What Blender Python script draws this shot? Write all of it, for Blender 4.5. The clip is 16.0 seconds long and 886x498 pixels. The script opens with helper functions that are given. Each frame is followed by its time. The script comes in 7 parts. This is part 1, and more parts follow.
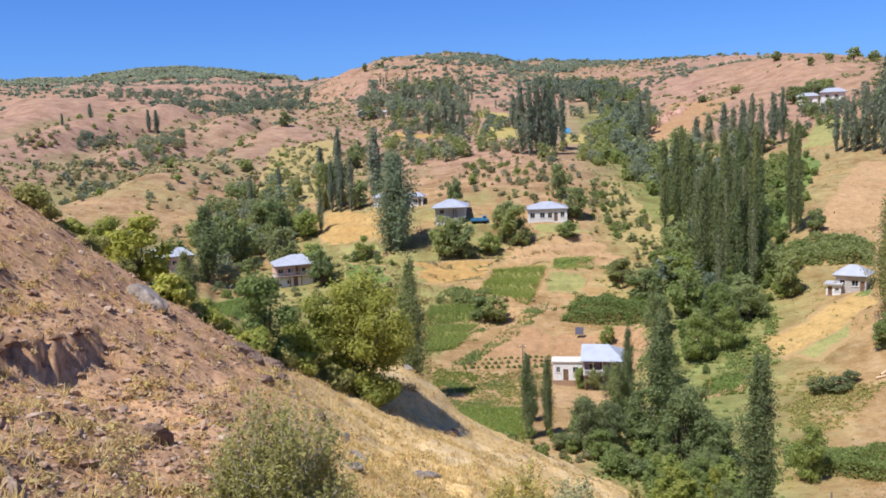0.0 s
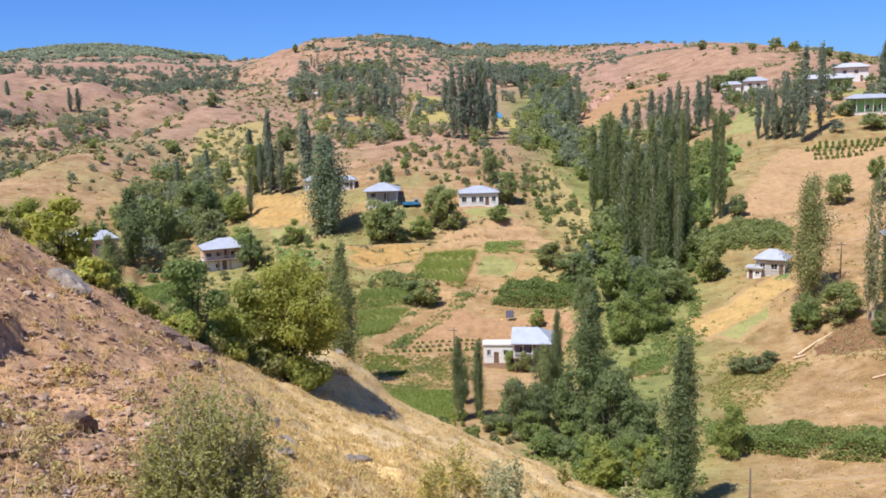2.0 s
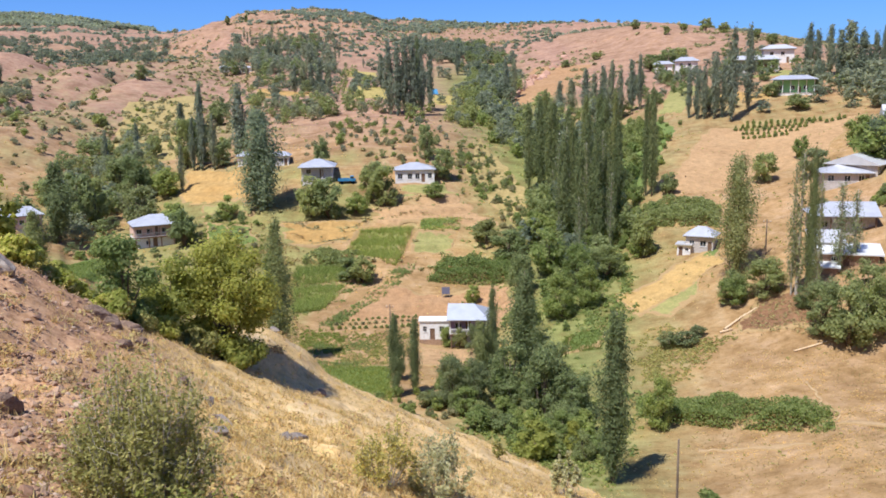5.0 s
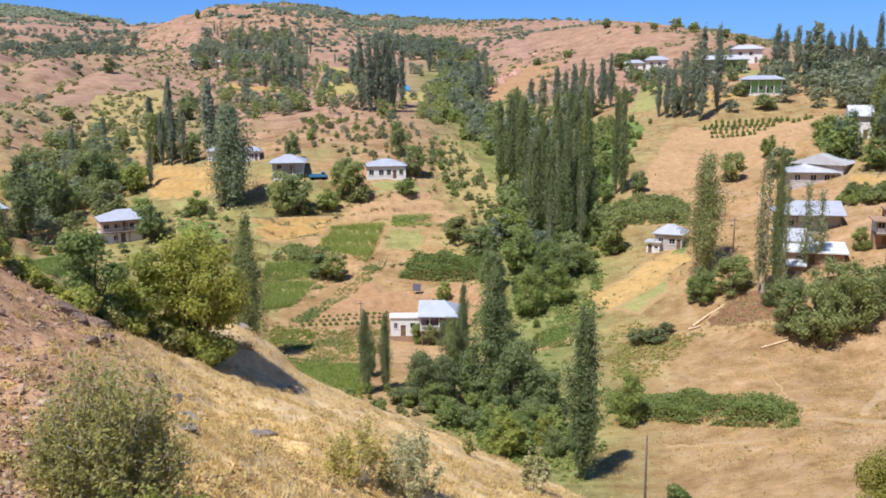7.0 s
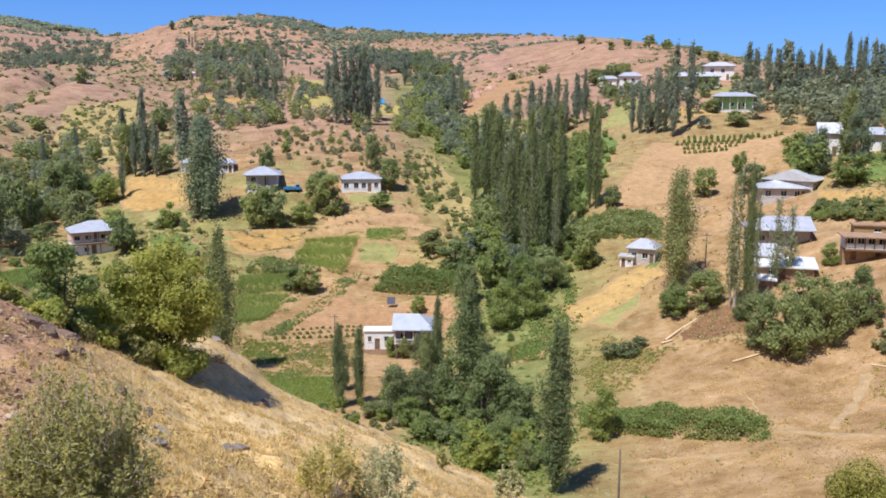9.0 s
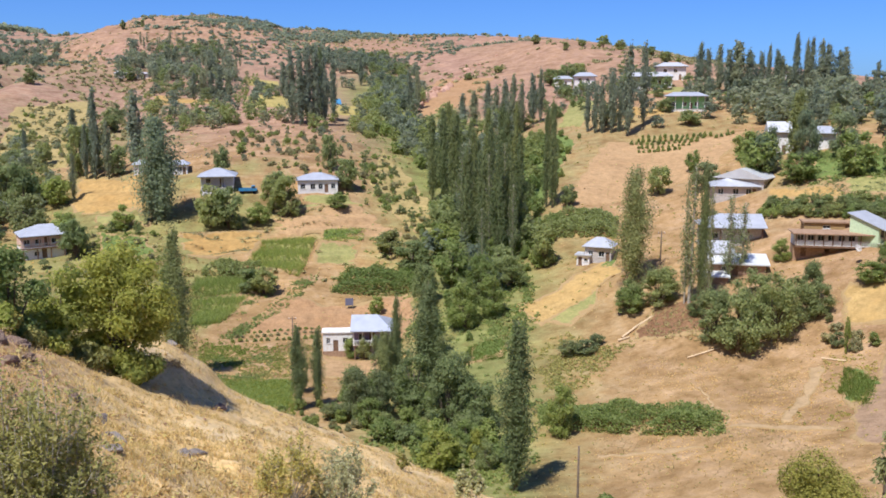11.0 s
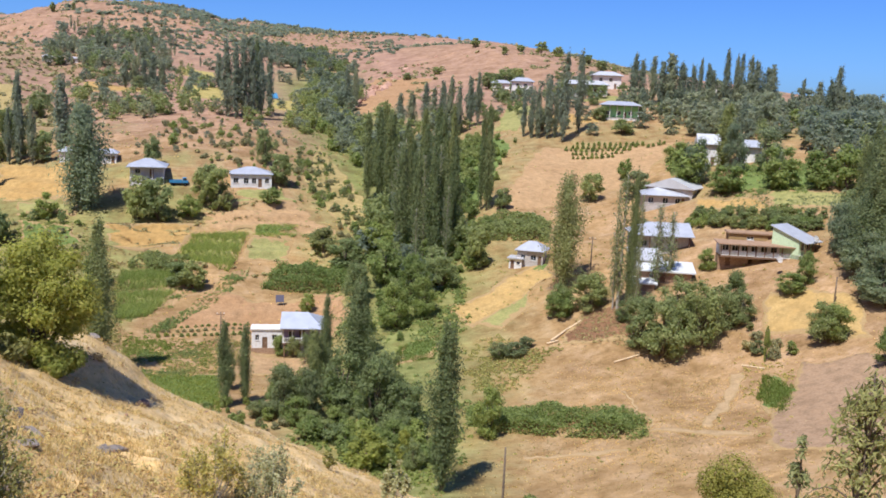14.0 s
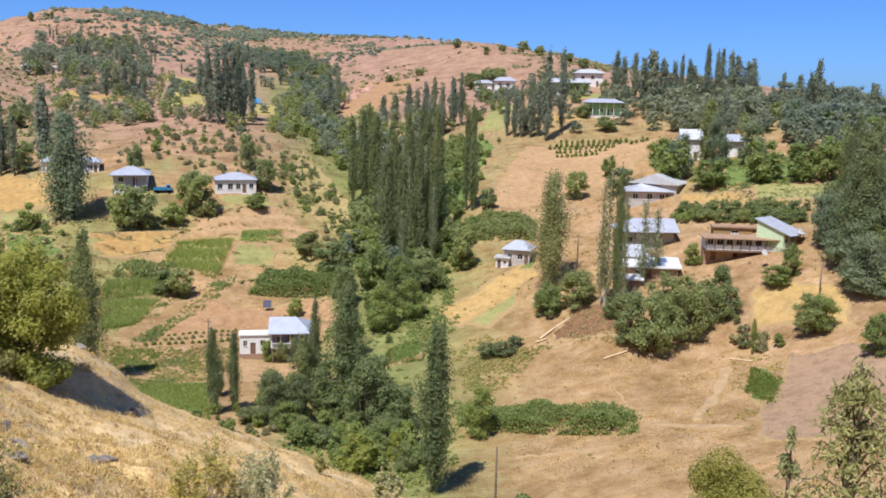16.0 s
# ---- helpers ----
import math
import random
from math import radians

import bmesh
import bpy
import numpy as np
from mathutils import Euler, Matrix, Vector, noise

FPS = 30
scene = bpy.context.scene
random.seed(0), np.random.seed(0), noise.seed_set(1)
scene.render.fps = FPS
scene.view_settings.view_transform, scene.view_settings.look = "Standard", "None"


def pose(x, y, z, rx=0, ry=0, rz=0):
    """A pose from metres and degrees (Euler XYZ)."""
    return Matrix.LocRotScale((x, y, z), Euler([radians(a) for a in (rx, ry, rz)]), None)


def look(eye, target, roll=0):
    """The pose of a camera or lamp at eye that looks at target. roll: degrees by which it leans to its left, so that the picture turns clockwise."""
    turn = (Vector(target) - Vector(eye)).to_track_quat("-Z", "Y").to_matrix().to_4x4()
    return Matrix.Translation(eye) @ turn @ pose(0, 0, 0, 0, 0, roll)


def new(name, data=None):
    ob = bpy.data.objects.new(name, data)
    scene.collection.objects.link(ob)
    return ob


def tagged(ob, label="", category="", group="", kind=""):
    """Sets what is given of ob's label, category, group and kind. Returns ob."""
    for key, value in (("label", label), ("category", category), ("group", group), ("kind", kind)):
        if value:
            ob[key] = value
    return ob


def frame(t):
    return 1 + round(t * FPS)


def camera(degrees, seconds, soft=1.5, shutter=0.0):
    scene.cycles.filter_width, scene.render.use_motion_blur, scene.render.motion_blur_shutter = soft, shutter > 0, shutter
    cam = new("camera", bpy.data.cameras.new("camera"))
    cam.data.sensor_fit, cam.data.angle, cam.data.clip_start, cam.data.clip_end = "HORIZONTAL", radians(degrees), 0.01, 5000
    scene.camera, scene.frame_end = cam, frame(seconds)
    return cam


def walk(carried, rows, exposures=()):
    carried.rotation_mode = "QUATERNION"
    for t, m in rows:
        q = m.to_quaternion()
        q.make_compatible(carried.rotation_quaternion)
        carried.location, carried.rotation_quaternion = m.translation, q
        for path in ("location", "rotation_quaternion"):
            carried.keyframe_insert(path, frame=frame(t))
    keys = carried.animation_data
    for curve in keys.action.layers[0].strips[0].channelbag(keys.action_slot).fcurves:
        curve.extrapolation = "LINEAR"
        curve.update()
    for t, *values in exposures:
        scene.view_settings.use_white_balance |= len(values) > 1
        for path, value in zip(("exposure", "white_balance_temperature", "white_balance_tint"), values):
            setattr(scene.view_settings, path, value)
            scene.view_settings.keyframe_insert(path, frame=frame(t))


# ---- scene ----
cam = camera(53.5, 16.0, 1.75)
ROWS = [
    (0.0, 10.3, -7.6, 2.52),
    (0.5, 9.76, -7.69, 2.53),
    (1.0, 8.85, -7.93, 2.5),
    (1.5, 7.81, -8.32, 2.22),
    (2.0, 5.91, -8.82, 1.77),
    (2.5, 4.77, -9.2, 1.6),
    (3.0, 3.68, -9.54, 1.57),
    (3.5, 3.08, -9.74, 1.31),
    (4.0, 2.55, -9.95, 1.21),
    (6.5, 0.62, -10.85, 0.68),
    (7.0, 0.0, -10.67, 0.49),
    (7.5, -0.41, -10.48, 0.29),
    (8.0, -0.73, -10.13, 0.13),
    (10.5, -3.55, -9.72, -0.03),
    (11.0, -4.38, -9.79, 0.04),
    (11.5, -5.24, -9.9, -0.2),
    (12.0, -6.21, -9.87, -0.83),
    (12.5, -6.98, -9.76, -0.97),
    (13.0, -7.56, -9.68, -1.34),
    (13.5, -7.95, -9.71, -1.63),
    (14.0, -8.35, -9.7, -2.42),
    (14.5, -8.91, -9.62, -2.1),
    (15.0, -8.95, -9.67, -1.69),
    (15.5, -9.07, -9.65, -1.42),
    (16.0, -9.45, -9.6, -1.18),
]
walk(cam, [(t, pose(0, 0, 0, 90 + p, r, w)) for t, w, p, r in ROWS], [(0, 0.70, 5800, 10), (4, 0.78, 5800, 10), (8, 0.70, 5800, 10), (12, 0.68, 5800, 10), (16, 0.68, 5800, 10)])


world = bpy.data.worlds.new("sky")
scene.world = world
world.use_nodes = True
SUN_ELEV, SUN_FROM = radians(62), radians(-140)   # bearing clockwise from +y towards +x
_n = world.node_tree.nodes
_sky = _n.new("ShaderNodeTexSky")
_sky.sky_type = "NISHITA"
_sky.sun_disc = False
_sky.sun_elevation, _sky.sun_rotation = SUN_ELEV, SUN_FROM
_sky.altitude, _sky.air_density, _sky.dust_density, _sky.ozone_density = 1800, 1.0, 2.6, 3.0
_n["Background"].inputs["Strength"].default_value = 0.098
_deep = _n.new("ShaderNodeMix")
_deep.data_type, _deep.blend_type = "RGBA", "MULTIPLY"
_deep.inputs[0].default_value = 1.0
_deep.inputs[7].default_value = (0.355, 0.53, 0.87, 1)
world.node_tree.links.new(_sky.outputs["Color"], _deep.inputs[6])
world.node_tree.links.new(_deep.outputs[2], _n["Background"].inputs["Color"])
_sun = bpy.data.lights.new("sun", "SUN")
_sun.energy, _sun.angle, _sun.color = 3.75, radians(0.5), (1.0, 0.92, 0.80)
sun = new("sun", _sun)
_to = Vector((-math.sin(SUN_FROM) * math.cos(SUN_ELEV), -math.cos(SUN_FROM) * math.cos(SUN_ELEV), -math.sin(SUN_ELEV)))
sun.matrix_world = look((0, 0, 300), Vector((0, 0, 300)) + _to)


# ---------------- materials ----------------
def base(name, rough=0.9, metal=0.0, spec=0.3):
    m = bpy.data.materials.new(name)
    m.use_nodes = True
    b = m.node_tree.nodes["Principled BSDF"]
    b.inputs["Roughness"].default_value = rough
    b.inputs["Metallic"].default_value = metal
    b.inputs["Specular IOR Level"].default_value = spec
    return m, m.node_tree.nodes, m.node_tree.links, b


def ramp(n, l, src, stops):
    r = n.new("ShaderNodeValToRGB")
    while len(r.color_ramp.elements) < len(stops):
        r.color_ramp.elements.new(0.5)
    for e, (p, c) in zip(r.color_ramp.elements, stops):
        e.position, e.color = p, (*c, 1)
    l.new(src, r.inputs["Fac"])
    return r.outputs["Color"]


def noise_fac(n, l, scale, detail=4, rough=0.55, stretch=None, coord="Object"):
    tc = n.new("ShaderNodeTexCoord")
    t = n.new("ShaderNodeTexNoise")
    t.inputs["Scale"].default_value, t.inputs["Detail"].default_value, t.inputs["Roughness"].default_value = scale, detail, rough
    if stretch:
        mp = n.new("ShaderNodeMapping")
        mp.inputs["Scale"].default_value = stretch
        l.new(tc.outputs[coord], mp.inputs["Vector"])
        l.new(mp.outputs["Vector"], t.inputs["Vector"])
    else:
        l.new(tc.outputs[coord], t.inputs["Vector"])
    return t.outputs["Fac"]


def mix(n, l, fac, a, b, mode="MIX"):
    m = n.new("ShaderNodeMix")
    m.data_type, m.blend_type = "RGBA", mode
    for sock, v in ((m.inputs[0], fac), (m.inputs[6], a), (m.inputs[7], b)):
        if isinstance(v, (int, float)):
            sock.default_value = v
        elif isinstance(v, tuple):
            sock.default_value = (*v, 1)
        else:
            l.new(v, sock)
    return m.outputs[2]


def bump(n, l, b, height, strength=0.5, dist=0.1):
    k = n.new("ShaderNodeBump")
    k.inputs["Strength"].default_value, k.inputs["Distance"].default_value = strength, dist
    l.new(height, k.inputs["Height"])
    l.new(k.outputs["Normal"], b.inputs["Normal"])


def speckled(name, c0, c1, c2, big=0.15, small=3.0, rough=0.95, relief=0.4, dist=0.1, stretch=None):
    """Two-scale mottled surface: c0 to c1 in broad patches, specks of c2."""
    m, n, l, b = base(name, rough, 0, 0.15)
    broad = noise_fac(n, l, big, 5, 0.6)
    fine = noise_fac(n, l, small, 6, 0.65, stretch)
    col = ramp(n, l, broad, [(0.35, c0), (0.65, c1)])
    f = ramp(n, l, fine, [(0.42, (0, 0, 0)), (0.66, (1, 1, 1))])
    l.new(mix(n, l, f, col, c2), b.inputs["Base Color"])
    bump(n, l, b, fine, relief, dist)
    return m


def field_material(name, c0, c1, c2, furrow=0.0):
    """A worked field: patches, specks and furrows; towards its edge it frays into dry grass."""
    m, n, l, b = base(name, 0.96, 0, 0.1)
    broad = noise_fac(n, l, 0.14, 5, 0.6)
    mid = noise_fac(n, l, 0.7, 5, 0.65)
    fine = noise_fac(n, l, 3.2, 5, 0.7)
    col = ramp(n, l, broad, [(0.35, c0), (0.65, c1)])
    col = mix(n, l, ramp(n, l, fine, [(0.42, (0, 0, 0)), (0.66, (1, 1, 1))]), col, c2)
    col = mix(n, l, 1.0, col, ramp(n, l, mid, [(0.3, (0.74, 0.74, 0.72)), (0.5, (1, 1, 1)), (0.7, (1.16, 1.14, 1.1))]), "MULTIPLY")
    at = n.new("ShaderNodeAttribute")
    at.attribute_name = "edge"
    k = n.new("ShaderNodeMath")
    k.operation = "MULTIPLY_ADD"
    l.new(at.outputs["Fac"], k.inputs[0])
    k.inputs[1].default_value = -1.0
    l.new(mid, k.inputs[2])
    fray = ramp(n, l, k.outputs[0], [(0.02, (0, 0, 0)), (0.12, (1, 1, 1))])
    dry = ramp(n, l, fine, [(0.3, (0.31, 0.205, 0.095)), (0.7, (0.42, 0.295, 0.145))])
    l.new(mix(n, l, fray, col, dry), b.inputs["Base Color"])
    bump(n, l, b, fine, 0.5, 0.1)
    return m


def ground_material():
    """Dry grass, bare earth and green cover, mixed by the ground's own cover map."""
    m, n, l, b = base("dry_ground", 0.97, 0, 0.1)
    at = n.new("ShaderNodeAttribute")
    at.attribute_name = "cover"
    sep = n.new("ShaderNodeSeparateColor")
    l.new(at.outputs["Color"], sep.inputs[0])
    n2 = noise_fac(n, l, 0.35, 6, 0.65)
    n3 = noise_fac(n, l, 4.0, 5, 0.7)
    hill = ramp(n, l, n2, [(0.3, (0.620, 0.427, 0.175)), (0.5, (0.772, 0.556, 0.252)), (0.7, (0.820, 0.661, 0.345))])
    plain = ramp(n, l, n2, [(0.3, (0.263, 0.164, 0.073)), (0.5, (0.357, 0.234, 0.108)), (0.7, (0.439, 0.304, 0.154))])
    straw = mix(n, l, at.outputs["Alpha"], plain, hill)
    soil = ramp(n, l, n2, [(0.3, (0.295, 0.172, 0.122)), (0.55, (0.372, 0.232, 0.168)), (0.75, (0.43, 0.285, 0.215))])
    green = ramp(n, l, n2, [(0.3, (0.150, 0.175, 0.055)), (0.6, (0.235, 0.240, 0.085)), (0.8, (0.350, 0.295, 0.130))])
    scree = ramp(n, l, n3, [(0.3, (0.328, 0.181, 0.094)), (0.55, (0.503, 0.304, 0.170)), (0.75, (0.620, 0.409, 0.240))])
    k = n.new("ShaderNodeMath")
    k.operation = "ADD"
    l.new(sep.outputs[1], k.inputs[0])
    mul = n.new("ShaderNodeMath")
    mul.operation = "MULTIPLY_ADD"
    l.new(n2, mul.inputs[0])
    mul.inputs[1].default_value, mul.inputs[2].default_value = 1.2, -0.6
    l.new(mul.outputs[0], k.inputs[1])
    k.use_clamp = True
    c = mix(n, l, k.outputs[0], straw, soil)

    def soft(sock, gain):
        a = n.new("ShaderNodeMath")
        a.operation = "MULTIPLY_ADD"
        l.new(n2, a.inputs[0])
        a.inputs[1].default_value, a.inputs[2].default_value = gain, -0.5 * gain
        s = n.new("ShaderNodeMath")
        s.operation = "ADD"
        s.use_clamp = True
        l.new(sock, s.inputs[0])
        l.new(a.outputs[0], s.inputs[1])
        z = n.new("ShaderNodeMath")
        z.operation = "MULTIPLY"
        l.new(s.outputs[0], z.inputs[0])
        g = n.new("ShaderNodeMath")
        g.operation = "MINIMUM"
        g.inputs[1].default_value = 1.0
        d = n.new("ShaderNodeMath")
        d.operation = "MULTIPLY"
        d.inputs[1].default_value = 4.0
        l.new(sock, d.inputs[0])
        l.new(d.outputs[0], g.inputs[0])
        l.new(g.outputs[0], z.inputs[1])
        return z.outputs[0]
    c = mix(n, l, soft(sep.outputs[0], 1.6), c, green)
    c = mix(n, l, soft(sep.outputs[2], 1.0), c, scree)
    dots = ramp(n, l, n3, [(0.30, (0.66, 0.65, 0.63)), (0.5, (1, 1, 1))])
    c = mix(n, l, 0.8, c, dots, "MULTIPLY")
    n4 = noise_fac(n, l, 0.11, 5, 0.62)
    n5 = noise_fac(n, l, 1.1, 5, 0.7)
    c = mix(n, l, 1.0, c, ramp(n, l, n4, [(0.32, (0.74, 0.70, 0.66)), (0.5, (1, 1, 1)), (0.68, (1.18, 1.16, 1.10))]), "MULTIPLY")
    n6 = noise_fac(n, l, 0.55, 5, 0.65, (0.16, 1.0, 1.0))
    c = mix(n, l, 1.0, c, ramp(n, l, n6, [(0.33, (0.88, 0.85, 0.80)), (0.5, (1, 1, 1)), (0.66, (1.09, 1.08, 1.07))]), "MULTIPLY")
    c = mix(n, l, 1.0, c, ramp(n, l, n5, [(0.30, (0.82, 0.80, 0.74)), (0.46, (1, 1, 1)), (0.70, (1.14, 1.13, 1.12))]), "MULTIPLY")
    n7 = noise_fac(n, l, 2.4, 4, 0.6, (0.10, 1.0, 1.0))
    c = mix(n, l, 1.0, c, ramp(n, l, n7, [(0.36, (0.88, 0.86, 0.82)), (0.47, (1, 1, 1)), (0.60, (1, 1, 1)), (0.68, (1.10, 1.09, 1.08))]), "MULTIPLY")
    l.new(c, b.inputs["Base Color"])
    bump(n, l, b, n3, 0.6, 0.08)
    return m


def foliage(name, dark, light, tint=(0.3, 0.3, 0.08), trans=0.3):
    """Leaves: each leaf and each plant a little different in colour, matt, strongly lit through."""
    m, n, l, b = base(name, 0.72, 0, 0.14)
    geo = n.new("ShaderNodeNewGeometry")
    obj = n.new("ShaderNodeObjectInfo")
    c = ramp(n, l, geo.outputs["Random Per Island"], [(0.0, dark), (0.55, light), (1.0, tint)])
    v = ramp(n, l, obj.outputs["Random"], [(0.0, (0.82, 0.86, 0.84)), (0.5, (1, 1, 1)), (1.0, (1.20, 1.13, 0.98))])
    c = mix(n, l, 1.0, c, v, "MULTIPLY")
    l.new(c, b.inputs["Base Color"])
    t = n.new("ShaderNodeBsdfTranslucent")
    l.new(mix(n, l, 1.0, c, (1.22, 1.25, 1.05), "MULTIPLY"), t.inputs["Color"])
    s = n.new("ShaderNodeMixShader")
    s.inputs[0].default_value = trans
    l.new(b.outputs[0], s.inputs[1])
    l.new(t.outputs[0], s.inputs[2])
    l.new(s.outputs[0], n["Material Output"].inputs["Surface"])
    return m


def sheet_metal(name, c0, c1, ribs=9.0):
    """Weathered corrugated roofing."""
    m, n, l, b = base(name, 0.5, 0.25, 0.4)
    f = noise_fac(n, l, 0.6, 5, 0.6)
    l.new(ramp(n, l, f, [(0.3, c0), (0.7, c1)]), b.inputs["Base Color"])
    return m


GROUND = ground_material()
M_POPLAR = foliage("poplar_leaves", (0.187, 0.218, 0.105), (0.254, 0.296, 0.139), (0.336, 0.364, 0.184), 0.6)
M_DARK = foliage("dark_leaves", (0.224, 0.254, 0.116), (0.305, 0.352, 0.159), (0.404, 0.435, 0.211), 0.6)
M_GREEN = foliage("green_leaves", (0.205, 0.254, 0.085), (0.301, 0.363, 0.125), (0.408, 0.436, 0.182), 0.6)
M_BRIGHT = foliage("walnut_leaves", (0.260, 0.278, 0.069), (0.378, 0.394, 0.099), (0.491, 0.472, 0.144), 0.6)
M_OLIVE = foliage("olive_leaves", (0.205, 0.231, 0.114), (0.282, 0.314, 0.157), (0.353, 0.375, 0.204), 0.6)
M_SCRUB = foliage("scrub_leaves", (0.198, 0.189, 0.099), (0.337, 0.317, 0.158), (0.455, 0.396, 0.218), 0.35)
M_CORN = foliage("corn_leaves", (0.219, 0.284, 0.072), (0.373, 0.437, 0.126), (0.535, 0.535, 0.216), 0.5)
M_CLOVER = foliage("clover_leaves", (0.127, 0.175, 0.037), (0.212, 0.259, 0.057), (0.288, 0.306, 0.091), 0.45)
M_DRY = foliage("dry_grass", (0.508, 0.356, 0.127), (0.686, 0.508, 0.215), (0.838, 0.660, 0.342), 0.4)
M_BARK = speckled("bark", (0.16, 0.115, 0.08), (0.26, 0.21, 0.16), (0.09, 0.065, 0.05), 1.0, 9.0)
M_PALEBARK = speckled("pale_bark", (0.42, 0.38, 0.31), (0.55, 0.50, 0.42), (0.25, 0.2, 0.16), 1.0, 9.0)
M_ROCK = speckled("rock", (0.234, 0.158, 0.111), (0.328, 0.234, 0.175), (0.152, 0.099, 0.070), 0.8, 5.0, 0.9, 0.8, 0.1)
M_GREYROCK = speckled("grey_rock", (0.292, 0.246, 0.205), (0.409, 0.351, 0.298), (0.211, 0.170, 0.140), 0.8, 5.0, 0.9, 0.8, 0.1)
M_HAY = field_material("stubble", (0.421, 0.263, 0.094), (0.491, 0.328, 0.129), (0.363, 0.222, 0.080))
M_WHEAT = field_material("wheat_stubble", (0.435, 0.285, 0.108), (0.50, 0.345, 0.142), (0.375, 0.245, 0.092))
M_BARE = field_material("bare_field", (0.374, 0.222, 0.111), (0.445, 0.275, 0.146), (0.310, 0.181, 0.088))
M_PALE = field_material("pale_slope", (0.409, 0.263, 0.135), (0.468, 0.310, 0.164), (0.351, 0.216, 0.105))
M_GREYSOIL = field_material("grey_soil", (0.325, 0.215, 0.130), (0.375, 0.255, 0.160), (0.280, 0.180, 0.105))
M_GRASS = field_material("grass_field", (0.222, 0.234, 0.076), (0.304, 0.292, 0.105), (0.363, 0.304, 0.129))
M_LUSH = field_material("lush_grass", (0.100, 0.165, 0.040), (0.140, 0.200, 0.052), (0.215, 0.225, 0.080))
M_YELLOW = field_material("yellow_field", (0.386, 0.304, 0.099), (0.456, 0.357, 0.135), (0.316, 0.263, 0.088))
M_REDSOIL = field_material("red_soil", (0.215, 0.115, 0.060), (0.275, 0.155, 0.082), (0.160, 0.085, 0.045))
M_ROOF = sheet_metal("grey_sheet_roof", (0.421, 0.433, 0.480), (0.538, 0.550, 0.597))
M_ROOFWHITE = sheet_metal("white_sheet_roof", (0.538, 0.538, 0.562), (0.632, 0.632, 0.643))
M_ROOFBLUE = sheet_metal("bluish_sheet_roof", (0.445, 0.468, 0.550), (0.538, 0.562, 0.643))
M_WHITE = speckled("white_plaster", (0.820, 0.820, 0.819), (0.820, 0.820, 0.820), (0.702, 0.643, 0.573), 0.4, 3.0, 0.85, 0.15, 0.02)
M_PINK = speckled("pink_plaster", (0.725, 0.491, 0.398), (0.819, 0.608, 0.503), (0.585, 0.386, 0.316), 0.4, 3.0, 0.85, 0.15, 0.02)
M_GREYWALL = speckled("cement_wall", (0.491, 0.456, 0.433), (0.608, 0.562, 0.526), (0.386, 0.351, 0.328), 0.4, 3.0, 0.9, 0.2, 0.02)
M_MUD = speckled("mud_wall", (0.351, 0.228, 0.146), (0.445, 0.298, 0.199), (0.257, 0.164, 0.105), 0.4, 3.0, 0.95, 0.3, 0.04)
M_LIME = speckled("pale_green_wall", (0.562, 0.702, 0.445), (0.643, 0.772, 0.515), (0.491, 0.608, 0.386), 0.4, 3.0, 0.85, 0.1, 0.02)
M_BRIGHTGREEN = speckled("bright_green_wall", (0.292, 0.585, 0.257), (0.374, 0.679, 0.328), (0.234, 0.491, 0.234), 0.4, 3.0, 0.8, 0.1, 0.02)
M_WOOD = speckled("weathered_wood", (0.20, 0.12, 0.08), (0.30, 0.19, 0.12), (0.13, 0.08, 0.05), 0.6, 5.0, 0.85, 0.3, 0.02)
M_VIOLET = speckled("violet_wall", (0.351, 0.269, 0.421), (0.433, 0.339, 0.503), (0.292, 0.222, 0.351), 0.4, 3.0, 0.8, 0.1, 0.02)
M_BLUE = speckled("blue_paint", (0.06, 0.24, 0.45), (0.09, 0.30, 0.52), (0.05, 0.18, 0.35), 0.8, 4.0, 0.6, 0.1, 0.02)
M_LOG = speckled("peeled_log", (0.66, 0.49, 0.30), (0.74, 0.58, 0.38), (0.5, 0.35, 0.2), 0.8, 6.0, 0.85, 0.2, 0.02)
M_GLASS, _n2, _l2, _b2 = base("dark_window_glass", 0.12, 0.0, 0.5)
_b2.inputs["Base Color"].default_value = (0.03, 0.035, 0.04, 1)
M_PANEL, _n2, _l2, _b2 = base("solar_panel_glass", 0.2, 0.0, 0.5)
_b2.inputs["Base Color"].default_value = (0.11, 0.10, 0.125, 1)
M_METAL, _n2, _l2, _b2 = base("galvanised_metal", 0.4, 0.8, 0.5)
_b2.inputs["Base Color"].default_value = (0.5, 0.5, 0.5, 1)
M_WEED = foliage("weeds", (0.286, 0.182, 0.104), (0.442, 0.325, 0.156), (0.494, 0.442, 0.169), 0.3)
M_SHRUB = foliage("shrub_leaves", (0.265, 0.252, 0.085), (0.425, 0.392, 0.135), (0.575, 0.504, 0.200), 0.5)
M_YOUNG = foliage("young_leaves", (0.215, 0.246, 0.041), (0.404, 0.419, 0.100), (0.557, 0.518, 0.169), 0.45)
M_GREYLEAF = foliage("grey_leaves", (0.310, 0.299, 0.149), (0.494, 0.471, 0.253), (0.621, 0.586, 0.356), 0.45)
M_PATH = field_material("trodden_path", (0.425, 0.295, 0.160), (0.470, 0.335, 0.190), (0.365, 0.245, 0.125))
# leaves of distant plants: aerial haze put into the colour, greyer and bluer
M_FARHAZE = foliage("hazed_far_leaves", (0.211, 0.242, 0.187), (0.286, 0.323, 0.244), (0.360, 0.388, 0.290), 0.6)
M_DRYGREEN = field_material("yellowish_slope", (0.363, 0.275, 0.111), (0.433, 0.322, 0.146), (0.292, 0.240, 0.094))

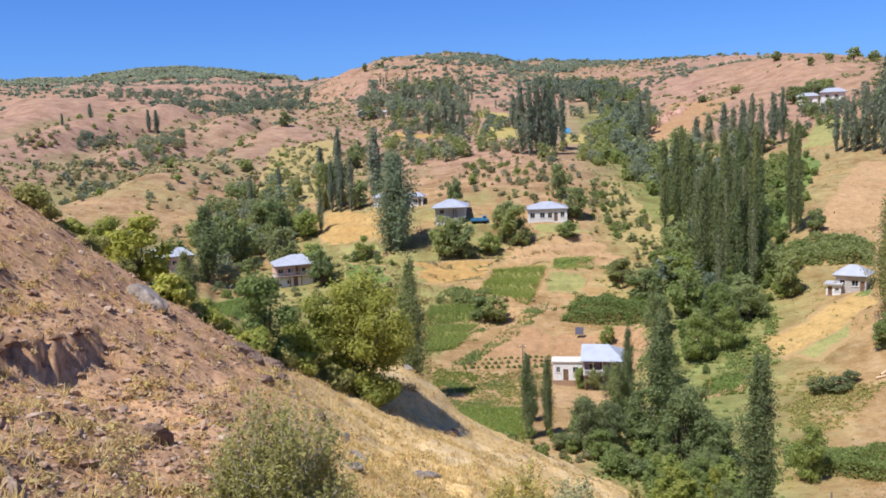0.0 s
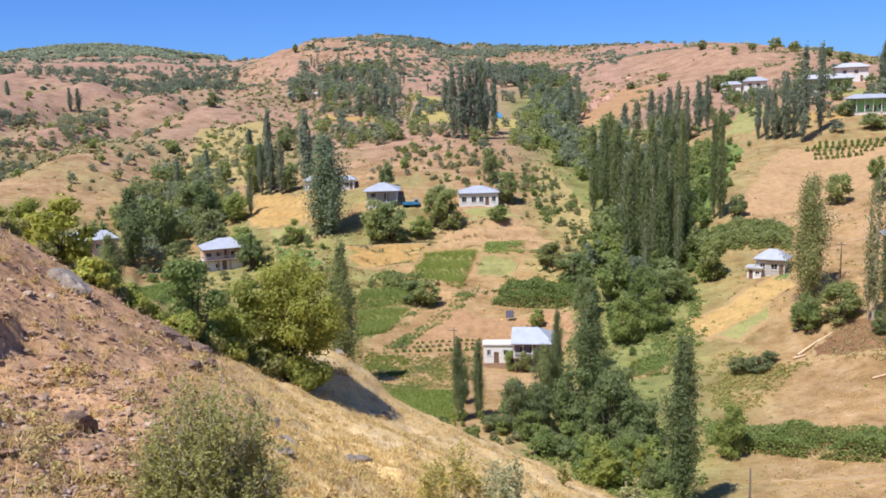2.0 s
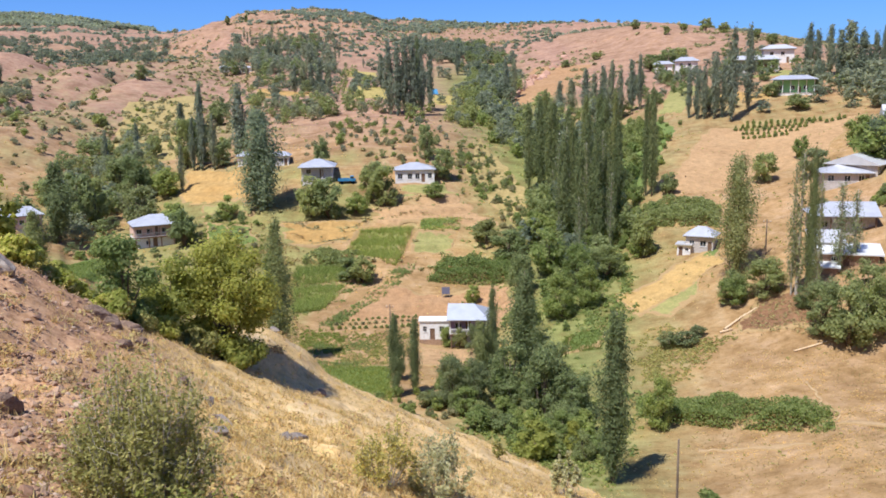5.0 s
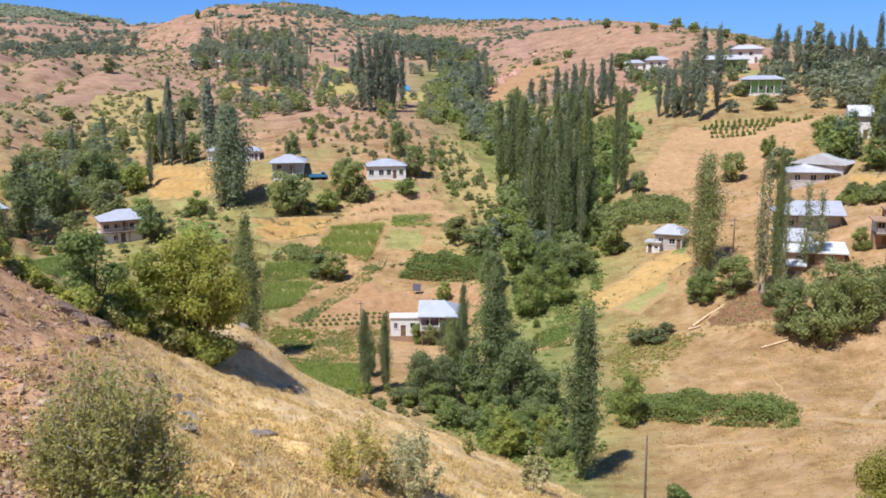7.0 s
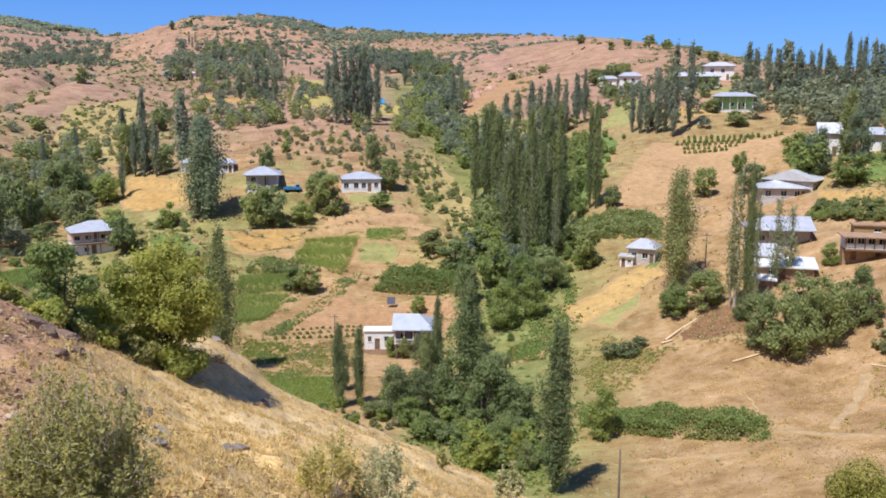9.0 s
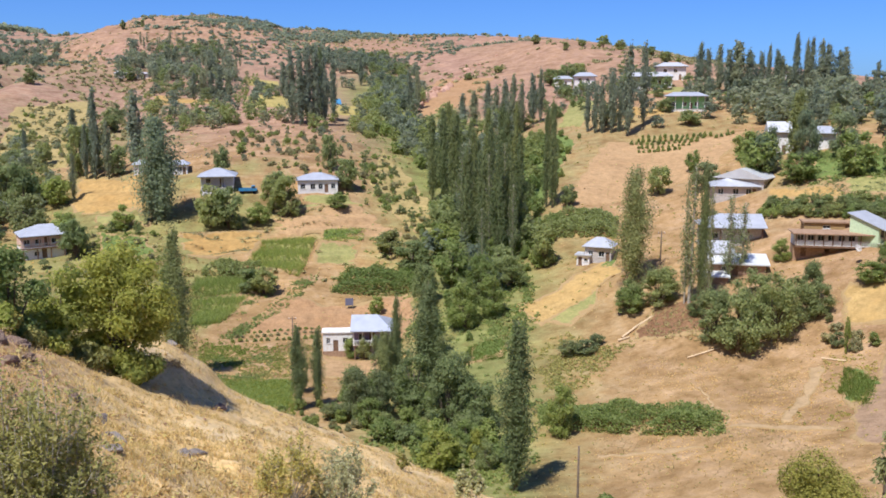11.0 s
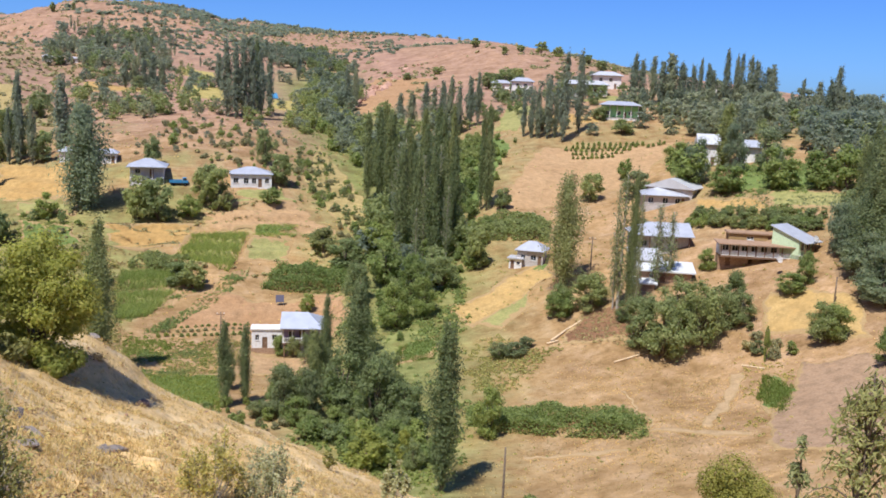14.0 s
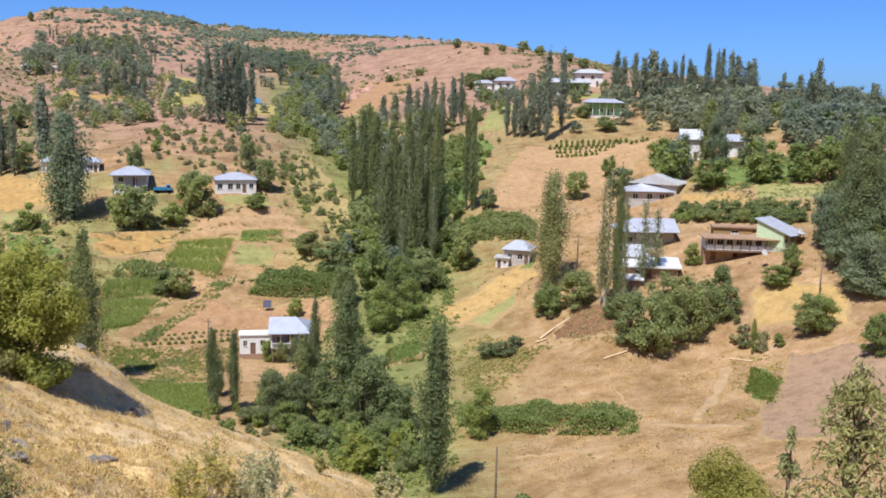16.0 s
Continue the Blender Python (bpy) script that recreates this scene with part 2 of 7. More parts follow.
M_SHEET = sheet_metal("white_plastic_sheet", (0.74, 0.74, 0.73), (0.84, 0.84, 0.83))
M_SHADE = foliage("shady_leaves", (0.187, 0.228, 0.150), (0.266, 0.317, 0.203), (0.349, 0.391, 0.247), 0.6)
M_ROUND = foliage("dusty_leaves", (0.181, 0.186, 0.048), (0.297, 0.303, 0.080), (0.404, 0.388, 0.128), 0.5)
M_NEAR = foliage("spray_leaves", (0.209, 0.220, 0.094), (0.326, 0.345, 0.149), (0.450, 0.446, 0.223), 0.5)


# ---------------- lie of the land ----------------
# spot heights (x, y, z) along the main features
FIELDS = [(24.5, 87, -42.6), (42.2, 94, -38.8), (47.8, 117, -38.2), (22.3, 106, -42.7), (39.5, 81, -38.7), (56.1, 113, -37.1), (65, 92, -33.2), (53.6, 75, -34.5), (69, 104, -32.7), (37.5, 109, -40.2), (14.3, 99, -43.5)]
WEST_SPUR = [(-15.4, 121, -43.4), (-8.1, 138, -44.6), (-3.8, 152, -45), (-22.5, 148, -43.8), (-21.5, 175, -39.6), (-7.8, 176, -40), (-17, 191, -33.2), (-36.3, 180, -37.2), (-43.5, 193, -30.8), (-70, 190, -33.2), (-64, 219, -24.7), (-13.9, 215, -23.3), (-38.8, 219, -21.8), (-24.6, 205, -27.4), (-35.6, 288, -10.9), (-7.7, 270, -13.8), (-61, 340, -5.2), (-37.2, 358, -3.5), (-79, 284, -11.3), (-100, 267, -16.3), (-96, 419, 5.5)]
WEST_BOWL = [(-94, 165, -25.7), (-88, 185, -32.8), (-138, 202, -19.5), (-153, 292, -9), (-198, 312, -4), (-199, 276, -6.5), (-120, 275, -16.6), (-187, 376, -5.9), (-311, 466, 20.6), (-239, 462, 14.1), (-147, 393, 4.2), (-456, 776, 52.7), (-334, 782, 46.6), (-266, 754, 36.2)]
FAR = [(-1117, 1537, 121), (-1049, 2047, 178), (-827, 2039, 149), (-487, 1419, 90), (-148, 786, 69), (-201, 712, 49.7), (-172, 512, 18.2), (-112, 589, 27.4), (-87, 856, 57.4), (-35, 1300, 82), (48, 1149, 60), (-27.3, 519, 12.4), (-70, 495, 12.2)]
GULLY = [(8, 106, -44.1), (13, 127, -42.3), (16.8, 147, -39.7), (22.8, 162, -35), (22, 207, -26.8), (18.4, 249, -20.9), (13.7, 330, -10.8), (8.8, 450, 2.1)]
EAST_SPUR = [(16.8, 350, -4.9), (39.3, 458, 10.4), (119, 842, 53.7), (84, 483, 21), (128, 514, 29.2), (182, 487, 18.8), (83, 361, 4.4), (88, 287, 3.3), (89, 253, -3.4), (67, 253, -5.6), (44.8, 191, -21.2), (74, 224, -12.2), (94, 221, -10.1), (40.9, 161, -30.6), (74, 175, -20.3), (65, 153, -26.2), (59.5, 139, -29.8), (48.5, 130, -33.6), (41.9, 125, -37.5), (28.5, 147, -37.8), (49.9, 177, -25.5)]
EAST_VILLAGE = [(102, 156, -14.7), (80, 142, -22.7), (92, 131, -20.7), (99, 191, -9.5), (79, 111, -28.1), (81, 121, -25.4), (151, 259, 0), (154, 222, -3.7), (128, 293, 5.4), (190, 374, 11.1), (238, 346, 2.5)]
SKYLINE = [(-181, 759, 65), (-113, 812, 70), (-61, 948, 68), (97, 995, 59), (94, 491, 28.1), (160, 495, 23.6), (-1219, 1951, 163), (-219, 728, 49.9), (-933, 2102, 169)]
BEYOND = [(483, 1098, -8.8), (683, 986, -23.4), (422, 1123, 15.8), (290, 1164, 39.1), (531, 2135, 65), (1310, 1891, -44.9), (-242, 1277, 83), (-409, 2162, 140), (-355, 1251, 71), (96, 2298, 95), (309, 2279, 86), (-600, 2117, 120), (-196, 2191, 133), (-125, 1394, 85)]
HEIGHTS = FIELDS + WEST_SPUR + WEST_BOWL + FAR + GULLY + EAST_SPUR + EAST_VILLAGE + SKYLINE + BEYOND


def polar(x, y):
    return np.arctan2(x, y), np.log(np.maximum(np.hypot(x, y), 1.0))


def spline(points):
    """A smooth surface through the height points: slope z / r over bearing and log distance."""
    p = np.array(points, float)
    th, u = polar(p[:, 0], p[:, 1])
    q = np.stack([th * 2.2, u], 1)
    e = p[:, 2] / np.hypot(p[:, 0], p[:, 1])
    d = np.linalg.norm(q[:, None] - q[None], axis=2)
    k = np.where(d > 0, d * d * np.log(d + 1e-12), 0) + np.eye(len(p)) * 0.0003
    a = np.concatenate([np.ones((len(p), 1)), q], 1)
    m = np.block([[k, a], [a.T, np.zeros((3, 3))]])
    w = np.linalg.solve(m, np.concatenate([e, np.zeros(3)]))
    return q, w


SURFACE = spline(HEIGHTS)
TH0, TH1, U0, U1, NT, NU = -0.74, 0.74, math.log(80.0), math.log(2400.0), 260, 320


def slope_table():
    """The surface sampled on a regular grid of bearing and log distance."""
    q, w = SURFACE
    t, u = np.meshgrid(np.linspace(TH0, TH1, NT) * 2.2, np.linspace(U0, U1, NU), indexing="ij")
    s = np.stack([t.ravel(), u.ravel()], 1)
    out = np.empty(len(s))
    for i in range(0, len(s), 4000):
        c = s[i:i + 4000]
        d2 = (c[:, :1] - q[None, :, 0]) ** 2 + (c[:, 1:] - q[None, :, 1]) ** 2
        out[i:i + 4000] = (0.5 * d2 * np.log(d2 + 1e-12)) @ w[:-3] + w[-3] + c @ w[-2:]
    return out.reshape(NT, NU)


TABLE = slope_table()


def slope_at(th, u):
    a = np.clip((th - TH0) / (TH1 - TH0) * (NT - 1), 0, NT - 1.001)
    b = np.clip((u - U0) / (U1 - U0) * (NU - 1), 0, NU - 1.001)
    i, j = a.astype(int), b.astype(int)
    a, b = a - i, b - j
    return (TABLE[i, j] * (1 - b) + TABLE[i, j + 1] * b) * (1 - a) + (TABLE[i + 1, j] * (1 - b) + TABLE[i + 1, j + 1] * b) * a


def valley(x, y):
    """The valley and the hills beyond it."""
    th, u = polar(x, y)
    lo, hi = np.log(80.0), np.log(2400.0)
    uc = np.clip(u, lo, hi)
    lim = 0.74
    c = np.clip(th, -lim, lim)
    e = slope_at(c, uc)
    back = np.clip((np.abs(th) - lim) / (math.pi - lim), 0, 1)
    if np.any(back > 0):
        mean = 0.5 * (slope_at(np.full_like(c, -lim), uc) + slope_at(np.full_like(c, lim), uc))
        e = e * (1 - back) + mean * back
    r = np.hypot(x, y)
    return e * np.where(u < lo, 80.0, np.where(u > hi, 2400.0, r)) 


CREST_X = (-60, -30, -21, -16.8, -14.5, -9, -5, 0, 6, 12, 30)
CREST_Y = (40, 33, 35, 40, 57, 54, 55, 60, 52, 40, 20)


def near_hill(x, y):
    """The stony hillside on which the camera stands."""
    r = np.hypot(x, y)
    lip = np.clip((r - 1.5) / 8.0, 0, 1)
    plane = -1.65 - 2.85 * lip - 0.42 * x - 0.336 * y + 4.9 * np.exp(-((x + 25) / 9) ** 2 - ((y - 26) / 11) ** 2) + 1.9 * np.exp(-((x + 12.2) / 2.8) ** 2 - ((y - 51) / 7.0) ** 2)
    over = np.maximum(0, y - np.interp(x, CREST_X, CREST_Y))
    z = plane - 0.03 * over ** 2
    return np.where(over > 14, plane - 0.03 * 196 - 0.84 * (over - 14), z)


def ground_z(x, y):
    x, y = np.asarray(x, float), np.asarray(y, float)
    a, b = near_hill(x, y), valley(x, y)
    h = np.clip(0.5 + 0.5 * (a - b) / 4.0, 0, 1)
    return b * (1 - h) + a * h + 4.0 * h * (1 - h)


def value_noise(x, y, seed):
    """Smooth lattice noise, 0 to 1, over arrays."""
    xi, yi = np.floor(x), np.floor(y)
    fx, fy = x - xi, y - yi
    fx, fy = fx * fx * (3 - 2 * fx), fy * fy * (3 - 2 * fy)

    def h(a, b):
        s = np.sin(a * 127.1 + b * 311.7 + seed * 74.7) * 43758.5453
        return s - np.floor(s)
    return (h(xi, yi) * (1 - fx) + h(xi + 1, yi) * fx) * (1 - fy) + (h(xi, yi + 1) * (1 - fx) + h(xi + 1, yi + 1) * fx) * fy


def fbm(x, y, seed, octaves=4):
    s, a, t = 0, 1.0, 0
    for i in range(octaves):
        s = s + a * value_noise(x * 2 ** i, y * 2 ** i, seed + i)
        t += a
        a *= 0.5
    return s / t


def smooth01(v, a, b):
    t = np.clip((v - a) / (b - a), 0, 1)
    return t * t * (3 - 2 * t)


def nearness(x, y):
    """1 on the near hillside, 0 in the valley."""
    return smooth01(near_hill(x, y) - valley(x, y), -2, 2)


def height(x, y):
    x, y = np.asarray(x, float), np.asarray(y, float)
    r = np.hypot(x, y)
    z = ground_z(x, y)
    near = nearness(x, y)
    far = smooth01(r, 330, 700)
    fade = smooth01(r, 3, 9)
    z = z + near * fade * ((fbm(x / 7, y / 7, 3) - 0.5) * 1.5 + (fbm(x / 1.3, y / 1.3, 9) - 0.5) * 0.62)
    z = z + (1 - near) * (fbm(x / 22, y / 22, 5) - 0.5) * 1.6 * (1 - far)
    gul = 1 - np.abs(2 * fbm(x / 130, y / 130, 21, 5) - 1)
    z = z + far * (gul - 0.75) * 0.017 * np.minimum(r, 1500)
    z = z + ravines(x, y) * 0.03 * np.minimum(r, 700) + spurs(x, y)
    # old terraces on the western spur
    t = z / 2.0 + 0.5 * (fbm(x / 40, y / 40, 91) - 0.5)
    k = (1 - near) * smooth01(r, 140, 165) * (1 - smooth01(r, 300, 360)) * (1 - smooth01(x, 8, 24)) * 0.55
    z = z + k * 2.0 * (np.floor(t) + smooth01(t - np.floor(t), 0.62, 0.95) - t + 0.22)
    return z - hollow(x, y)


LEDGE_Y = (9.0, 12.0, 15.0, 17.6, 19.4, 21.2, 22.6)
LEDGE_X = (-16.4, -15.0, -14.0, -13.5, -13.3, -13.5, -14.2)


def hollow(x, y):
    """A cut bank on the hillside: a ragged step that faces downhill, with loose earth below it."""
    line = np.interp(y, LEDGE_Y, LEDGE_X) + 0.5 * (fbm(y / 0.9, x * 0 + 3, 14) - 0.5) + 0.22 * (value_noise(y * 3.1, x * 0, 15) - 0.5) + 0.14 * (value_noise(y * 7, x * 5, 19) - 0.5)
    along = smooth01(y, 9, 11) * (1 - smooth01(y, 20.3, 22.3)) * (0.7 + 0.6 * (value_noise(y * 0.8, x * 0, 16)))
    s = x - line
    lip = -0.22 * smooth01(s, -2.2, -0.1) * (1 - smooth01(s, -0.1, 0.12))
    return along * (lip + 0.62 * smooth01(s, -0.05, 0.16) * (1 - smooth01(s, 0.5, 4.6)))


def ravines(x, y):
    """Spurs and ravines that run down the western hillside: -1 in a ravine, 0.4 on a crest."""
    r, th = np.hypot(x, y), np.arctan2(x, y)
    k = smooth01(r, 235, 320) * (1 - smooth01(r, 620, 900)) * (1 - smooth01(th, -0.20, -0.06))
    u, v = x * 0.80 + y * 0.60, x * -0.60 + y * 0.80
    f = 1 - np.abs(2 * fbm(u / 95 + 0.6 * fbm(x / 60, y / 60, 12), v / 300, 71, 4) - 1)
    return k * (0.55 - f) * 0.9


SPURS = (((-155, 540), (-148, 440), (-150, 370), (-146, 290), (-140, 225)), ((-185, 570), (-204, 470), (-205, 390), (-175, 295)), ((-245, 520), (-257, 425), (-242, 335)))


def spurs(x, y):
    """Long bare spurs on the western hillside, each with a ravine on its far side."""
    out = np.zeros(np.shape(x))
    for line, tall in zip(SPURS, (6.0, 5.0, 5.0)):
        best = np.full(np.shape(x), 1e9)
        side = np.zeros(np.shape(x))
        run = np.zeros(np.shape(x))
        for i, ((ax, ay), (bx, by)) in enumerate(zip(line, line[1:])):
            q = (bx - ax) ** 2 + (by - ay) ** 2
            t = np.clip(((x - ax) * (bx - ax) + (y - ay) * (by - ay)) / q, 0, 1)
            d = np.hypot(x - ax - t * (bx - ax), y - ay - t * (by - ay))
            s = ((bx - ax) * (y - ay) - (by - ay) * (x - ax)) / math.sqrt(q)
            near = d < best
            best, side, run = np.where(near, d, best), np.where(near, -np.sign(s) * d, side), np.where(near, (i + t) / (len(line) - 1), run)
        fade = smooth01(run, 0.0, 0.2) * (1 - smooth01(run, 0.85, 1.0))
        out = out + fade * tall * (np.exp(-(side / 17) ** 2) - 0.85 * np.exp(-((side - 30) / 15) ** 2))
    return out


def zat(x, y):
    return float(height(np.array([x]), np.array([y]))[0])


def mesh_of(name, verts, faces, material, smooth=False):
    me = bpy.data.meshes.new(name)
    me.from_pydata(verts, [], faces)
    me.materials.append(material)
    if smooth:
        me.shade_smooth()
    return me


def grid_mesh(name, x, y, z, material, wrap=False):
    nr, nc = x.shape
    v = np.stack([x.ravel(), y.ravel(), z.ravel()], 1)
    i = np.arange(nr * nc).reshape(nr, nc)
    if wrap:
        i = np.concatenate([i, i[:, :1]], 1)
    f = np.stack([i[:-1, :-1], i[:-1, 1:], i[1:, 1:], i[1:, :-1]], -1).reshape(-1, 4)
    me = bpy.data.meshes.new(name)
    me.vertices.add(len(v))
    me.vertices.foreach_set("co", v.ravel())
    me.loops.add(f.size)
    me.loops.foreach_set("vertex_index", f.ravel().astype(np.int32))
    me.polygons.add(len(f))
    me.polygons.foreach_set("loop_start", np.arange(0, f.size, 4, dtype=np.int32))
    me.update(calc_edges=True)
    me.materials.append(material)
    me.shade_smooth()
    return me


def build_ground():
    """One sheet out to the horizon, finer ahead than behind."""
    ahead = np.linspace(-0.80, 0.80, 500)
    behind = np.linspace(0.80, 2 * math.pi - 0.80, 62)[1:-1]
    th = np.concatenate([ahead, behind])
    r = np.concatenate([[0.0, 0.6, 1.2, 2.0], np.geomspace(2.8, 80, 160), np.geomspace(80.8, 700, 180), np.geomspace(706, 4300, 60)])
    t, rr = np.meshgrid(th, r)
    x, y = rr * np.sin(t), rr * np.cos(t)
    z = height(x, y)
    for c in FIELDS_LAID:                   # the worked fields lie in shallow beds of the ground
        d = np.full(x.shape, 99.0)
        area = sum(c[i][0] * c[(i + 1) % 4][1] - c[(i + 1) % 4][0] * c[i][1] for i in range(4))
        for i in range(4):
            (ax, ay), (bx, by) = c[i], c[(i + 1) % 4]
            d = np.minimum(d, math.copysign(1, area) * ((bx - ax) * (y - ay) - (by - ay) * (x - ax)) / math.hypot(bx - ax, by - ay))
        z = z - 0.5 * smooth01(d, 0.8, 3.5)
    me = grid_mesh("ground", x, y, z, GROUND, True)
    near = nearness(x, y)
    far = smooth01(rr, 260, 480)
    n1, n2 = fbm(x / 45, y / 45, 31), fbm(x / 160, y / 160, 37)
    left = smooth01(-x / np.maximum(rr, 1), 0.0, 0.35)
    # green cover: the gully, damp ground round the houses, scrub on the hills
    gully = np.exp(-((np.arctan2(x, y) - np.interp(rr, (100, 165, 250, 330, 450), (0.10, 0.115, 0.085, 0.035, 0.0))) / np.interp(rr, (90, 170, 300, 450), (0.125, 0.10, 0.07, 0.04))) ** 2)
    green = (1 - near) * (1.0 * gully * (1 - smooth01(rr, 430, 560)) + 0.45 * smooth01(n1, 0.48, 0.66) * (1 - smooth01(rr, 210, 300)) * (1 - smooth01(x, 20, 45)) * smooth01(rr, 105, 135)
                          + far * 0.10 * smooth01(n2, 0.48, 0.62)
                          + 0.26 * smooth01(n1 * 0.5 + fbm(x / 14, y / 14, 77) * 0.5, 0.44, 0.62) * smooth01(rr, 130, 170) * (1 - smooth01(rr, 300, 420)))
    soil = (1 - near) * (0.25 + 0.6 * smooth01(n2, 0.42, 0.6)) * (0.35 + 0.65 * far) + (1 - near) * 0.5 * smooth01(rr, 230, 330) + near * 0.2
    bear = x / np.maximum(y, 1)
    rav = ravines(x, y)
    green = green + 0.12 * smooth01(-rav, 0.08, 0.26) + 0.26 * smooth01(-spurs(x, y), 1.0, 3.5)
    scree = near * smooth01(-bear, 0.30, 0.46) + near * 0.35 * smooth01(n1, 0.5, 0.7)
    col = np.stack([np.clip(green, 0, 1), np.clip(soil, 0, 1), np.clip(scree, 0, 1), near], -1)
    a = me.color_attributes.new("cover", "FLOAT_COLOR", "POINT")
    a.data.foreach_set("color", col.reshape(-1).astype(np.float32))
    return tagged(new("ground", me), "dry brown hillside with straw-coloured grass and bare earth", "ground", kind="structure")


FIELDS_LAID = []


def field(name, corners, material, label, lift=0.16, n=40, ragged=1.0):
    """A cultivated patch laid over the ground between four corners, with an uneven edge."""
    FIELDS_LAID.append(corners)
    c = [np.array(p, float) for p in corners]
    u, v = np.meshgrid(np.linspace(0, 1, n), np.linspace(0, 1, n))
    x = (1 - v) * ((1 - u) * c[0][0] + u * c[1][0]) + v * ((1 - u) * c[3][0] + u * c[2][0])
    y = (1 - v) * ((1 - u) * c[0][1] + u * c[1][1]) + v * ((1 - u) * c[3][1] + u * c[2][1])
    wide = 0.5 * (math.dist(c[0], c[1]) + math.dist(c[3], c[2]))
    deep = 0.5 * (math.dist(c[0], c[3]) + math.dist(c[1], c[2]))
    edge = np.minimum(np.minimum(u, 1 - u) * wide, np.minimum(v, 1 - v) * deep)
    x, y = x + (fbm(x / 6, y / 6, 51) - 0.5) * 4.0 * ragged, y + (fbm(x / 6, y / 6, 57) - 0.5) * 5.0 * ragged
    x, y = x + (fbm(x / 1.2, y / 1.2, 52) - 0.5) * 1.0 * ragged, y + (fbm(x / 1.2, y / 1.2, 58) - 0.5) * 1.2 * ragged
    z = height(x, y) + lift + 0.08 * (fbm(x / 2, y / 2, 61) - 0.5) - np.where(edge < 0.01, 0.5, 0)
    me = grid_mesh(name, x, y, z, material)
    a = me.attributes.new("edge", "FLOAT", "POINT")
    a.data.foreach_set("value", (np.clip(edge / min(1.5, 0.25 * min(wide, deep)), 0, 1) * 0.75).ravel().astype(np.float32))
    return tagged(new(name, me), label, "field", kind="structure")


# ---------------- plants ----------------
rng = np.random.default_rng(7)


def leaf_mesh(name, centres, out, size, material, aspect=1.5, droop=0.0, rs=None):
    """Many small pointed leaves round the centres, facing roughly along out."""
    g = rs or rng
    n = len(centres)
    d = out + g.normal(0, 0.30, (n, 3))
    d /= np.linalg.norm(d, axis=1)[:, None] + 1e-9
    a = np.cross(d, g.normal(0, 1, (n, 3)))
    a /= np.linalg.norm(a, axis=1)[:, None] + 1e-9
    b = np.cross(d, a)
    s = np.asarray(size) * g.uniform(0.6, 1.35, n)
    s = s[:, None]
    p0 = centres + a * s * 0.62 * aspect
    p1, p2 = centres - a * s * 0.38 * aspect + b * s * 0.52 + d * s * 0.12, centres - a * s * 0.38 * aspect - b * s * 0.52
    v = np.stack([p0, p1, p2], 1).reshape(-1, 3)
    v[:, 2] -= droop
    f = np.arange(3 * n).reshape(n, 3)
    me = bpy.data.meshes.new(name)
    me.vertices.add(len(v))
    me.vertices.foreach_set("co", v.ravel())
    me.loops.add(f.size)
    me.loops.foreach_set("vertex_index", f.ravel().astype(np.int32))
    me.polygons.add(n)
    me.polygons.foreach_set("loop_start", np.arange(0, f.size, 3, dtype=np.int32))
    me.update(calc_edges=True)
    me.materials.append(material)
    return me


def limb_mesh(name, limbs, material, sides=6):
    """Tapered round limbs; each is a list of (point, radius)."""
    v, f = [], []
    for path in limbs:
        start = len(v)
        for k, (p, r) in enumerate(path):
            q = path[min(k + 1, len(path) - 1)][0]
            o = path[max(k - 1, 0)][0]
            t = (Vector(q) - Vector(o)).normalized()
            s = t.cross(Vector((0.3, 1, 0.1))).normalized()
            w = t.cross(s)
            for i in range(sides):
                a = 2 * math.pi * i / sides
                v.append(Vector(p) + (s * math.cos(a) + w * math.sin(a)) * r)
        for k in range(len(path) - 1):
            for i in range(sides):
                j = (i + 1) % sides
                f.append((start + k * sides + i, start + k * sides + j, start + (k + 1) * sides + j, start + (k + 1) * sides + i))
        f.append(tuple(start + (len(path) - 1) * sides + i for i in range(sides)))
    return mesh_of(name, [tuple(p) for p in v], f, material, True)


def plant(name, trunk_me, crown_me):
    e = new(name)
    e.empty_display_size = 0.2
    for nm, me in (("trunk", trunk_me), ("crown", crown_me)):
        if me:
            o = new(nm, me)
            o.parent = e
    return e


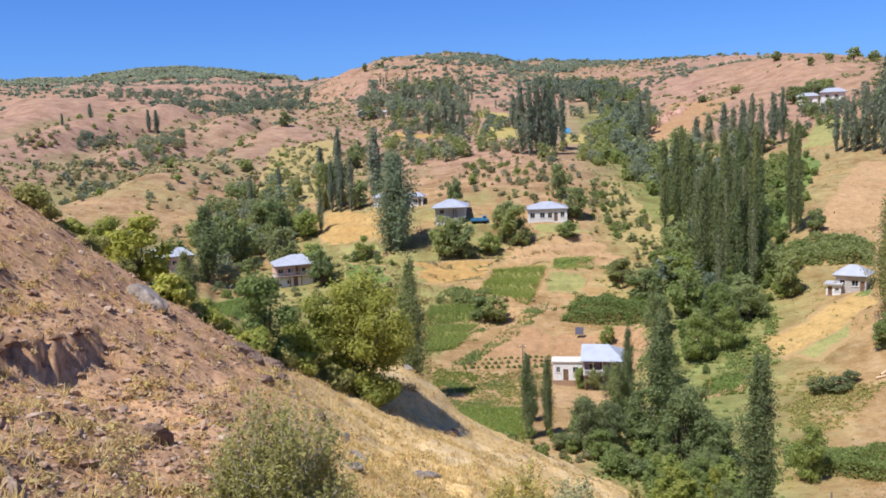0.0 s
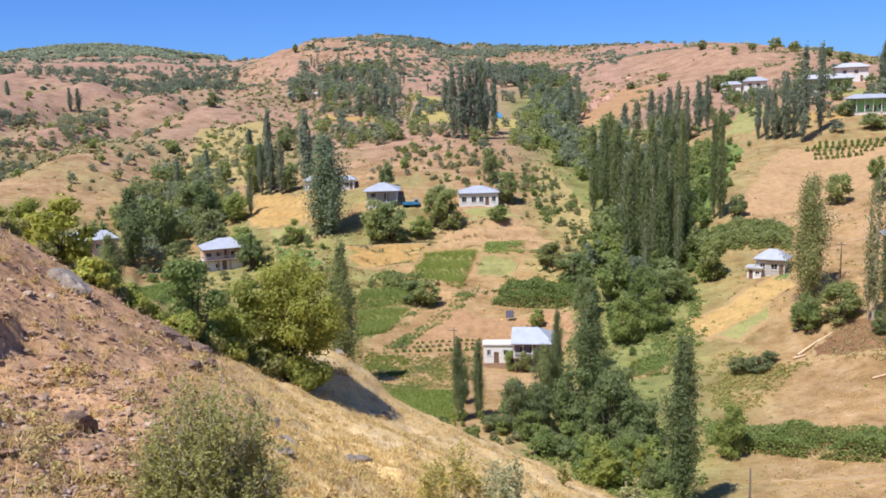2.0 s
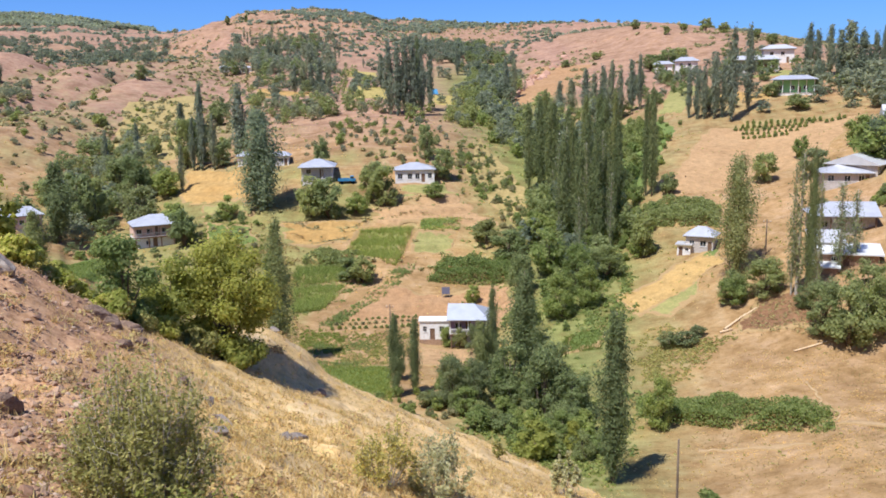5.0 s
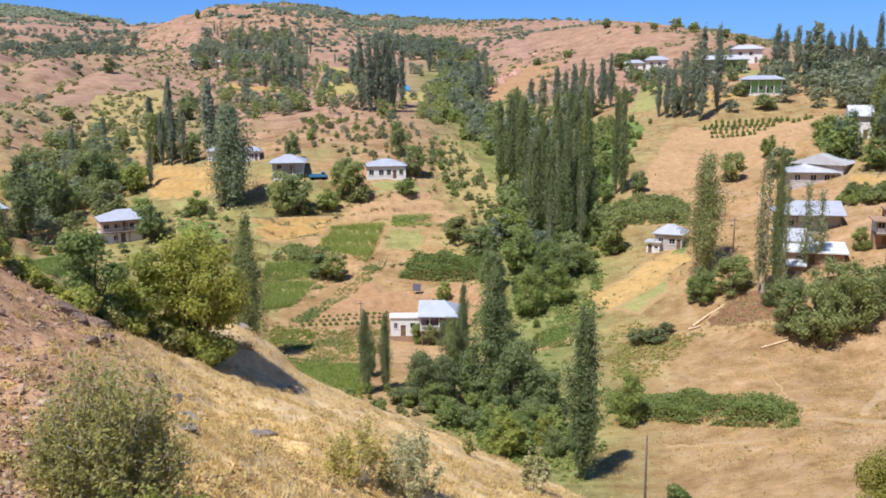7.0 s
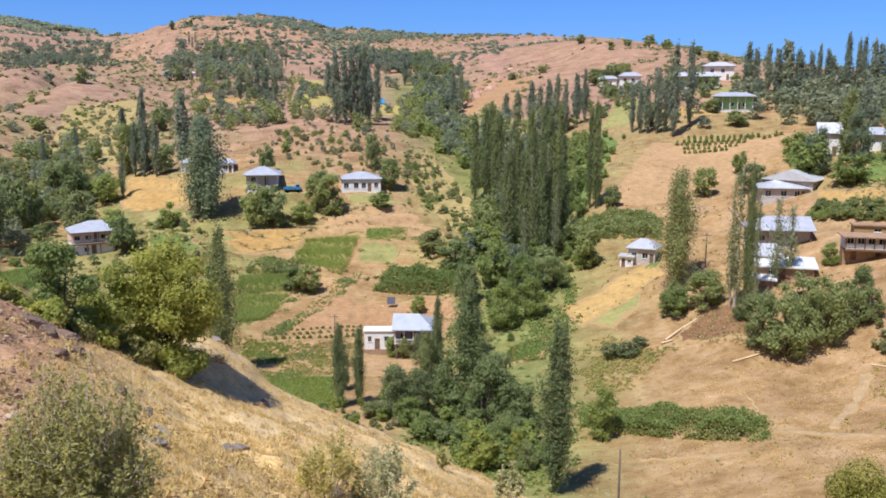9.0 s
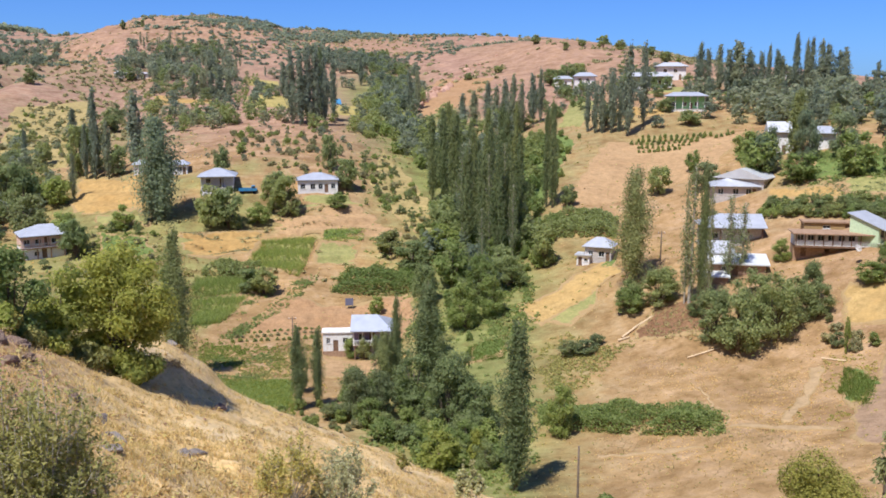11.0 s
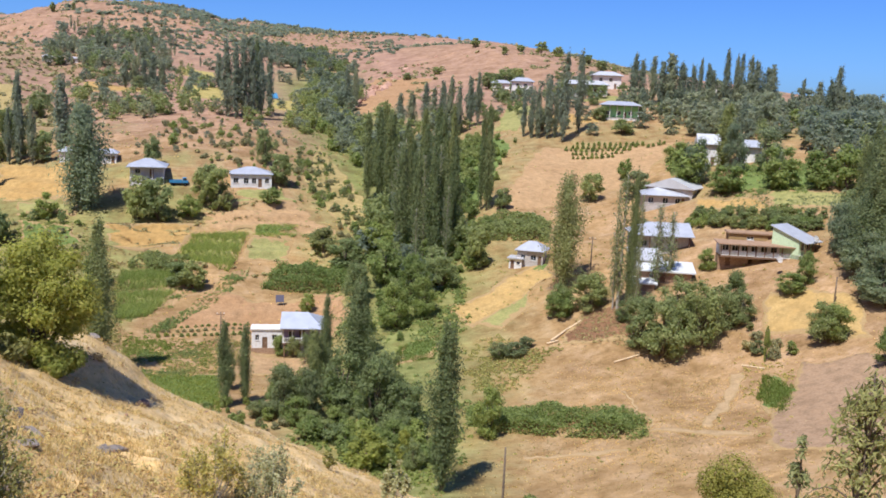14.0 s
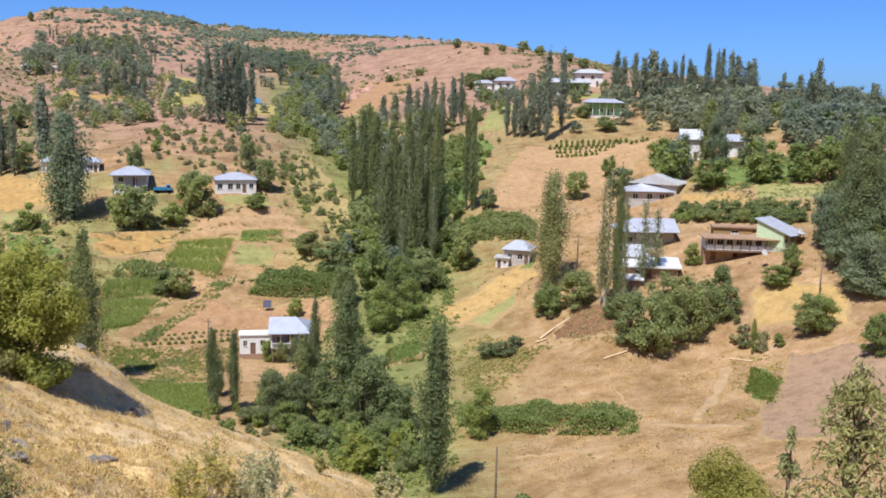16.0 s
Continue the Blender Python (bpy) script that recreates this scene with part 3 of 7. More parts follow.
def make_poplar(h, w, leaves, size, material, bare=0.06, seed=0, sparse=0.0):
    """A columnar poplar: straight trunk, steep limbs, pointed ragged crown of leaf tufts in upright sprays."""
    g = np.random.default_rng(seed)
    bend, side = g.uniform(0.01, 0.03) * h * 0.3, g.uniform(0, 6.28)
    limbs = [[((bend * math.sin(z * 2.5 + side), bend * math.cos(z * 2 + side), h * z), 0.016 * h * (1 - 0.94 * z) ** 0.8) for z in np.linspace(-0.03, 0.98, 7)]]
    sprays = []
    n = int(44 + h * 2)
    gap = g.uniform(0, 6.28, 3)
    for i in range(n):
        zr = (i / n) ** 0.95
        z0 = bare + (0.93 - bare) * zr
        a = i * 2.4 + g.uniform(-0.7, 0.7)
        wide = min(1.0, 0.55 + 1.7 * zr) * max(0.0, 1 - max(0, zr - 0.42) / 0.66) ** 0.62
        wide *= 1 + 0.20 * math.sin(9 * zr + a + gap[0]) + 0.14 * math.sin(23 * zr - 2 * a + gap[1])
        rad = w / 2 * wide * g.uniform(0.55, 1.22) + 0.05
        ln = h * g.uniform(0.07, 0.15) * (1 - 0.45 * zr)
        p0 = np.array((bend * math.sin(z0 * 2.5 + side), bend * math.cos(z0 * 2 + side), h * z0))
        p1 = p0 + np.array((math.cos(a) * rad * 0.75, math.sin(a) * rad * 0.75, ln * 0.45))
        p2 = p0 + np.array((math.cos(a) * rad, math.sin(a) * rad, ln * 1.05))
        if i % (2 if sparse else 4) == 0:
            limbs.append([(tuple(p0), 0.005 * h * (1 - 0.7 * z0)), (tuple(p1), 0.003 * h * (1 - 0.7 * z0)), (tuple(p2), 0.001 * h)])
        sprays.append((p0, p1, p2, rad))
    P0, P1, P2, R = (np.array([q[i] for q in sprays]) for i in range(4))
    share = (0.25 + R) ** 1.3
    k = g.choice(n, leaves, p=share / share.sum())
    k = k[(g.random(leaves) > sparse * (k / n > 0.2))]
    t = g.uniform(0.05, 1.10, len(k))
    c = np.where((t < 0.5)[:, None], P0[k] + (P1[k] - P0[k]) * (2 * t)[:, None], P1[k] + (P2[k] - P1[k]) * (2 * t - 1)[:, None])
    spread = (0.05 + 0.27 * R[k])[:, None]
    c = c + np.clip(g.normal(0, 1, (len(k), 3)), -2, 2) * spread * np.array((0.75, 0.75, 1.7))
    c[:, 2] = np.clip(c[:, 2], h * bare * 0.5, h * 1.03)
    out = c * np.array((1, 1, 0))
    out = out / (np.linalg.norm(out, axis=1)[:, None] + 0.1) + np.array((0, 0, 0.35))
    tm = limb_mesh("trunk", limbs, M_BARK if not sparse else M_PALEBARK, 4)
    return tm, leaf_mesh("crown", c, out, size, material, 1.5, rs=g)


def make_tree(h, w, leaves, size, material, bare=0.18, seed=0, lobes=14, flat=0.8, bark=None):
    """A broad tree: forked trunk, limbs to leafy lobes of uneven size, gaps between them."""
    g = np.random.default_rng(seed)
    limbs = [[((0, 0, -0.04 * h), 0.034 * h), ((0.02 * h, 0.0, bare * h * 0.6), 0.027 * h), ((0.01 * h, 0.02 * h, bare * h + 0.12 * h), 0.02 * h), ((0, 0, 0.6 * h), 0.008 * h)]]
    lob = []
    for i in range(lobes):
        a, zz = i * 2.4 + g.uniform(-0.4, 0.4), g.uniform(0.0, 1.0)
        env = math.sin(math.pi * (0.18 + 0.72 * zz)) ** 0.7
        rr = w / 2 * env * g.uniform(0.35, 0.80)
        c = np.array((math.cos(a) * rr, math.sin(a) * rr, h * (bare + 0.06) + (h * (0.86 - bare)) * zz))
        s = w * g.uniform(0.15, 0.25) * (14 / max(lobes, 14)) ** 0.45
        lob.append((c, s))
        m = np.array((c[0] * 0.4, c[1] * 0.4, h * bare + (c[2] - h * bare) * 0.45))
        if i % 2 == 0:
            limbs.append([((0, 0, h * bare * 0.9), 0.014 * h), (tuple(m), 0.010 * h), (tuple(c), 0.003 * h)])
    C, S = np.array([q[0] for q in lob]), np.array([q[1] for q in lob])
    p = S ** 2 / (S ** 2).sum()
    k = g.choice(lobes, leaves, p=p)
    d = g.normal(0, 1, (leaves, 3))
    d /= np.linalg.norm(d, axis=1)[:, None]
    tuft = 1 + 0.22 * np.sin(d[:, 0] * 5 + k) * np.sin(d[:, 1] * 6 + 2 * k) * np.sin(d[:, 2] * 5)
    rad = np.clip(np.abs(g.normal(0.72, 0.36, leaves)), 0.05, 1.55) * tuft
    c = C[k] + d * (S[k] * rad)[:, None] * np.array((1, 1, flat))
    c[:, 2] = np.maximum(c[:, 2], 0.03 * h)
    tm = limb_mesh("trunk", limbs, bark or M_BARK, 4)
    return tm, leaf_mesh("crown", c, d + np.array((0, 0, 0.3)), size, material, 1.5, rs=g)


def make_bush(h, w, leaves, size, material, seed=0, lobes=9):
    """Many-stemmed bush, leafy to the ground."""
    g = np.random.default_rng(seed)
    stems, C, S = [], [], []
    for i in range(lobes):
        a, q = i * 2.4 + g.uniform(-.3, .3), math.sqrt((i + 0.3) / lobes)
        c = np.array((math.cos(a) * q * w * 0.34, math.sin(a) * q * w * 0.34, h * g.uniform(0.28, 0.80) * (1 - 0.45 * q)))
        C.append(c)
        S.append(w * g.uniform(0.15, 0.23))
        stems.append([((c[0] * 0.15, c[1] * 0.15, -0.05 * h), 0.018 * h), (tuple(c * np.array((0.6, 0.6, 0.6))), 0.011 * h), (tuple(c), 0.004 * h)])
    C, S = np.array(C), np.array(S)
    k = g.integers(0, lobes, leaves)
    d = g.normal(0, 1, (leaves, 3))
    d /= np.linalg.norm(d, axis=1)[:, None]
    c = C[k] + d * (S[k] * g.uniform(0.5, 1.1, leaves) ** 0.6)[:, None] * np.array((1, 1, min(1.0, 1.1 * h / w)))
    c[:, 2] = np.clip(c[:, 2], 0.02 * h, h * 1.02)
    return limb_mesh("trunk", stems, M_BARK, 3), leaf_mesh("crown", c, d + np.array((0, 0, 0.3)), size, material, 1.5, rs=g)


LABELS = {
    "poplar": ("poplar_tree", "tall slender dark green poplar tree in the valley", "tree"),
    "farpoplar": ("poplar_tree", "distant slender dark green poplar tree on the slope", "tree"),
    "dense": ("poplar_tree", "broad dense dark green poplar beside the stubble field", "tree"),
    "loose": ("poplar_tree", "loose light green poplar with spreading upright sprays", "tree"),
    "thin": ("poplar_tree", "thin half-bare poplar with pale trunk", "tree"),
    "dark": ("broadleaf_tree", "rounded dark green broadleaf tree", "tree"),
    "green": ("broadleaf_tree", "leafy mid-green broadleaf tree", "tree"),
    "bright": ("broadleaf_tree", "sunlit yellow-green broadleaf tree", "tree"),
    "olive": ("broadleaf_tree", "greyish olive-green tree with loose crown", "tree"),
    "shade": ("broadleaf_tree", "tall shady dark green broadleaf tree", "tree"),
    "bush": ("bush", "low rounded green bush on dry ground", "bush"),
    "drybush": ("bush", "low olive-brown bush on dry ground", "bush"),
}
# each kind: unit-size plants of 10 m (trees) or 2 m (bushes), some shapes of each
STOCK = {k: [] for k in LABELS}
for s in range(7):
    STOCK["poplar"].append((make_poplar(10, 2.0, 5600, 0.155, M_POPLAR, 0.04, 10 + s * 3), 10, 1.75))
    # far poplars wear the leaf colour with haze mixed in
    STOCK["farpoplar"].append((make_poplar(10, 2.0, 2100, 0.25, M_FARHAZE, 0.04, 200 + s), 10, 1.7))
for s in range(4):
    STOCK["dark"].append((make_tree(10, 9.0, 2300, 0.52, M_DARK, 0.04, 30 + s, 24), 10, 9.0))
    STOCK["green"].append((make_tree(10, 9.0, 2300, 0.52, M_GREEN, 0.04, 40 + s, 26), 10, 9.0))
    STOCK["olive"].append((make_tree(10, 9.0, 2300, 0.48, M_OLIVE, 0.06, 50 + s, 22), 10, 9.0))
    STOCK["bush"].append((make_bush(2, 2.6, 1000, 0.17, M_GREEN, 60 + s), 2, 2.6))
    STOCK["drybush"].append((make_bush(2, 2.6, 750, 0.17, M_SCRUB, 70 + s), 2, 2.6))
STOCK["loose"].append((make_poplar(10, 2.6, 12000, 0.10, M_OLIVE, 0.03, 98), 10, 2.4))
STOCK["dense"].append((make_poplar(10, 3.5, 9000, 0.175, M_SHADE, 0.02, 99), 10, 3.3))
for s in range(2):
    STOCK["thin"].append((make_poplar(10, 1.5, 3000, 0.11, M_OLIVE, 0.08, 80 + s, 0.5), 10, 1.3))
    STOCK["bright"].append((make_tree(10, 9.0, 3200, 0.48, M_BRIGHT, 0.04, 90 + s, 26), 10, 9.0))
EDGE = [make_bush(1.9, 2.6, 1100, 0.16, (M_YOUNG, M_SHRUB, M_SHRUB, M_YOUNG)[s], 300 + s) for s in range(4)]
# finer-leaved shapes of the same kinds, for tall trees near the village's lower end
FINE = {"dark": [], "green": [], "olive": [], "shade": [], "poplar": []}
for s in range(3):
    FINE["dark"].append((make_tree(10, 9.0, 6600, 0.28, M_DARK, 0.04, 130 + s, 34), 10, 9.0))
    FINE["green"].append((make_tree(10, 9.0, 6600, 0.28, M_GREEN, 0.04, 140 + s, 36), 10, 9.0))
    FINE["olive"].append((make_tree(10, 9.0, 6500, 0.24, M_OLIVE, 0.06, 150 + s, 30), 10, 9.0))
    FINE["shade"].append((make_tree(10, 9.0, 6500, 0.28, M_SHADE, 0.04, 160 + s, 30), 10, 9.0))
    FINE["poplar"].append((make_poplar(10, 1.8, 13000, 0.095, M_POPLAR, 0.03, 110 + s), 10, 1.4))
STOCK["shade"] = FINE["shade"]
COUNT = [0]


def grow(kind, x, y, h, w=None, group=""):
    """Plant one of the kind at x, y, h metres high and w wide, standing on the ground."""
    i = COUNT[0]
    COUNT[0] += 1
    shapes = FINE[kind] if kind in FINE and h > 3.4 and x * x + y * y < 165 ** 2 else STOCK[kind]
    (tm, cm), h0, w0 = shapes[i % len(shapes)]
    name, label, cat = LABELS[kind]
    e = plant(name, tm, cm)
    sz = h / h0
    sx = (w / w0) * (0.78 if kind == "poplar" else 0.88 if kind == "farpoplar" else 1.0) if w else sz
    e.location = (x, y, zat(x, y) - 0.05)
    e.rotation_euler = (0, 0, i * 2.399)
    e.scale = (sx, sx, sz)
    return tagged(e, label, cat, group or name.replace("_", " ") + "s of the valley")


def grow_all(kind, rows, group=""):
    for x, y, h, w in rows:
        grow(kind, x, y, h, w, group)


def inside(poly, x, y):
    c = False
    for (x1, y1), (x2, y2) in zip(poly, poly[1:] + poly[:1]):
        if (y1 > y) != (y2 > y) and x < (x2 - x1) * (y - y1) / (y2 - y1) + x1:
            c = not c
    return c


def spots(poly, n, seed, gap):
    g = random.Random(seed)
    xs, ys = [p[0] for p in poly], [p[1] for p in poly]
    done, tries = [], 0
    while len(done) < n and tries < n * 60:
        tries += 1
        x, y = g.uniform(min(xs), max(xs)), g.uniform(min(ys), max(ys))
        if inside(poly, x, y) and not any((x - a) ** 2 + (y - b) ** 2 < gap * gap for a, b in done):
            done.append((x, y))
    return done


def grove(poly, n, kinds, h0, h1, seed, gap=2.5, group=""):
    """n plants of the kinds at random within the outline, no two nearer than gap."""
    g = random.Random(seed + 1000)
    for x, y in spots(poly, n, seed, gap):
        k, h = g.choice(kinds), g.uniform(h0, h1)
        grow(k, x, y, h, h * 0.19 if "poplar" in k else h * g.uniform(0.8, 1.25), group)


def mesh_arrays(me):
    v = np.empty(len(me.vertices) * 3)
    me.vertices.foreach_get("co", v)
    f = np.empty(len(me.loops), np.int32)
    me.loops.foreach_get("vertex_index", f)
    return v.reshape(-1, 3), f.reshape(-1, 3)


def woodland(poly, n, kinds, h0, h1, seed, gap=2.5, group=""):
    """A distant wood that nobody would count: crowns and trunks joined, one mesh for each kind."""
    g = random.Random(seed + 1000)
    rows = {}
    for x, y in spots(poly, n, seed, gap):
        k, h = g.choice(kinds), g.uniform(h0, h1)
        rows.setdefault(k, []).append((x, y, h, h * 0.19 if "poplar" in k else h * g.uniform(0.8, 1.25), g.uniform(0, 6.28)))
    for k, trees in rows.items():
        p = np.array([t[:2] for t in trees])
        z = height(p[:, 0], p[:, 1])
        vs, fs, base_i = [], [], 0
        for i, (x, y, h, w, a) in enumerate(trees):
            (tm, cm), hh, ww = STOCK[k][i % len(STOCK[k])]
            v, f = mesh_arrays(cm)
            if len(f) > 800:
                f = f[:: max(1, len(f) // 330)]
                used = f.ravel()
                v, f = v[used], np.arange(len(used)).reshape(-1, 3)
                mid = v.reshape(-1, 3, 3).mean(1, keepdims=True)
                v = (mid + (v.reshape(-1, 3, 3) - mid) * 1.55).reshape(-1, 3)
            s = np.array((w / ww, w / ww, h / hh))
            v = v * s
            c, d = math.cos(a), math.sin(a)
            v = np.stack([v[:, 0] * c - v[:, 1] * d + x, v[:, 0] * d + v[:, 1] * c + y, v[:, 2] + z[i] - 0.05], 1)
            vs.append(v)
            fs.append(f + base_i)
            base_i += len(v)
        v, f = np.concatenate(vs), np.concatenate(fs)
        me = bpy.data.meshes.new("woodland")
        me.vertices.add(len(v))
        me.vertices.foreach_set("co", v.ravel())
        me.loops.add(f.size)
        me.loops.foreach_set("vertex_index", f.ravel().astype(np.int32))
        me.polygons.add(len(f))
        me.polygons.foreach_set("loop_start", np.arange(0, f.size, 3, dtype=np.int32))
        me.update(calc_edges=True)
        # dark trees of a distant wood get the leaf colour that holds haze
        me.materials.append(M_FARHAZE if k == "dark" else M_DARK if k == "green" else STOCK[k][0][0][1].materials[0])
        tagged(new("woodland", me), "distant dark green trees and bushes on the slope", "woodland", kind="stuff")


def clumps(name, label, pts, size, leaves, material, category, flat=0.8, leaf=0.35, seed=0):
    """Uncounted low plants as one mesh: a small leafy clump at each (x, y)."""
    g = np.random.default_rng(seed)
    p = np.array(pts, float)
    z = height(p[:, 0], p[:, 1])
    s = np.asarray(size) * g.uniform(0.6, 1.4, len(p))
    k = np.repeat(np.arange(len(p)), leaves)
    d = g.normal(0, 1, (len(k), 3))
    d /= np.linalg.norm(d, axis=1)[:, None]
    d[:, 2] = np.abs(d[:, 2])
    c = np.stack([p[k, 0], p[k, 1], z[k]], 1) + d * (s[k] * g.uniform(0.4, 1.0, len(k)))[:, None] * np.array((1, 1, flat))
    return tagged(new(name, leaf_mesh(name, c, d + np.array((0, 0, 0.4)), s[k] * leaf, material, 1.5, rs=g)), label, category, kind="stuff")


def blades(name, label, pts, tall, per, material, seed=0, wide=0.05, lean=0.35):
    """Grass: narrow upright blades in tufts, one mesh."""
    g = np.random.default_rng(seed)
    p = np.array(pts, float)
    z = height(p[:, 0], p[:, 1])
    k = np.repeat(np.arange(len(p)), per)
    n = len(k)
    b = np.stack([p[k, 0], p[k, 1], z[k] - 0.03], 1) + g.normal(0, 1, (n, 3)) * np.array((0.12, 0.12, 0))
    t = np.asarray(tall) * g.uniform(0.5, 1.3, n)
    top = b + np.stack([g.normal(0, lean, n) * t, g.normal(0, lean, n) * t, t], 1)
    a = g.uniform(0, math.pi, n)
    s = np.stack([np.cos(a), np.sin(a), 0 * a], 1) * wide * 0.5
    v = np.stack([b - s, b + s, top], 1).reshape(-1, 3)
    f = np.arange(3 * n).reshape(n, 3)
    me = bpy.data.meshes.new(name)
    me.vertices.add(len(v))
    me.vertices.foreach_set("co", v.ravel())
    me.loops.add(f.size)
    me.loops.foreach_set("vertex_index", f.ravel().astype(np.int32))
    me.polygons.add(n)
    me.polygons.foreach_set("loop_start", np.arange(0, f.size, 3, dtype=np.int32))
    me.update(calc_edges=True)
    me.materials.append(material)
    return tagged(new(name, me), label, "grass", kind="stuff")


def quad_points(corners, n, g, fray=0.04):
    """n random spots within four corners, a little frayed at the edges; also their distance from the edge, 0 to 0.5."""
    c = [np.array(p, float) for p in corners]
    u, v = g.random(n), g.random(n)
    edge = np.minimum(np.minimum(u, 1 - u), np.minimum(v, 1 - v))
    u, v = (u + g.normal(0, fray, n))[:, None], (v + g.normal(0, fray, n))[:, None]
    return (c[0] * (1 - u) + c[1] * u) * (1 - v) + (c[3] * (1 - u) + c[2] * u) * v, edge


def weed_patch(label, corners, n, size, leaves, material, seed, thick=0.42):
    """Low weeds scattered over a patch of ground in uneven drifts."""
    g = np.random.default_rng(seed)
    p, edge = quad_points(corners, n * 3, g, 0.06)
    keep = g.random(n * 3) < smooth01(fbm(p[:, 0] / 5, p[:, 1] / 5, seed), thick - 0.1, thick + 0.12)
    clumps("weeds", label, p[keep][:n], size, leaves, material, "weeds", 0.8, 0.45, seed)


def hedge(label, corners, h, n, leaf, material, seed):
    """A long leafy hedge with an uneven top, leafy to the ground."""
    g = np.random.default_rng(seed)
    p, edge = quad_points(corners, n, g, 0.015)
    z = height(p[:, 0], p[:, 1])
    lump = 0.55 * fbm(p[:, 0] / 2.0, p[:, 1] / 2.0, seed, 3) + 0.45 * value_noise(p[:, 0] / 4.5, p[:, 1] / 4.5, seed + 7)
    keep = g.random(n) < smooth01(lump + 0.35 * np.minimum(edge, 0.3), 0.28, 0.50)
    p, edge, z, lump = p[keep], edge[keep], z[keep], lump[keep]
    n = len(p)
    top = h * np.clip(1.9 * lump - 0.05, 0.2, 1.6) * (0.45 + 0.55 * np.clip(edge / 0.12, 0, 1))
    k = np.where(edge < 0.1, g.random(n), 1 - np.abs(g.normal(0, 0.22, n)))
    c = np.stack([p[:, 0], p[:, 1], z + top * np.clip(k, 0.03, 1.05)], 1)
    out = g.normal(0, 0.5, (n, 3)) + np.array((0, 0, 0.8))
    e = new("hedge", leaf_mesh("hedge", c, out, leaf, material, 1.5, rs=g))
    return tagged(e, label, "hedge")


# ---------------- fields ----------------
field("hay_field", ((-72.9, 215.0), (-51.7, 208.4), (-58.4, 233.7), (-79.4, 240.7)), M_HAY, "mown golden stubble field on a terrace")
field("grass_strip", ((-64.5, 204.7), (-49.8, 201.0), (-51.4, 207.1), (-65.4, 211.4)), M_GRASS, "dull green grass strip below stubble")
field("meadow", ((-57.1, 186.8), (-44.5, 185.7), (-48.8, 195.2), (-63.2, 199.9)), M_LUSH, "green meadow beside the terraces")
field("clover_field", ((-75.5, 146.9), (-70.2, 160.4), (-78.1, 181.7), (-81.0, 161.3)), M_LUSH, "dark green clover field")
field("corn_field", ((-36.4, 173.2), (-24.0, 176.2), (-27.2, 182.7), (-37.3, 180.9)), M_GRASS, "green field of young corn in rows")
field("corn_field", ((-34.5, 158.7), (-29.6, 162.5), (-25.8, 174.1), (-36.0, 171.2)), M_GRASS, "yellow-green field of corn in rows")
field("corn_field", ((-27.7, 186.8), (-16.1, 181.7), (-13.3, 196.7), (-25.2, 195.3)), M_GRASS, "green field of corn on the terrace")
field("bean_field", ((-14.4, 185.8), (-4.2, 186.9), (-3.1, 195.4), (-12.2, 194.0)), M_GRASS, "dull green vegetable plot")
field("bean_field", ((-12.2, 194.9), (-3.3, 196.6), (-2.4, 201.9), (-11.9, 198.8)), M_LUSH, "bright green vegetable plot")
field("bare_field", ((-24.2, 160.6), (6.3, 153.0), (7.7, 172.0), (-21.3, 174.8)), M_BARE, "bare pinkish-brown ploughed field")
field("clover_field", ((-18.1, 114.2), (-11.8, 117.8), (-13.4, 136.5), (-26.2, 133.2)), M_LUSH, "dense green clover field by the gully")
field("grass_field", ((12.7, 134.1), (20.0, 133.4), (22.3, 143.4), (15.0, 140.3)), M_LUSH, "bright green grass patch in the gully")
field("wheat_field", ((27.9, 142.5), (45.2, 152.9), (42.0, 158.8), (23.0, 150.9)), M_WHEAT, "golden cut wheat strip on the slope")
field("grass_field", ((28.5, 144.2), (32.1, 140.1), (38.8, 144.0), (39.3, 151.4)), M_GRASS, "small green patch in the wheat")
field("grass_field", ((40.1, 155.4), (43.1, 154.4), (45.2, 158.5), (42.0, 159.0)), M_LUSH, "small green patch by a house")
field("slope_field", ((37.6, 182.0), (57.2, 186.9), (74.4, 226.3), (61.0, 230.3)), M_PALE, "bare pale brown ploughed slope")
field("slope_field", ((55.0, 187.4), (77.2, 195.6), (96.8, 225.3), (73.0, 226.5)), M_PALE, "pale stubble slope with orchard rows")
field("yellow_field", ((-48.6, 352.0), (-31.9, 354.8), (-36.8, 404.6), (-57.0, 403.3)), M_YELLOW, "yellow grass terrace on the hill")
field("yellow_field", ((-61.3, 434.5), (-45.0, 441.2), (-50.0, 478.9), (-66.6, 472.8)), M_YELLOW, "yellow grass terrace on the hill")
field("yellow_field", ((-15.1, 343.1), (-2.0, 345.8), (-3.8, 374.9), (-17.3, 378.5)), M_YELLOW, "yellow-green terrace on the hill")
field("stubble_terrace", ((-89.8, 369.9), (-61.2, 366.3), (-67.8, 391.6), (-96.3, 397.3)), M_HAY, "pale stubble terrace on the hill")
field("terrace_field", ((53.5, 258.6), (59.7, 250.1), (72.0, 280.8), (65.8, 301.0)), M_GRASS, "green terrace above the village")
field("terrace_field", ((81.2, 275.9), (105.3, 270.9), (108.9, 282.7), (97.0, 281.7)), M_GRASS, "green terrace below long house")
field("terrace_field", ((68.0, 252.0), (81.8, 245.3), (84.6, 254.1), (71.7, 262.9)), M_HAY, "pale stubble terrace above orchard")
field("green_plot", ((57.6, 101.8), (57.6, 95.0), (63.0, 101.6), (62.0, 108.2)), M_LUSH, "bright green plot in bare field")
field("soil_field", ((51.0, 86.6), (61.4, 74.0), (77.5, 99.8), (66.0, 107.4)), M_GREYSOIL, "bare greyish soil field")
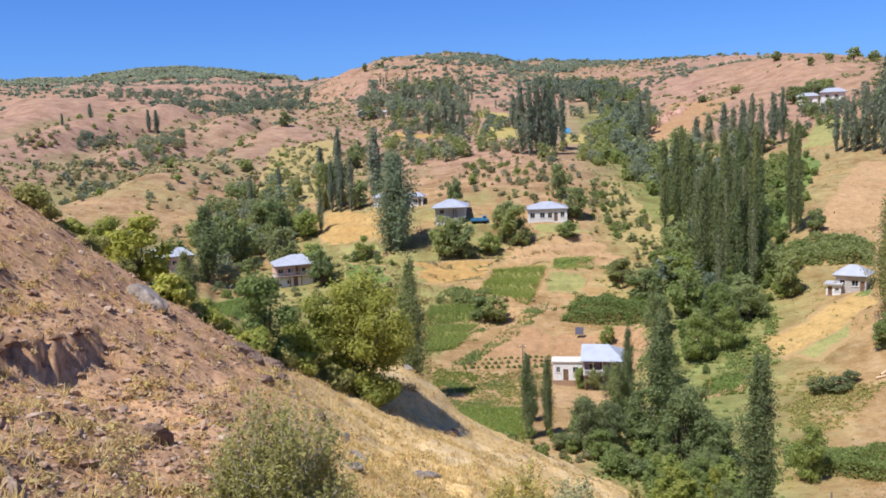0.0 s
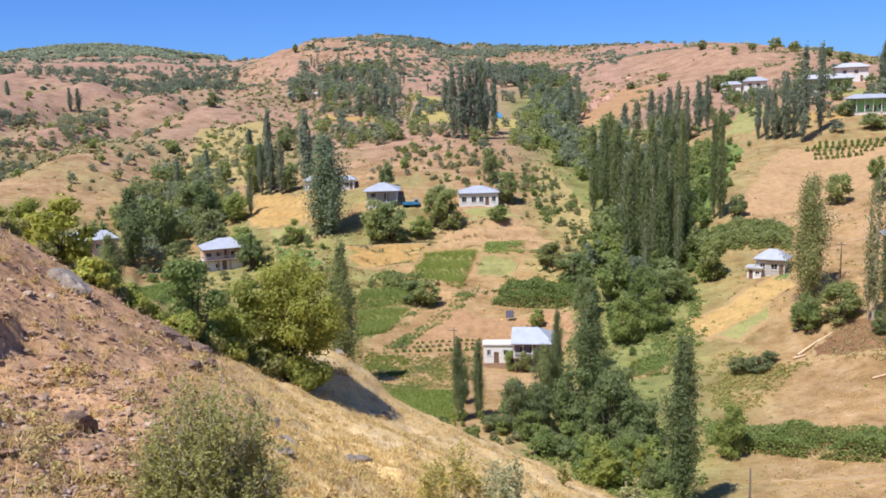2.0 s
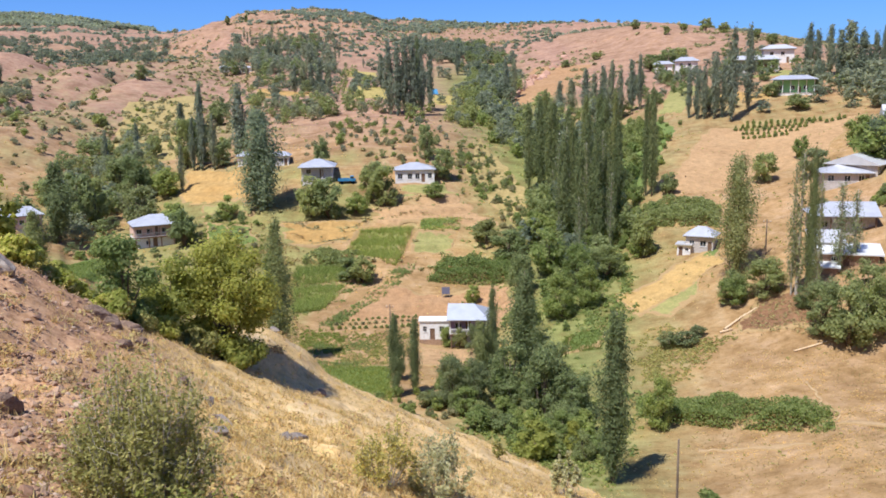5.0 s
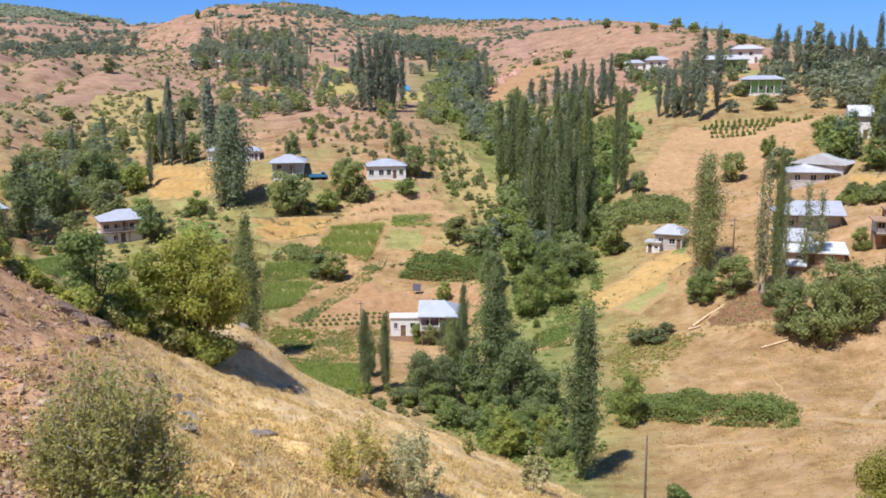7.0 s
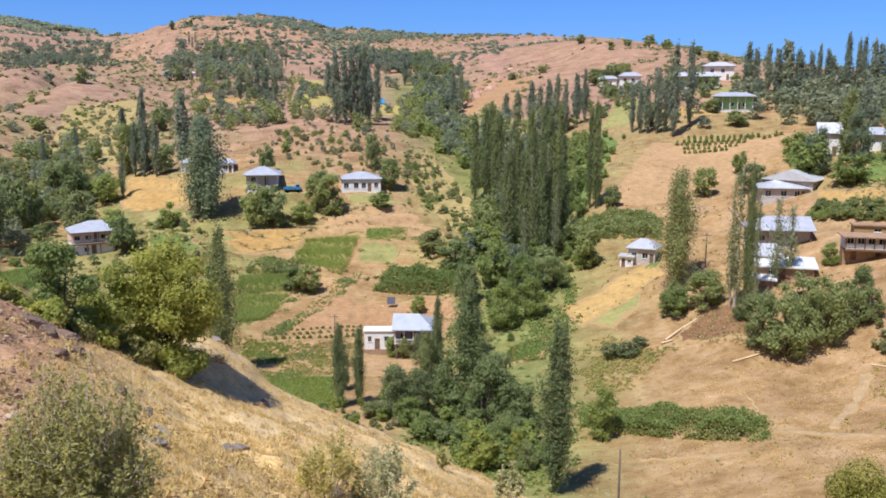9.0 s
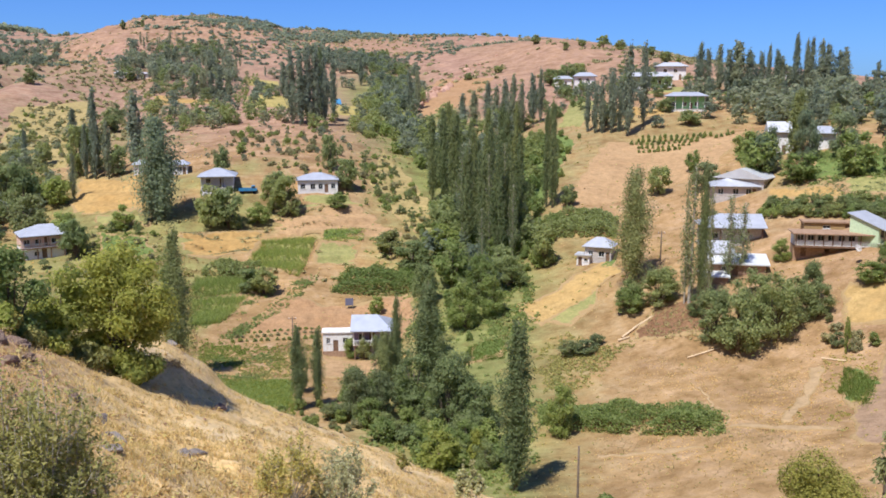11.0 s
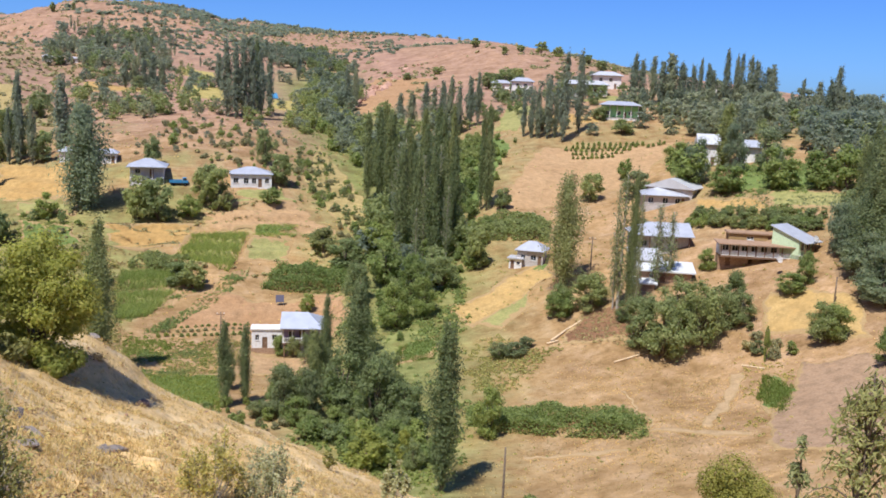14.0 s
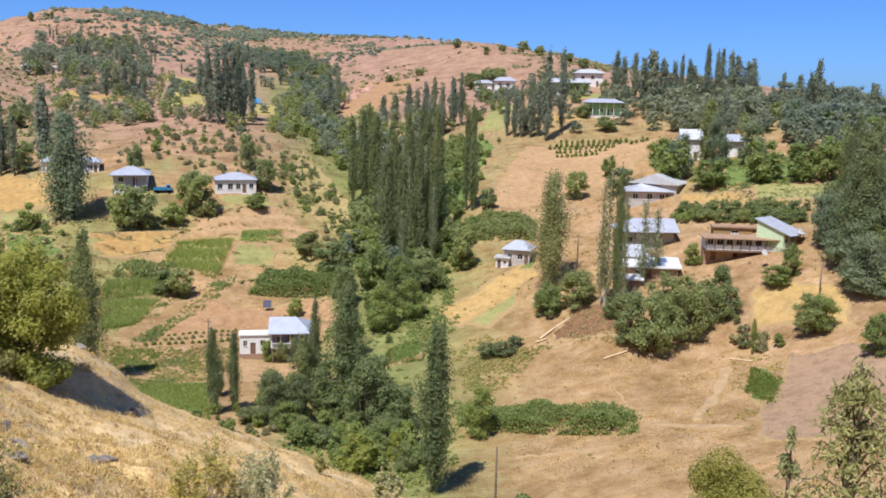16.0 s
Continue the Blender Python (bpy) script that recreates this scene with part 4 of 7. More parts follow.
field("grass_terrace", ((85.3, 168.7), (100.2, 158.5), (107.1, 171.2), (93.0, 182.3)), M_LUSH, "green grass terrace in the village")
field("hay_terrace", ((75.9, 168.7), (86.1, 155.9), (87.9, 161.8), (80.0, 174.3)), M_HAY, "golden stubble terrace by the barn")
field("grass_terrace", ((86.7, 156.0), (98.2, 145.7), (104.8, 156.2), (88.9, 163.7)), M_GRASS, "dull green terrace in the village")
field("red_bank", ((39.8, 128.8), (50.6, 121.9), (52.6, 131.9), (45.2, 137.2)), M_REDSOIL, "reddish freshly dug earth bank")
field("threshing_ground", ((66.8, 117.5), (76.2, 104.8), (80.6, 117.4), (72.6, 129.0)), M_WHEAT, "golden stubble on the village slope")
field("rocky_slope", ((15.1, 336.2), (39.1, 351.4), (58.2, 427.7), (30.6, 457.3)), M_BARE, "reddish bare rocky slope of the spur")
field("footpath", ((34.7, 102.2), (52.9, 91.5), (53.3, 92.3), (35.1, 103.4)), M_PATH, "pale trodden footpath across the dry field")
field("footpath", ((41.4, 97.5), (41.8, 97.2), (44.5, 112.8), (44.0, 112.9)), M_PATH, "pale trodden footpath down the dry field")
field("footpath", ((47.8, 97.2), (49.0, 96.6), (59.7, 109.9), (58.7, 111.0)), M_PATH, "pale trodden track across the dry field")
field("footpath", ((24.8, 97.1), (37.8, 92.7), (38.1, 93.5), (25.0, 98.0)), M_PATH, "pale trodden footpath in the lower field")
field("yellow_slope", ((-108.5, 251.2), (-86.0, 254.4), (-113.1, 378.8), (-135.9, 348.2)), M_DRYGREEN, "yellowish dry grass slope with bushes")
field("green_slope", ((33.2, 198.1), (37.9, 191.6), (55.3, 237.5), (45.5, 267.0)), M_LUSH, "lush green slope above the gully")
field("gully_bank", ((-2.2, 228.8), (10.4, 194.5), (13.8, 221.1), (1.8, 272.2)), M_DRYGREEN, "yellow-green weedy bank of the gully")
field("house_terrace", ((-18.1, 206.3), (-2.1, 212.3), (-6.4, 217.7), (-17.3, 213.4)), M_GRASS, "green terrace below white house")
field("terrace_stubble", ((-41.3, 188.1), (-26.9, 190.4), (-24.0, 199.0), (-44.2, 196.8)), M_HAY, "pale stubble terrace with ridges")
field("terrace_stubble", ((-23.8, 196.7), (7.0, 198.6), (-3.5, 211.8), (-23.2, 203.6)), M_PALE, "pale stubble terrace on the spur")
field("yard", ((-9.1, 137.7), (1.1, 137.2), (2.4, 147.3), (-9.9, 151.1)), M_PALE, "bare earth yard before house")


build_ground()


# ---------------- trees ----------------
grow_all("poplar", [
    (-30.9, 134.5, 22.9, 3.7), (14.9, 89.8, 19.7, 3.2), (2.7, 128.0, 15.1, 1.7), (-11.4, 121.5, 12.5, 2.0), (-8.7, 122.7, 12.0, 1.7), (7.7, 131.8, 15.8, 4.3),
    (1.0, 126.0, 10.6, 2.6), (38.2, 187.8, 23.3, 2.5), (37.1, 188.9, 21.7, 1.7), (-89.8, 185.4, 18.0, 6.2), (-19.3, 322.8, 25.5, 3.3),
    (51.2, 132.6, 22.5, 1.7), (-75.5, 146.7, 12.1, 4.3), (90.5, 184.0, 14.9, 4.5), (86.6, 122.5, 21.0, 5.1),
], "valley poplars")
grow_all("loose", [
    (44.4, 147.5, 20.8, 5.4),
], "loose poplars")
grow_all("dense", [
    (-49.3, 203.4, 23.3, 8.1),
], "broad poplars")
grow_all("poplar", [
    (14.2, 221.0, 21.4, 3.2), (16.8, 217.8, 23.5, 3.4), (19.1, 211.9, 23.6, 3.0), (19.0, 183.2, 22.3, 2.9), (21.2, 189.5, 23.2, 2.5), (21.8, 177.0, 21.3, 3.0),
    (25.0, 190.7, 23.2, 2.5), (24.5, 172.9, 22.4, 3.0), (29.6, 196.8, 23.2, 3.1), (31.2, 194.4, 24.5, 2.8), (21.7, 233.3, 18.9, 3.3), (24.5, 224.4, 17.8, 2.9),
    (31.7, 219.4, 19.7, 3.2), (29.5, 229.8, 18.2, 3.0), (21.2, 254.7, 18.5, 3.3), (29.7, 180.0, 21.4, 2.4), (26.9, 175.1, 19.3, 2.3), (24.0, 207.0, 17.2, 2.7),
], "gully poplars")
grow_all("thin", [
    (20.1, 188.8, 22.5, 2.0), (22.8, 176.0, 21.1, 1.9), (26.7, 181.5, 20.5, 1.9), (19.5, 197.0, 19.7, 2.1), (20.3, 166.8, 14.3, 1.8), (26.8, 169.7, 15.5, 1.8),
], "pale-stemmed poplars")
grow_all("farpoplar", [
    (38.4, 301.3, 15.4, 2.7), (39.9, 291.4, 14.5, 2.6), (41.3, 281.5, 17.2, 2.6), (42.5, 271.7, 18.6, 2.5), (45.0, 271.2, 15.6, 2.1), (34.4, 308.2, 12.5, 2.8),
    (30.5, 308.0, 12.5, 2.8), (49.7, 278.6, 16.4, 2.5), (52.2, 278.1, 17.2, 1.8), (16.8, 350.3, 16.3, 2.3), (13.6, 352.8, 15.3, 2.3), (-7.2, 478.5, 15.3, 2.5),
], "upper gully poplars")
grow_all("farpoplar", [
    (58.8, 242.9, 12.9, 1.6), (60.3, 239.8, 12.3, 1.6), (61.8, 238.6, 14.1, 1.9), (64.2, 237.1, 16.1, 2.2), (67.6, 233.3, 24.4, 2.8), (73.9, 240.5, 22.7, 2.4),
    (66.5, 237.3, 14.0, 1.6), (-73.5, 238.4, 24.3, 2.6), (-65.2, 246.3, 20.1, 3.9), (-95.7, 289.3, 12.1, 2.7), (-74.6, 223.3, 12.2, 1.5), (-100.5, 262.1, 11.1, 1.4),
    (-107.3, 255.3, 10.5, 1.6), (-76.5, 239.6, 15.2, 1.6), (-70.0, 236.9, 15.8, 1.9), (-286.2, 460.1, 10.4, 2.4), (-239.8, 439.5, 12.5, 2.3), (-236.0, 441.0, 12.5, 2.6),
    (-259.1, 391.9, 6.3, 1.5),
], "spur poplars")
grow_all("farpoplar", [
    (-39.8, 396.0, 15.9, 3.1), (-28.4, 310.1, 25.5, 3.6), (-25.2, 306.2, 25.0, 3.2), (-22.7, 307.2, 26.6, 3.2), (-20.1, 308.6, 25.2, 3.2), (-17.3, 310.7, 23.7, 2.8),
    (-14.8, 323.0, 21.4, 2.5), (-81.8, 457.5, 14.0, 4.2), (-117.8, 523.1, 12.8, 4.1), (-113.3, 525.3, 10.6, 3.5), (-72.4, 383.1, 13.0, 3.0), (-69.0, 384.5, 12.3, 3.0),
    (-65.6, 385.7, 13.8, 3.0), (-62.1, 386.8, 11.9, 3.0), (-75.7, 381.6, 11.8, 3.0),
], "hill poplars")
grow_all("farpoplar", [
    (104.4, 281.2, 14.3, 2.9), (106.7, 280.4, 12.6, 2.3), (106.4, 269.8, 15.1, 2.6), (109.4, 263.2, 17.4, 4.4), (107.0, 264.2, 14.9, 2.9), (112.6, 261.8, 14.7, 2.9),
    (115.6, 260.5, 14.0, 2.2), (119.7, 264.2, 15.0, 1.7), (121.8, 263.2, 13.6, 2.6), (123.1, 262.6, 11.6, 2.2), (126.6, 260.9, 18.4, 2.1), (129.2, 259.6, 16.7, 1.7),
    (130.5, 259.0, 17.3, 1.9), (130.6, 253.3, 17.1, 2.9), (132.3, 252.4, 16.2, 2.9), (132.5, 246.7, 14.8, 2.9), (133.8, 245.9, 15.5, 2.5),
], "skyline poplars")
grow_all("farpoplar", [
    (136.2, 233.1, 12.4, 1.7), (139.9, 230.9, 11.9, 2.4), (142.3, 229.5, 12.7, 2.4), (143.9, 228.4, 16.6, 2.6), (145.0, 227.8, 11.0, 2.4), (146.8, 226.6, 10.7, 2.1),
    (148.2, 219.7, 10.0, 2.0), (149.6, 218.7, 8.8, 2.4), (152.9, 216.5, 11.7, 3.4), (151.2, 217.6, 8.2, 2.4), (136.0, 239.0, 6.2, 2.5), (134.0, 240.2, 6.4, 2.5),
    (138.2, 232.0, 6.0, 2.4), (146.6, 220.8, 7.2, 2.4),
], "eastern poplars")
grow_all("thin", [
    (49.6, 133.3, 22.4, 2.4), (52.0, 131.7, 19.6, 1.3), (57.8, 138.5, 14.8, 2.4), (60.6, 139.6, 12.6, 2.2), (48.9, 133.9, 20.3, 1.3), (-71.6, 239.7, 12.9, 1.3),
], "bare poplars")
grow_all("dark", [
    (-38.9, 226.5, 8.1, 4.4), (-12.0, 234.1, 9.2, 4.5), (-7.2, 220.8, 8.1, 6.6), (-24.9, 221.2, 3.8, 5.2), (-88.6, 305.6, 8.6, 6.1), (-94.8, 260.0, 7.4, 5.3),
    (-92.3, 226.7, 9.7, 7.9), (-86.1, 221.6, 13.5, 8.0), (-81.7, 225.9, 5.8, 6.2), (-75.9, 243.7, 13.9, 6.6), (-79.6, 242.9, 13.9, 5.9), (-68.1, 238.1, 8.3, 5.8),
    (-63.6, 188.8, 9.0, 7.1), (-91.7, 199.5, 14.2, 8.6), (-90.0, 204.7, 11.9, 7.3), (-105.6, 216.0, 7.0, 9.3), (-171.4, 439.8, 4.1, 6.1), (-129.3, 305.6, 4.8, 6.0),
    (-143.3, 385.4, 6.7, 6.3), (62.0, 188.6, 7.0, 5.9), (41.3, 185.3, 5.4, 4.2), (-65.1, 247.8, 6.6, 5.0),
], "round trees")
grow_all("dark", [
    (-20.7, 205.0, 9.8, 8.0), (-24.2, 207.3, 8.7, 5.8), (-37.2, 200.5, 10.6, 8.0), (-33.3, 200.3, 9.8, 7.8), (52.2, 120.0, 9.6, 9.2), (49.8, 123.0, 8.4, 6.6),
    (57.3, 120.7, 10.6, 7.6), (57.4, 126.8, 8.1, 7.4), (46.0, 137.1, 6.4, 7.6), (41.7, 139.2, 5.6, 4.8), (5.1, 121.9, 8.7, 7.5), (9.2, 111.6, 10.7, 7.0),
    (12.9, 111.3, 7.3, 7.0), (11.2, 117.5, 9.2, 6.5), (9.0, 163.8, 8.8, 6.5), (7.6, 183.0, 6.1, 8.4), (32.1, 164.0, 8.1, 6.0), (1.7, 192.5, 4.4, 5.0),
    (24.4, 159.0, 6.4, 7.4), (-22.8, 175.8, 5.9, 5.8), (-25.8, 176.7, 4.7, 5.9),
], "dark valley trees")
grow_all("green", [
    (23.1, 105.5, 6.8, 4.8), (8.6, 139.7, 8.8, 6.6), (-0.7, 120.0, 5.5, 5.8), (-3.6, 121.9, 6.6, 5.0), (-4.8, 150.5, 3.6, 3.6), (-0.2, 167.6, 3.7, 3.8),
    (15.0, 148.2, 8.0, 6.9), (18.8, 155.4, 9.4, 7.2), (14.8, 169.2, 9.0, 7.8), (20.1, 150.0, 7.1, 6.0), (14.3, 184.3, 7.3, 7.2), 
    (-27.0, 202.1, 5.3, 5.8), (-57.1, 201.0, 5.9, 5.2), (-68.5, 196.2, 7.1, 8.1), (-77.9, 221.0, 7.1, 7.6), (-8.9, 208.2, 4.1, 5.4),
    (73.2, 186.5, 3.0, 5.2), (41.4, 138.3, 5.1, 5.7), (-40.7, 173.3, 5.7, 4.7),
], "leafy trees")
grow_all("shade", [
    (82.1, 113.4, 5.3, 9.2), (84.3, 121.7, 7.5, 8.7), (87.7, 121.7, 9.4, 8.8), (85.7, 130.3, 9.9, 5.7), (88.7, 130.7, 10.0, 6.2), (94.3, 129.3, 12.2, 7.3),
    (90.4, 178.4, 12.6, 5.7), (83.0, 182.0, 10.8, 7.0), (96.2, 175.3, 9.1, 7.7),
], "shady eastern trees")
grow_all("poplar", [
    (90.8, 131.7, 20.8, 2.7), (93.3, 130.0, 19.9, 3.1), (91.5, 134.9, 16.8, 2.3),
], "eastern edge poplars")
grow_all("green", [
    (72.4, 109.2, 5.6, 5.7), (73.3, 98.2, 5.8, 4.9), (67.8, 140.7, 3.9, 3.7), (74.4, 124.4, 3.6, 5.7), (77.3, 125.6, 5.4, 3.9), (93.1, 165.0, 8.5, 8.6),
    (99.2, 160.9, 7.8, 7.3), (104.0, 158.8, 8.8, 7.3), (81.5, 182.3, 9.2, 10.3), (84.9, 170.3, 5.8, 8.6), (85.4, 198.0, 6.6, 6.9), (131.7, 247.1, 4.1, 9.0),
    (136.4, 233.0, 3.9, 8.7), (107.3, 258.6, 3.1, 10.8), (134.0, 187.0, 6.0, 8.9), (131.0, 189.0, 4.2, 7.4), (73.3, 199.0, 5.3, 4.1),
], "eastern trees")
grow_all("dark", [
    (62.1, 123.0, 7.4, 6.4), (65.5, 122.7, 5.6, 5.0), (66.0, 126.3, 6.8, 4.0), (71.5, 109.9, 6.0, 6.1), (49.4, 129.4, 3.6, 3.7),
], "dark bushes by the stubble field")
grow_all("olive", [
    (0.1, 143.1, 5.6, 4.0), (-2.4, 148.6, 3.9, 3.4), (2.3, 136.9, 7.1, 2.8), (-3.1, 117.6, 7.8, 5.7), (0.4, 116.7, 7.7, 4.8), (29.6, 130.6, 2.6, 3.6), (32.0, 130.0, 2.2, 4.2), (34.3, 131.6, 1.9, 3.0),
], "loose olive trees")
grow_all("green", [
    (67.0, 110.3, 2.1, 1.9), (63.7, 111.3, 5.4, 1.2),
], "small trees at the field edge")
grow_all("bright", [
    (7.1, 99.7, 4.8, 5.9), (11.8, 100.3, 4.1, 2.5), (-87.6, 151.5, 14.2, 13.7), (-94.4, 153.2, 10.6, 8.2),
], "sunlit trees")
grow_all("olive", [
    (-78.7, 203.7, 9.8, 8.5), (-11.6, 129.5, 5.9, 2.6), (2.9, 189.9, 5.6, 6.8), (64.5, 244.3, 6.9, 6.5), (71.2, 185.4, 6.2, 7.7), (63.6, 160.6, 4.2, 4.5),
    (-105.6, 216.0, 5.6, 6.2),
], "olive trees")
grow_all("dark", [
    (93.0, 513.5, 5.9, 6.0), (100.2, 466.2, 4.3, 4.3), (114.4, 488.6, 4.4, 5.2), (128.5, 498.1, 7.6, 7.9), (138.9, 499.4, 6.1, 6.7), (145.9, 464.6, 5.1, 5.6),
    (135.4, 410.2, 6.0, 6.1), (141.7, 409.7, 3.0, 2.8), (-187.8, 695.2, 7.6, 4.6), (-174.8, 701.1, 6.3, 3.7), (61.6, 442.5, 4.1, 5.7), (44.8, 428.2, 4.0, 4.4),
    (82.1, 376.4, 8.1, 9.9), (75.0, 376.4, 7.0, 8.4), (83.7, 251.4, 4.7, 5.1), (86.1, 237.5, 4.5, 6.5), (88.3, 383.3, 7.1, 7.6),
], "ridge trees")
woodland([(-132, 467), (-157, 594), (-129, 620), (-92, 629), (-70, 501), (-99, 473)], 55, ['dark', 'farpoplar'], 5, 9, 101, 2.8, "hill forest")
woodland([(-62, 440), (-63, 544), (-25, 635), (2, 543), (-7, 454), (-32, 351)], 40, ['dark', 'dark', 'farpoplar'], 4, 8, 102, 3, "hill forest two")
woodland([(-79, 325), (-74, 372), (-49, 348), (-17, 316), (-12, 287), (-43, 301), (-67, 299)], 36, ['dark', 'green'], 3, 6, 103, 3, "terrace trees")
woodland([(-3, 384), (20, 414), (24, 330), (50, 286), (42, 246), (13, 221), (12, 281)], 75, ['dark', 'green', 'dark', 'poplar'], 4.5, 9, 104, 2.6, "upper gully trees")
woodland([(13, 221), (35, 198), (31, 172), (24, 157), (16, 152), (13, 174)], 42, ['dark', 'green', 'green'], 3.5, 7, 105, 2.6, "middle gully trees")
woodland([(-4, 256), (11, 221), (14, 188), (9, 188), (2, 216), (-7, 235)], 40, ['bush', 'green', 'drybush'], 1.2, 3, 106, 1.6, "gully bank bushes")
grove([(44, 267), (56, 239), (39, 192), (32, 177), (35, 213)], 60, ['bush', 'green'], 1.2, 2.6, 107, 1.5, "green slope")
woodland([(-91, 183), (-113, 242), (-100, 262), (-78, 224), (-83, 193)], 34, ['dark', 'green', 'olive'], 3.5, 7, 108, 3, "west slope trees")
woodland([(54, 311), (88, 354), (100, 260), (100, 225), (77, 235), (50, 264)], 40, ['dark', 'green'], 2.5, 5, 109, 3, "spur houses trees")
woodland([(102, 238), (181, 262), (115, 160), (110, 174), (94, 211)], 45, ['dark', 'green'], 3.5, 7, 110, 3, "village trees")
grove([(88, 137), (109, 150), (103, 130), (85, 106), (81, 117)], 26, ['shade', 'shade', 'dark'], 4, 8, 111, 3, "east wood")
grove([(13, 221), (33, 201), (30, 170), (24, 155), (14, 139), (12, 161)], 60, ['bush', 'green', 'bush'], 1.4, 3.4, 112, 1.6, "gully undergrowth")
grove([(30, 184), (37, 178), (34, 163), (28, 162)], 22, ['bush', 'green'], 1.5, 3.2, 113, 1.6, "gully side bushes")
woodland([(150, 245), (192, 263), (122, 156), (106, 158)], 36, ['dark', 'farpoplar', 'dark'], 5, 9, 114, 3, "corner wood")
woodland([(-99, 290), (-105, 367), (-102, 445), (-70, 495), (-36, 399), (-45, 316), (-69, 299), (-83, 267)], 110, ['dark', 'green', 'dark', 'olive'], 2.5, 6, 115, 3, "spur upper wood")
woodland([(-17, 324), (-1, 419), (20, 414), (19, 263), (16, 220), (8, 260)], 90, ['dark', 'green', 'green', 'bush'], 2.5, 6, 116, 2.4, "gully west bank")
woodland([(-25, 635), (6, 596), (25, 521), (18, 422), (-4, 479)], 60, ['dark', 'green'], 4, 8, 117, 3.5, "saddle wood")
woodland([(-112, 219), (-123, 273), (-108, 297), (-81, 238), (-86, 217), (-93, 203)], 46, ['dark', 'olive', 'green'], 3, 6.5, 118, 2.6, "west hollow")
woodland([(-114, 176), (-125, 220), (-110, 221), (-99, 194), (-99, 162)], 9, ['green', 'olive', 'dark'], 3, 6, 119, 2.4, "west farm trees")
woodland([(-35, 246), (3, 264), (11, 221), (5, 209), (-6, 215), (-26, 222)], 60, ['bush', 'drybush', 'green'], 1, 2.4, 120, 1.8, "spur bushes")
woodland([(98, 265), (129, 276), (148, 270), (114, 207), (96, 237)], 70, ['dark', 'dark', 'farpoplar'], 5, 9, 121, 2.6, "skyline wood")
woodland([(135, 253), (191, 277), (123, 173), (111, 179), (105, 193)], 60, ['dark', 'dark', 'farpoplar'], 5, 9, 122, 2.6, "village wood")
woodland([(56, 330), (89, 408), (110, 382), (110, 285), (101, 260), (75, 273), (54, 271)], 55, ['dark', 'green'], 3, 6, 123, 2.8, "spur village trees")
woodland([(-85, 180), (-73, 185), (-58, 183), (-56, 175), (-82, 173)], 14, ['olive', 'bush'], 1.5, 3.5, 124, 3, "terrace edge trees")
grove([(65, 124), (68, 121), (66, 108), (62, 111)], 6, ['drybush', 'olive'], 1, 2.6, 125, 2, "field end bushes")
woodland([(-73, 209), (-47, 199), (-43, 184), (-58, 183), (-69, 198)], 18, ['bush', 'green', 'drybush'], 1.2, 2.6, 126, 2.4, "hay edge bushes")
woodland([(44, 250), (51, 247), (38, 193), (31, 178), (32, 202)], 34, ['green', 'bush'], 2, 4.5, 127, 2, "gully poplar wood")
woodland([(-165, 233), (-177, 277), (-210, 387), (-216, 435), (-184, 366), (-153, 255), (-152, 220)], 70, ['dark', 'olive', 'drybush'], 1.6, 4, 128, 3, "ravine scrub")
woodland([(-364, 559), (-363, 749), (-338, 946), (-195, 590), (-239, 540), (-296, 500)], 130, ['dark'], 3.5, 7, 129, 5, "high western wood")
woodland([(-140, 232), (-141, 268), (-134, 307), (-98, 292), (-84, 249), (-112, 246)], 34, ['dark', 'olive', 'drybush'], 1.5, 4, 130, 4, "western field trees")
grove([(-16, 117), (-12, 122), (-2, 124), (-1, 113), (-11, 110)], 26, ['bush', 'olive', 'drybush', 'green'], 0.9, 2.4, 131, 1.3, "field foot bushes")
woodland([(-2, 233), (3, 268), (13, 221), (12, 195), (8, 197)], 50, ['bush', 'drybush', 'olive'], 0.8, 2.0, 132, 1.3, "gully bank weeds")
grove([(-5, 116), (0, 124), (7, 121), (16, 106), (14, 96), (6, 102)], 36, ['green', 'bush', 'dark'], 2.2, 4.5, 133, 1.8, "gully foot")
woodland([(-47, 227), (-41, 287), (-13, 312), (2, 237), (-7, 240), (-28, 240)], 45, ['drybush', 'bush', 'dark'], 1, 2.4, 134, 2, "spur scrub")
woodland([(-89, 228), (-102, 274), (-104, 325), (-73, 299), (-60, 241), (-80, 237)], 45, ['drybush', 'bush', 'green'], 1, 2.6, 135, 2, "west scrub")
woodland([(-182, 245), (-280, 419), (-231, 446), (-157, 403), (-126, 289), (-133, 265), (-150, 234)], 60, ['drybush', 'dark', 'bush'], 1.5, 4, 136, 3, "west bowl")

woodland([(-204, 360), (-238, 428), (-215, 426), (-191, 383), (-183, 336)], 45, ['dark', 'dark', 'drybush'], 2.5, 5.5, 140, 3, "hill wood")
woodland([(-293, 569), (-302, 797), (-183, 530), (-145, 388), (-203, 471)], 60, ['dark'], 4, 8, 141, 5, "hill wood")
woodland([(-220, 325), (-192, 318), (-158, 262), (-181, 275)], 45, ['drybush', 'dark'], 1.5, 3.5, 142, 2.5, "hill wood")
woodland([(-243, 379), (-242, 410), (-235, 397), (-231, 360)], 26, ['dark', 'drybush'], 2, 4.5, 143, 3, "hill wood")
woodland([(-253, 344), (-247, 366), (-234, 352), (-237, 329)], 16, ['dark', 'drybush'], 2, 4.5, 144, 4, "hill wood")
woodland([(-153, 529), (-136, 581), (-96, 604), (-68, 469), (-69, 405), (-121, 463)], 110, ['dark', 'dark', 'farpoplar', 'green'], 4.5, 9, 145, 3, "hill wood")
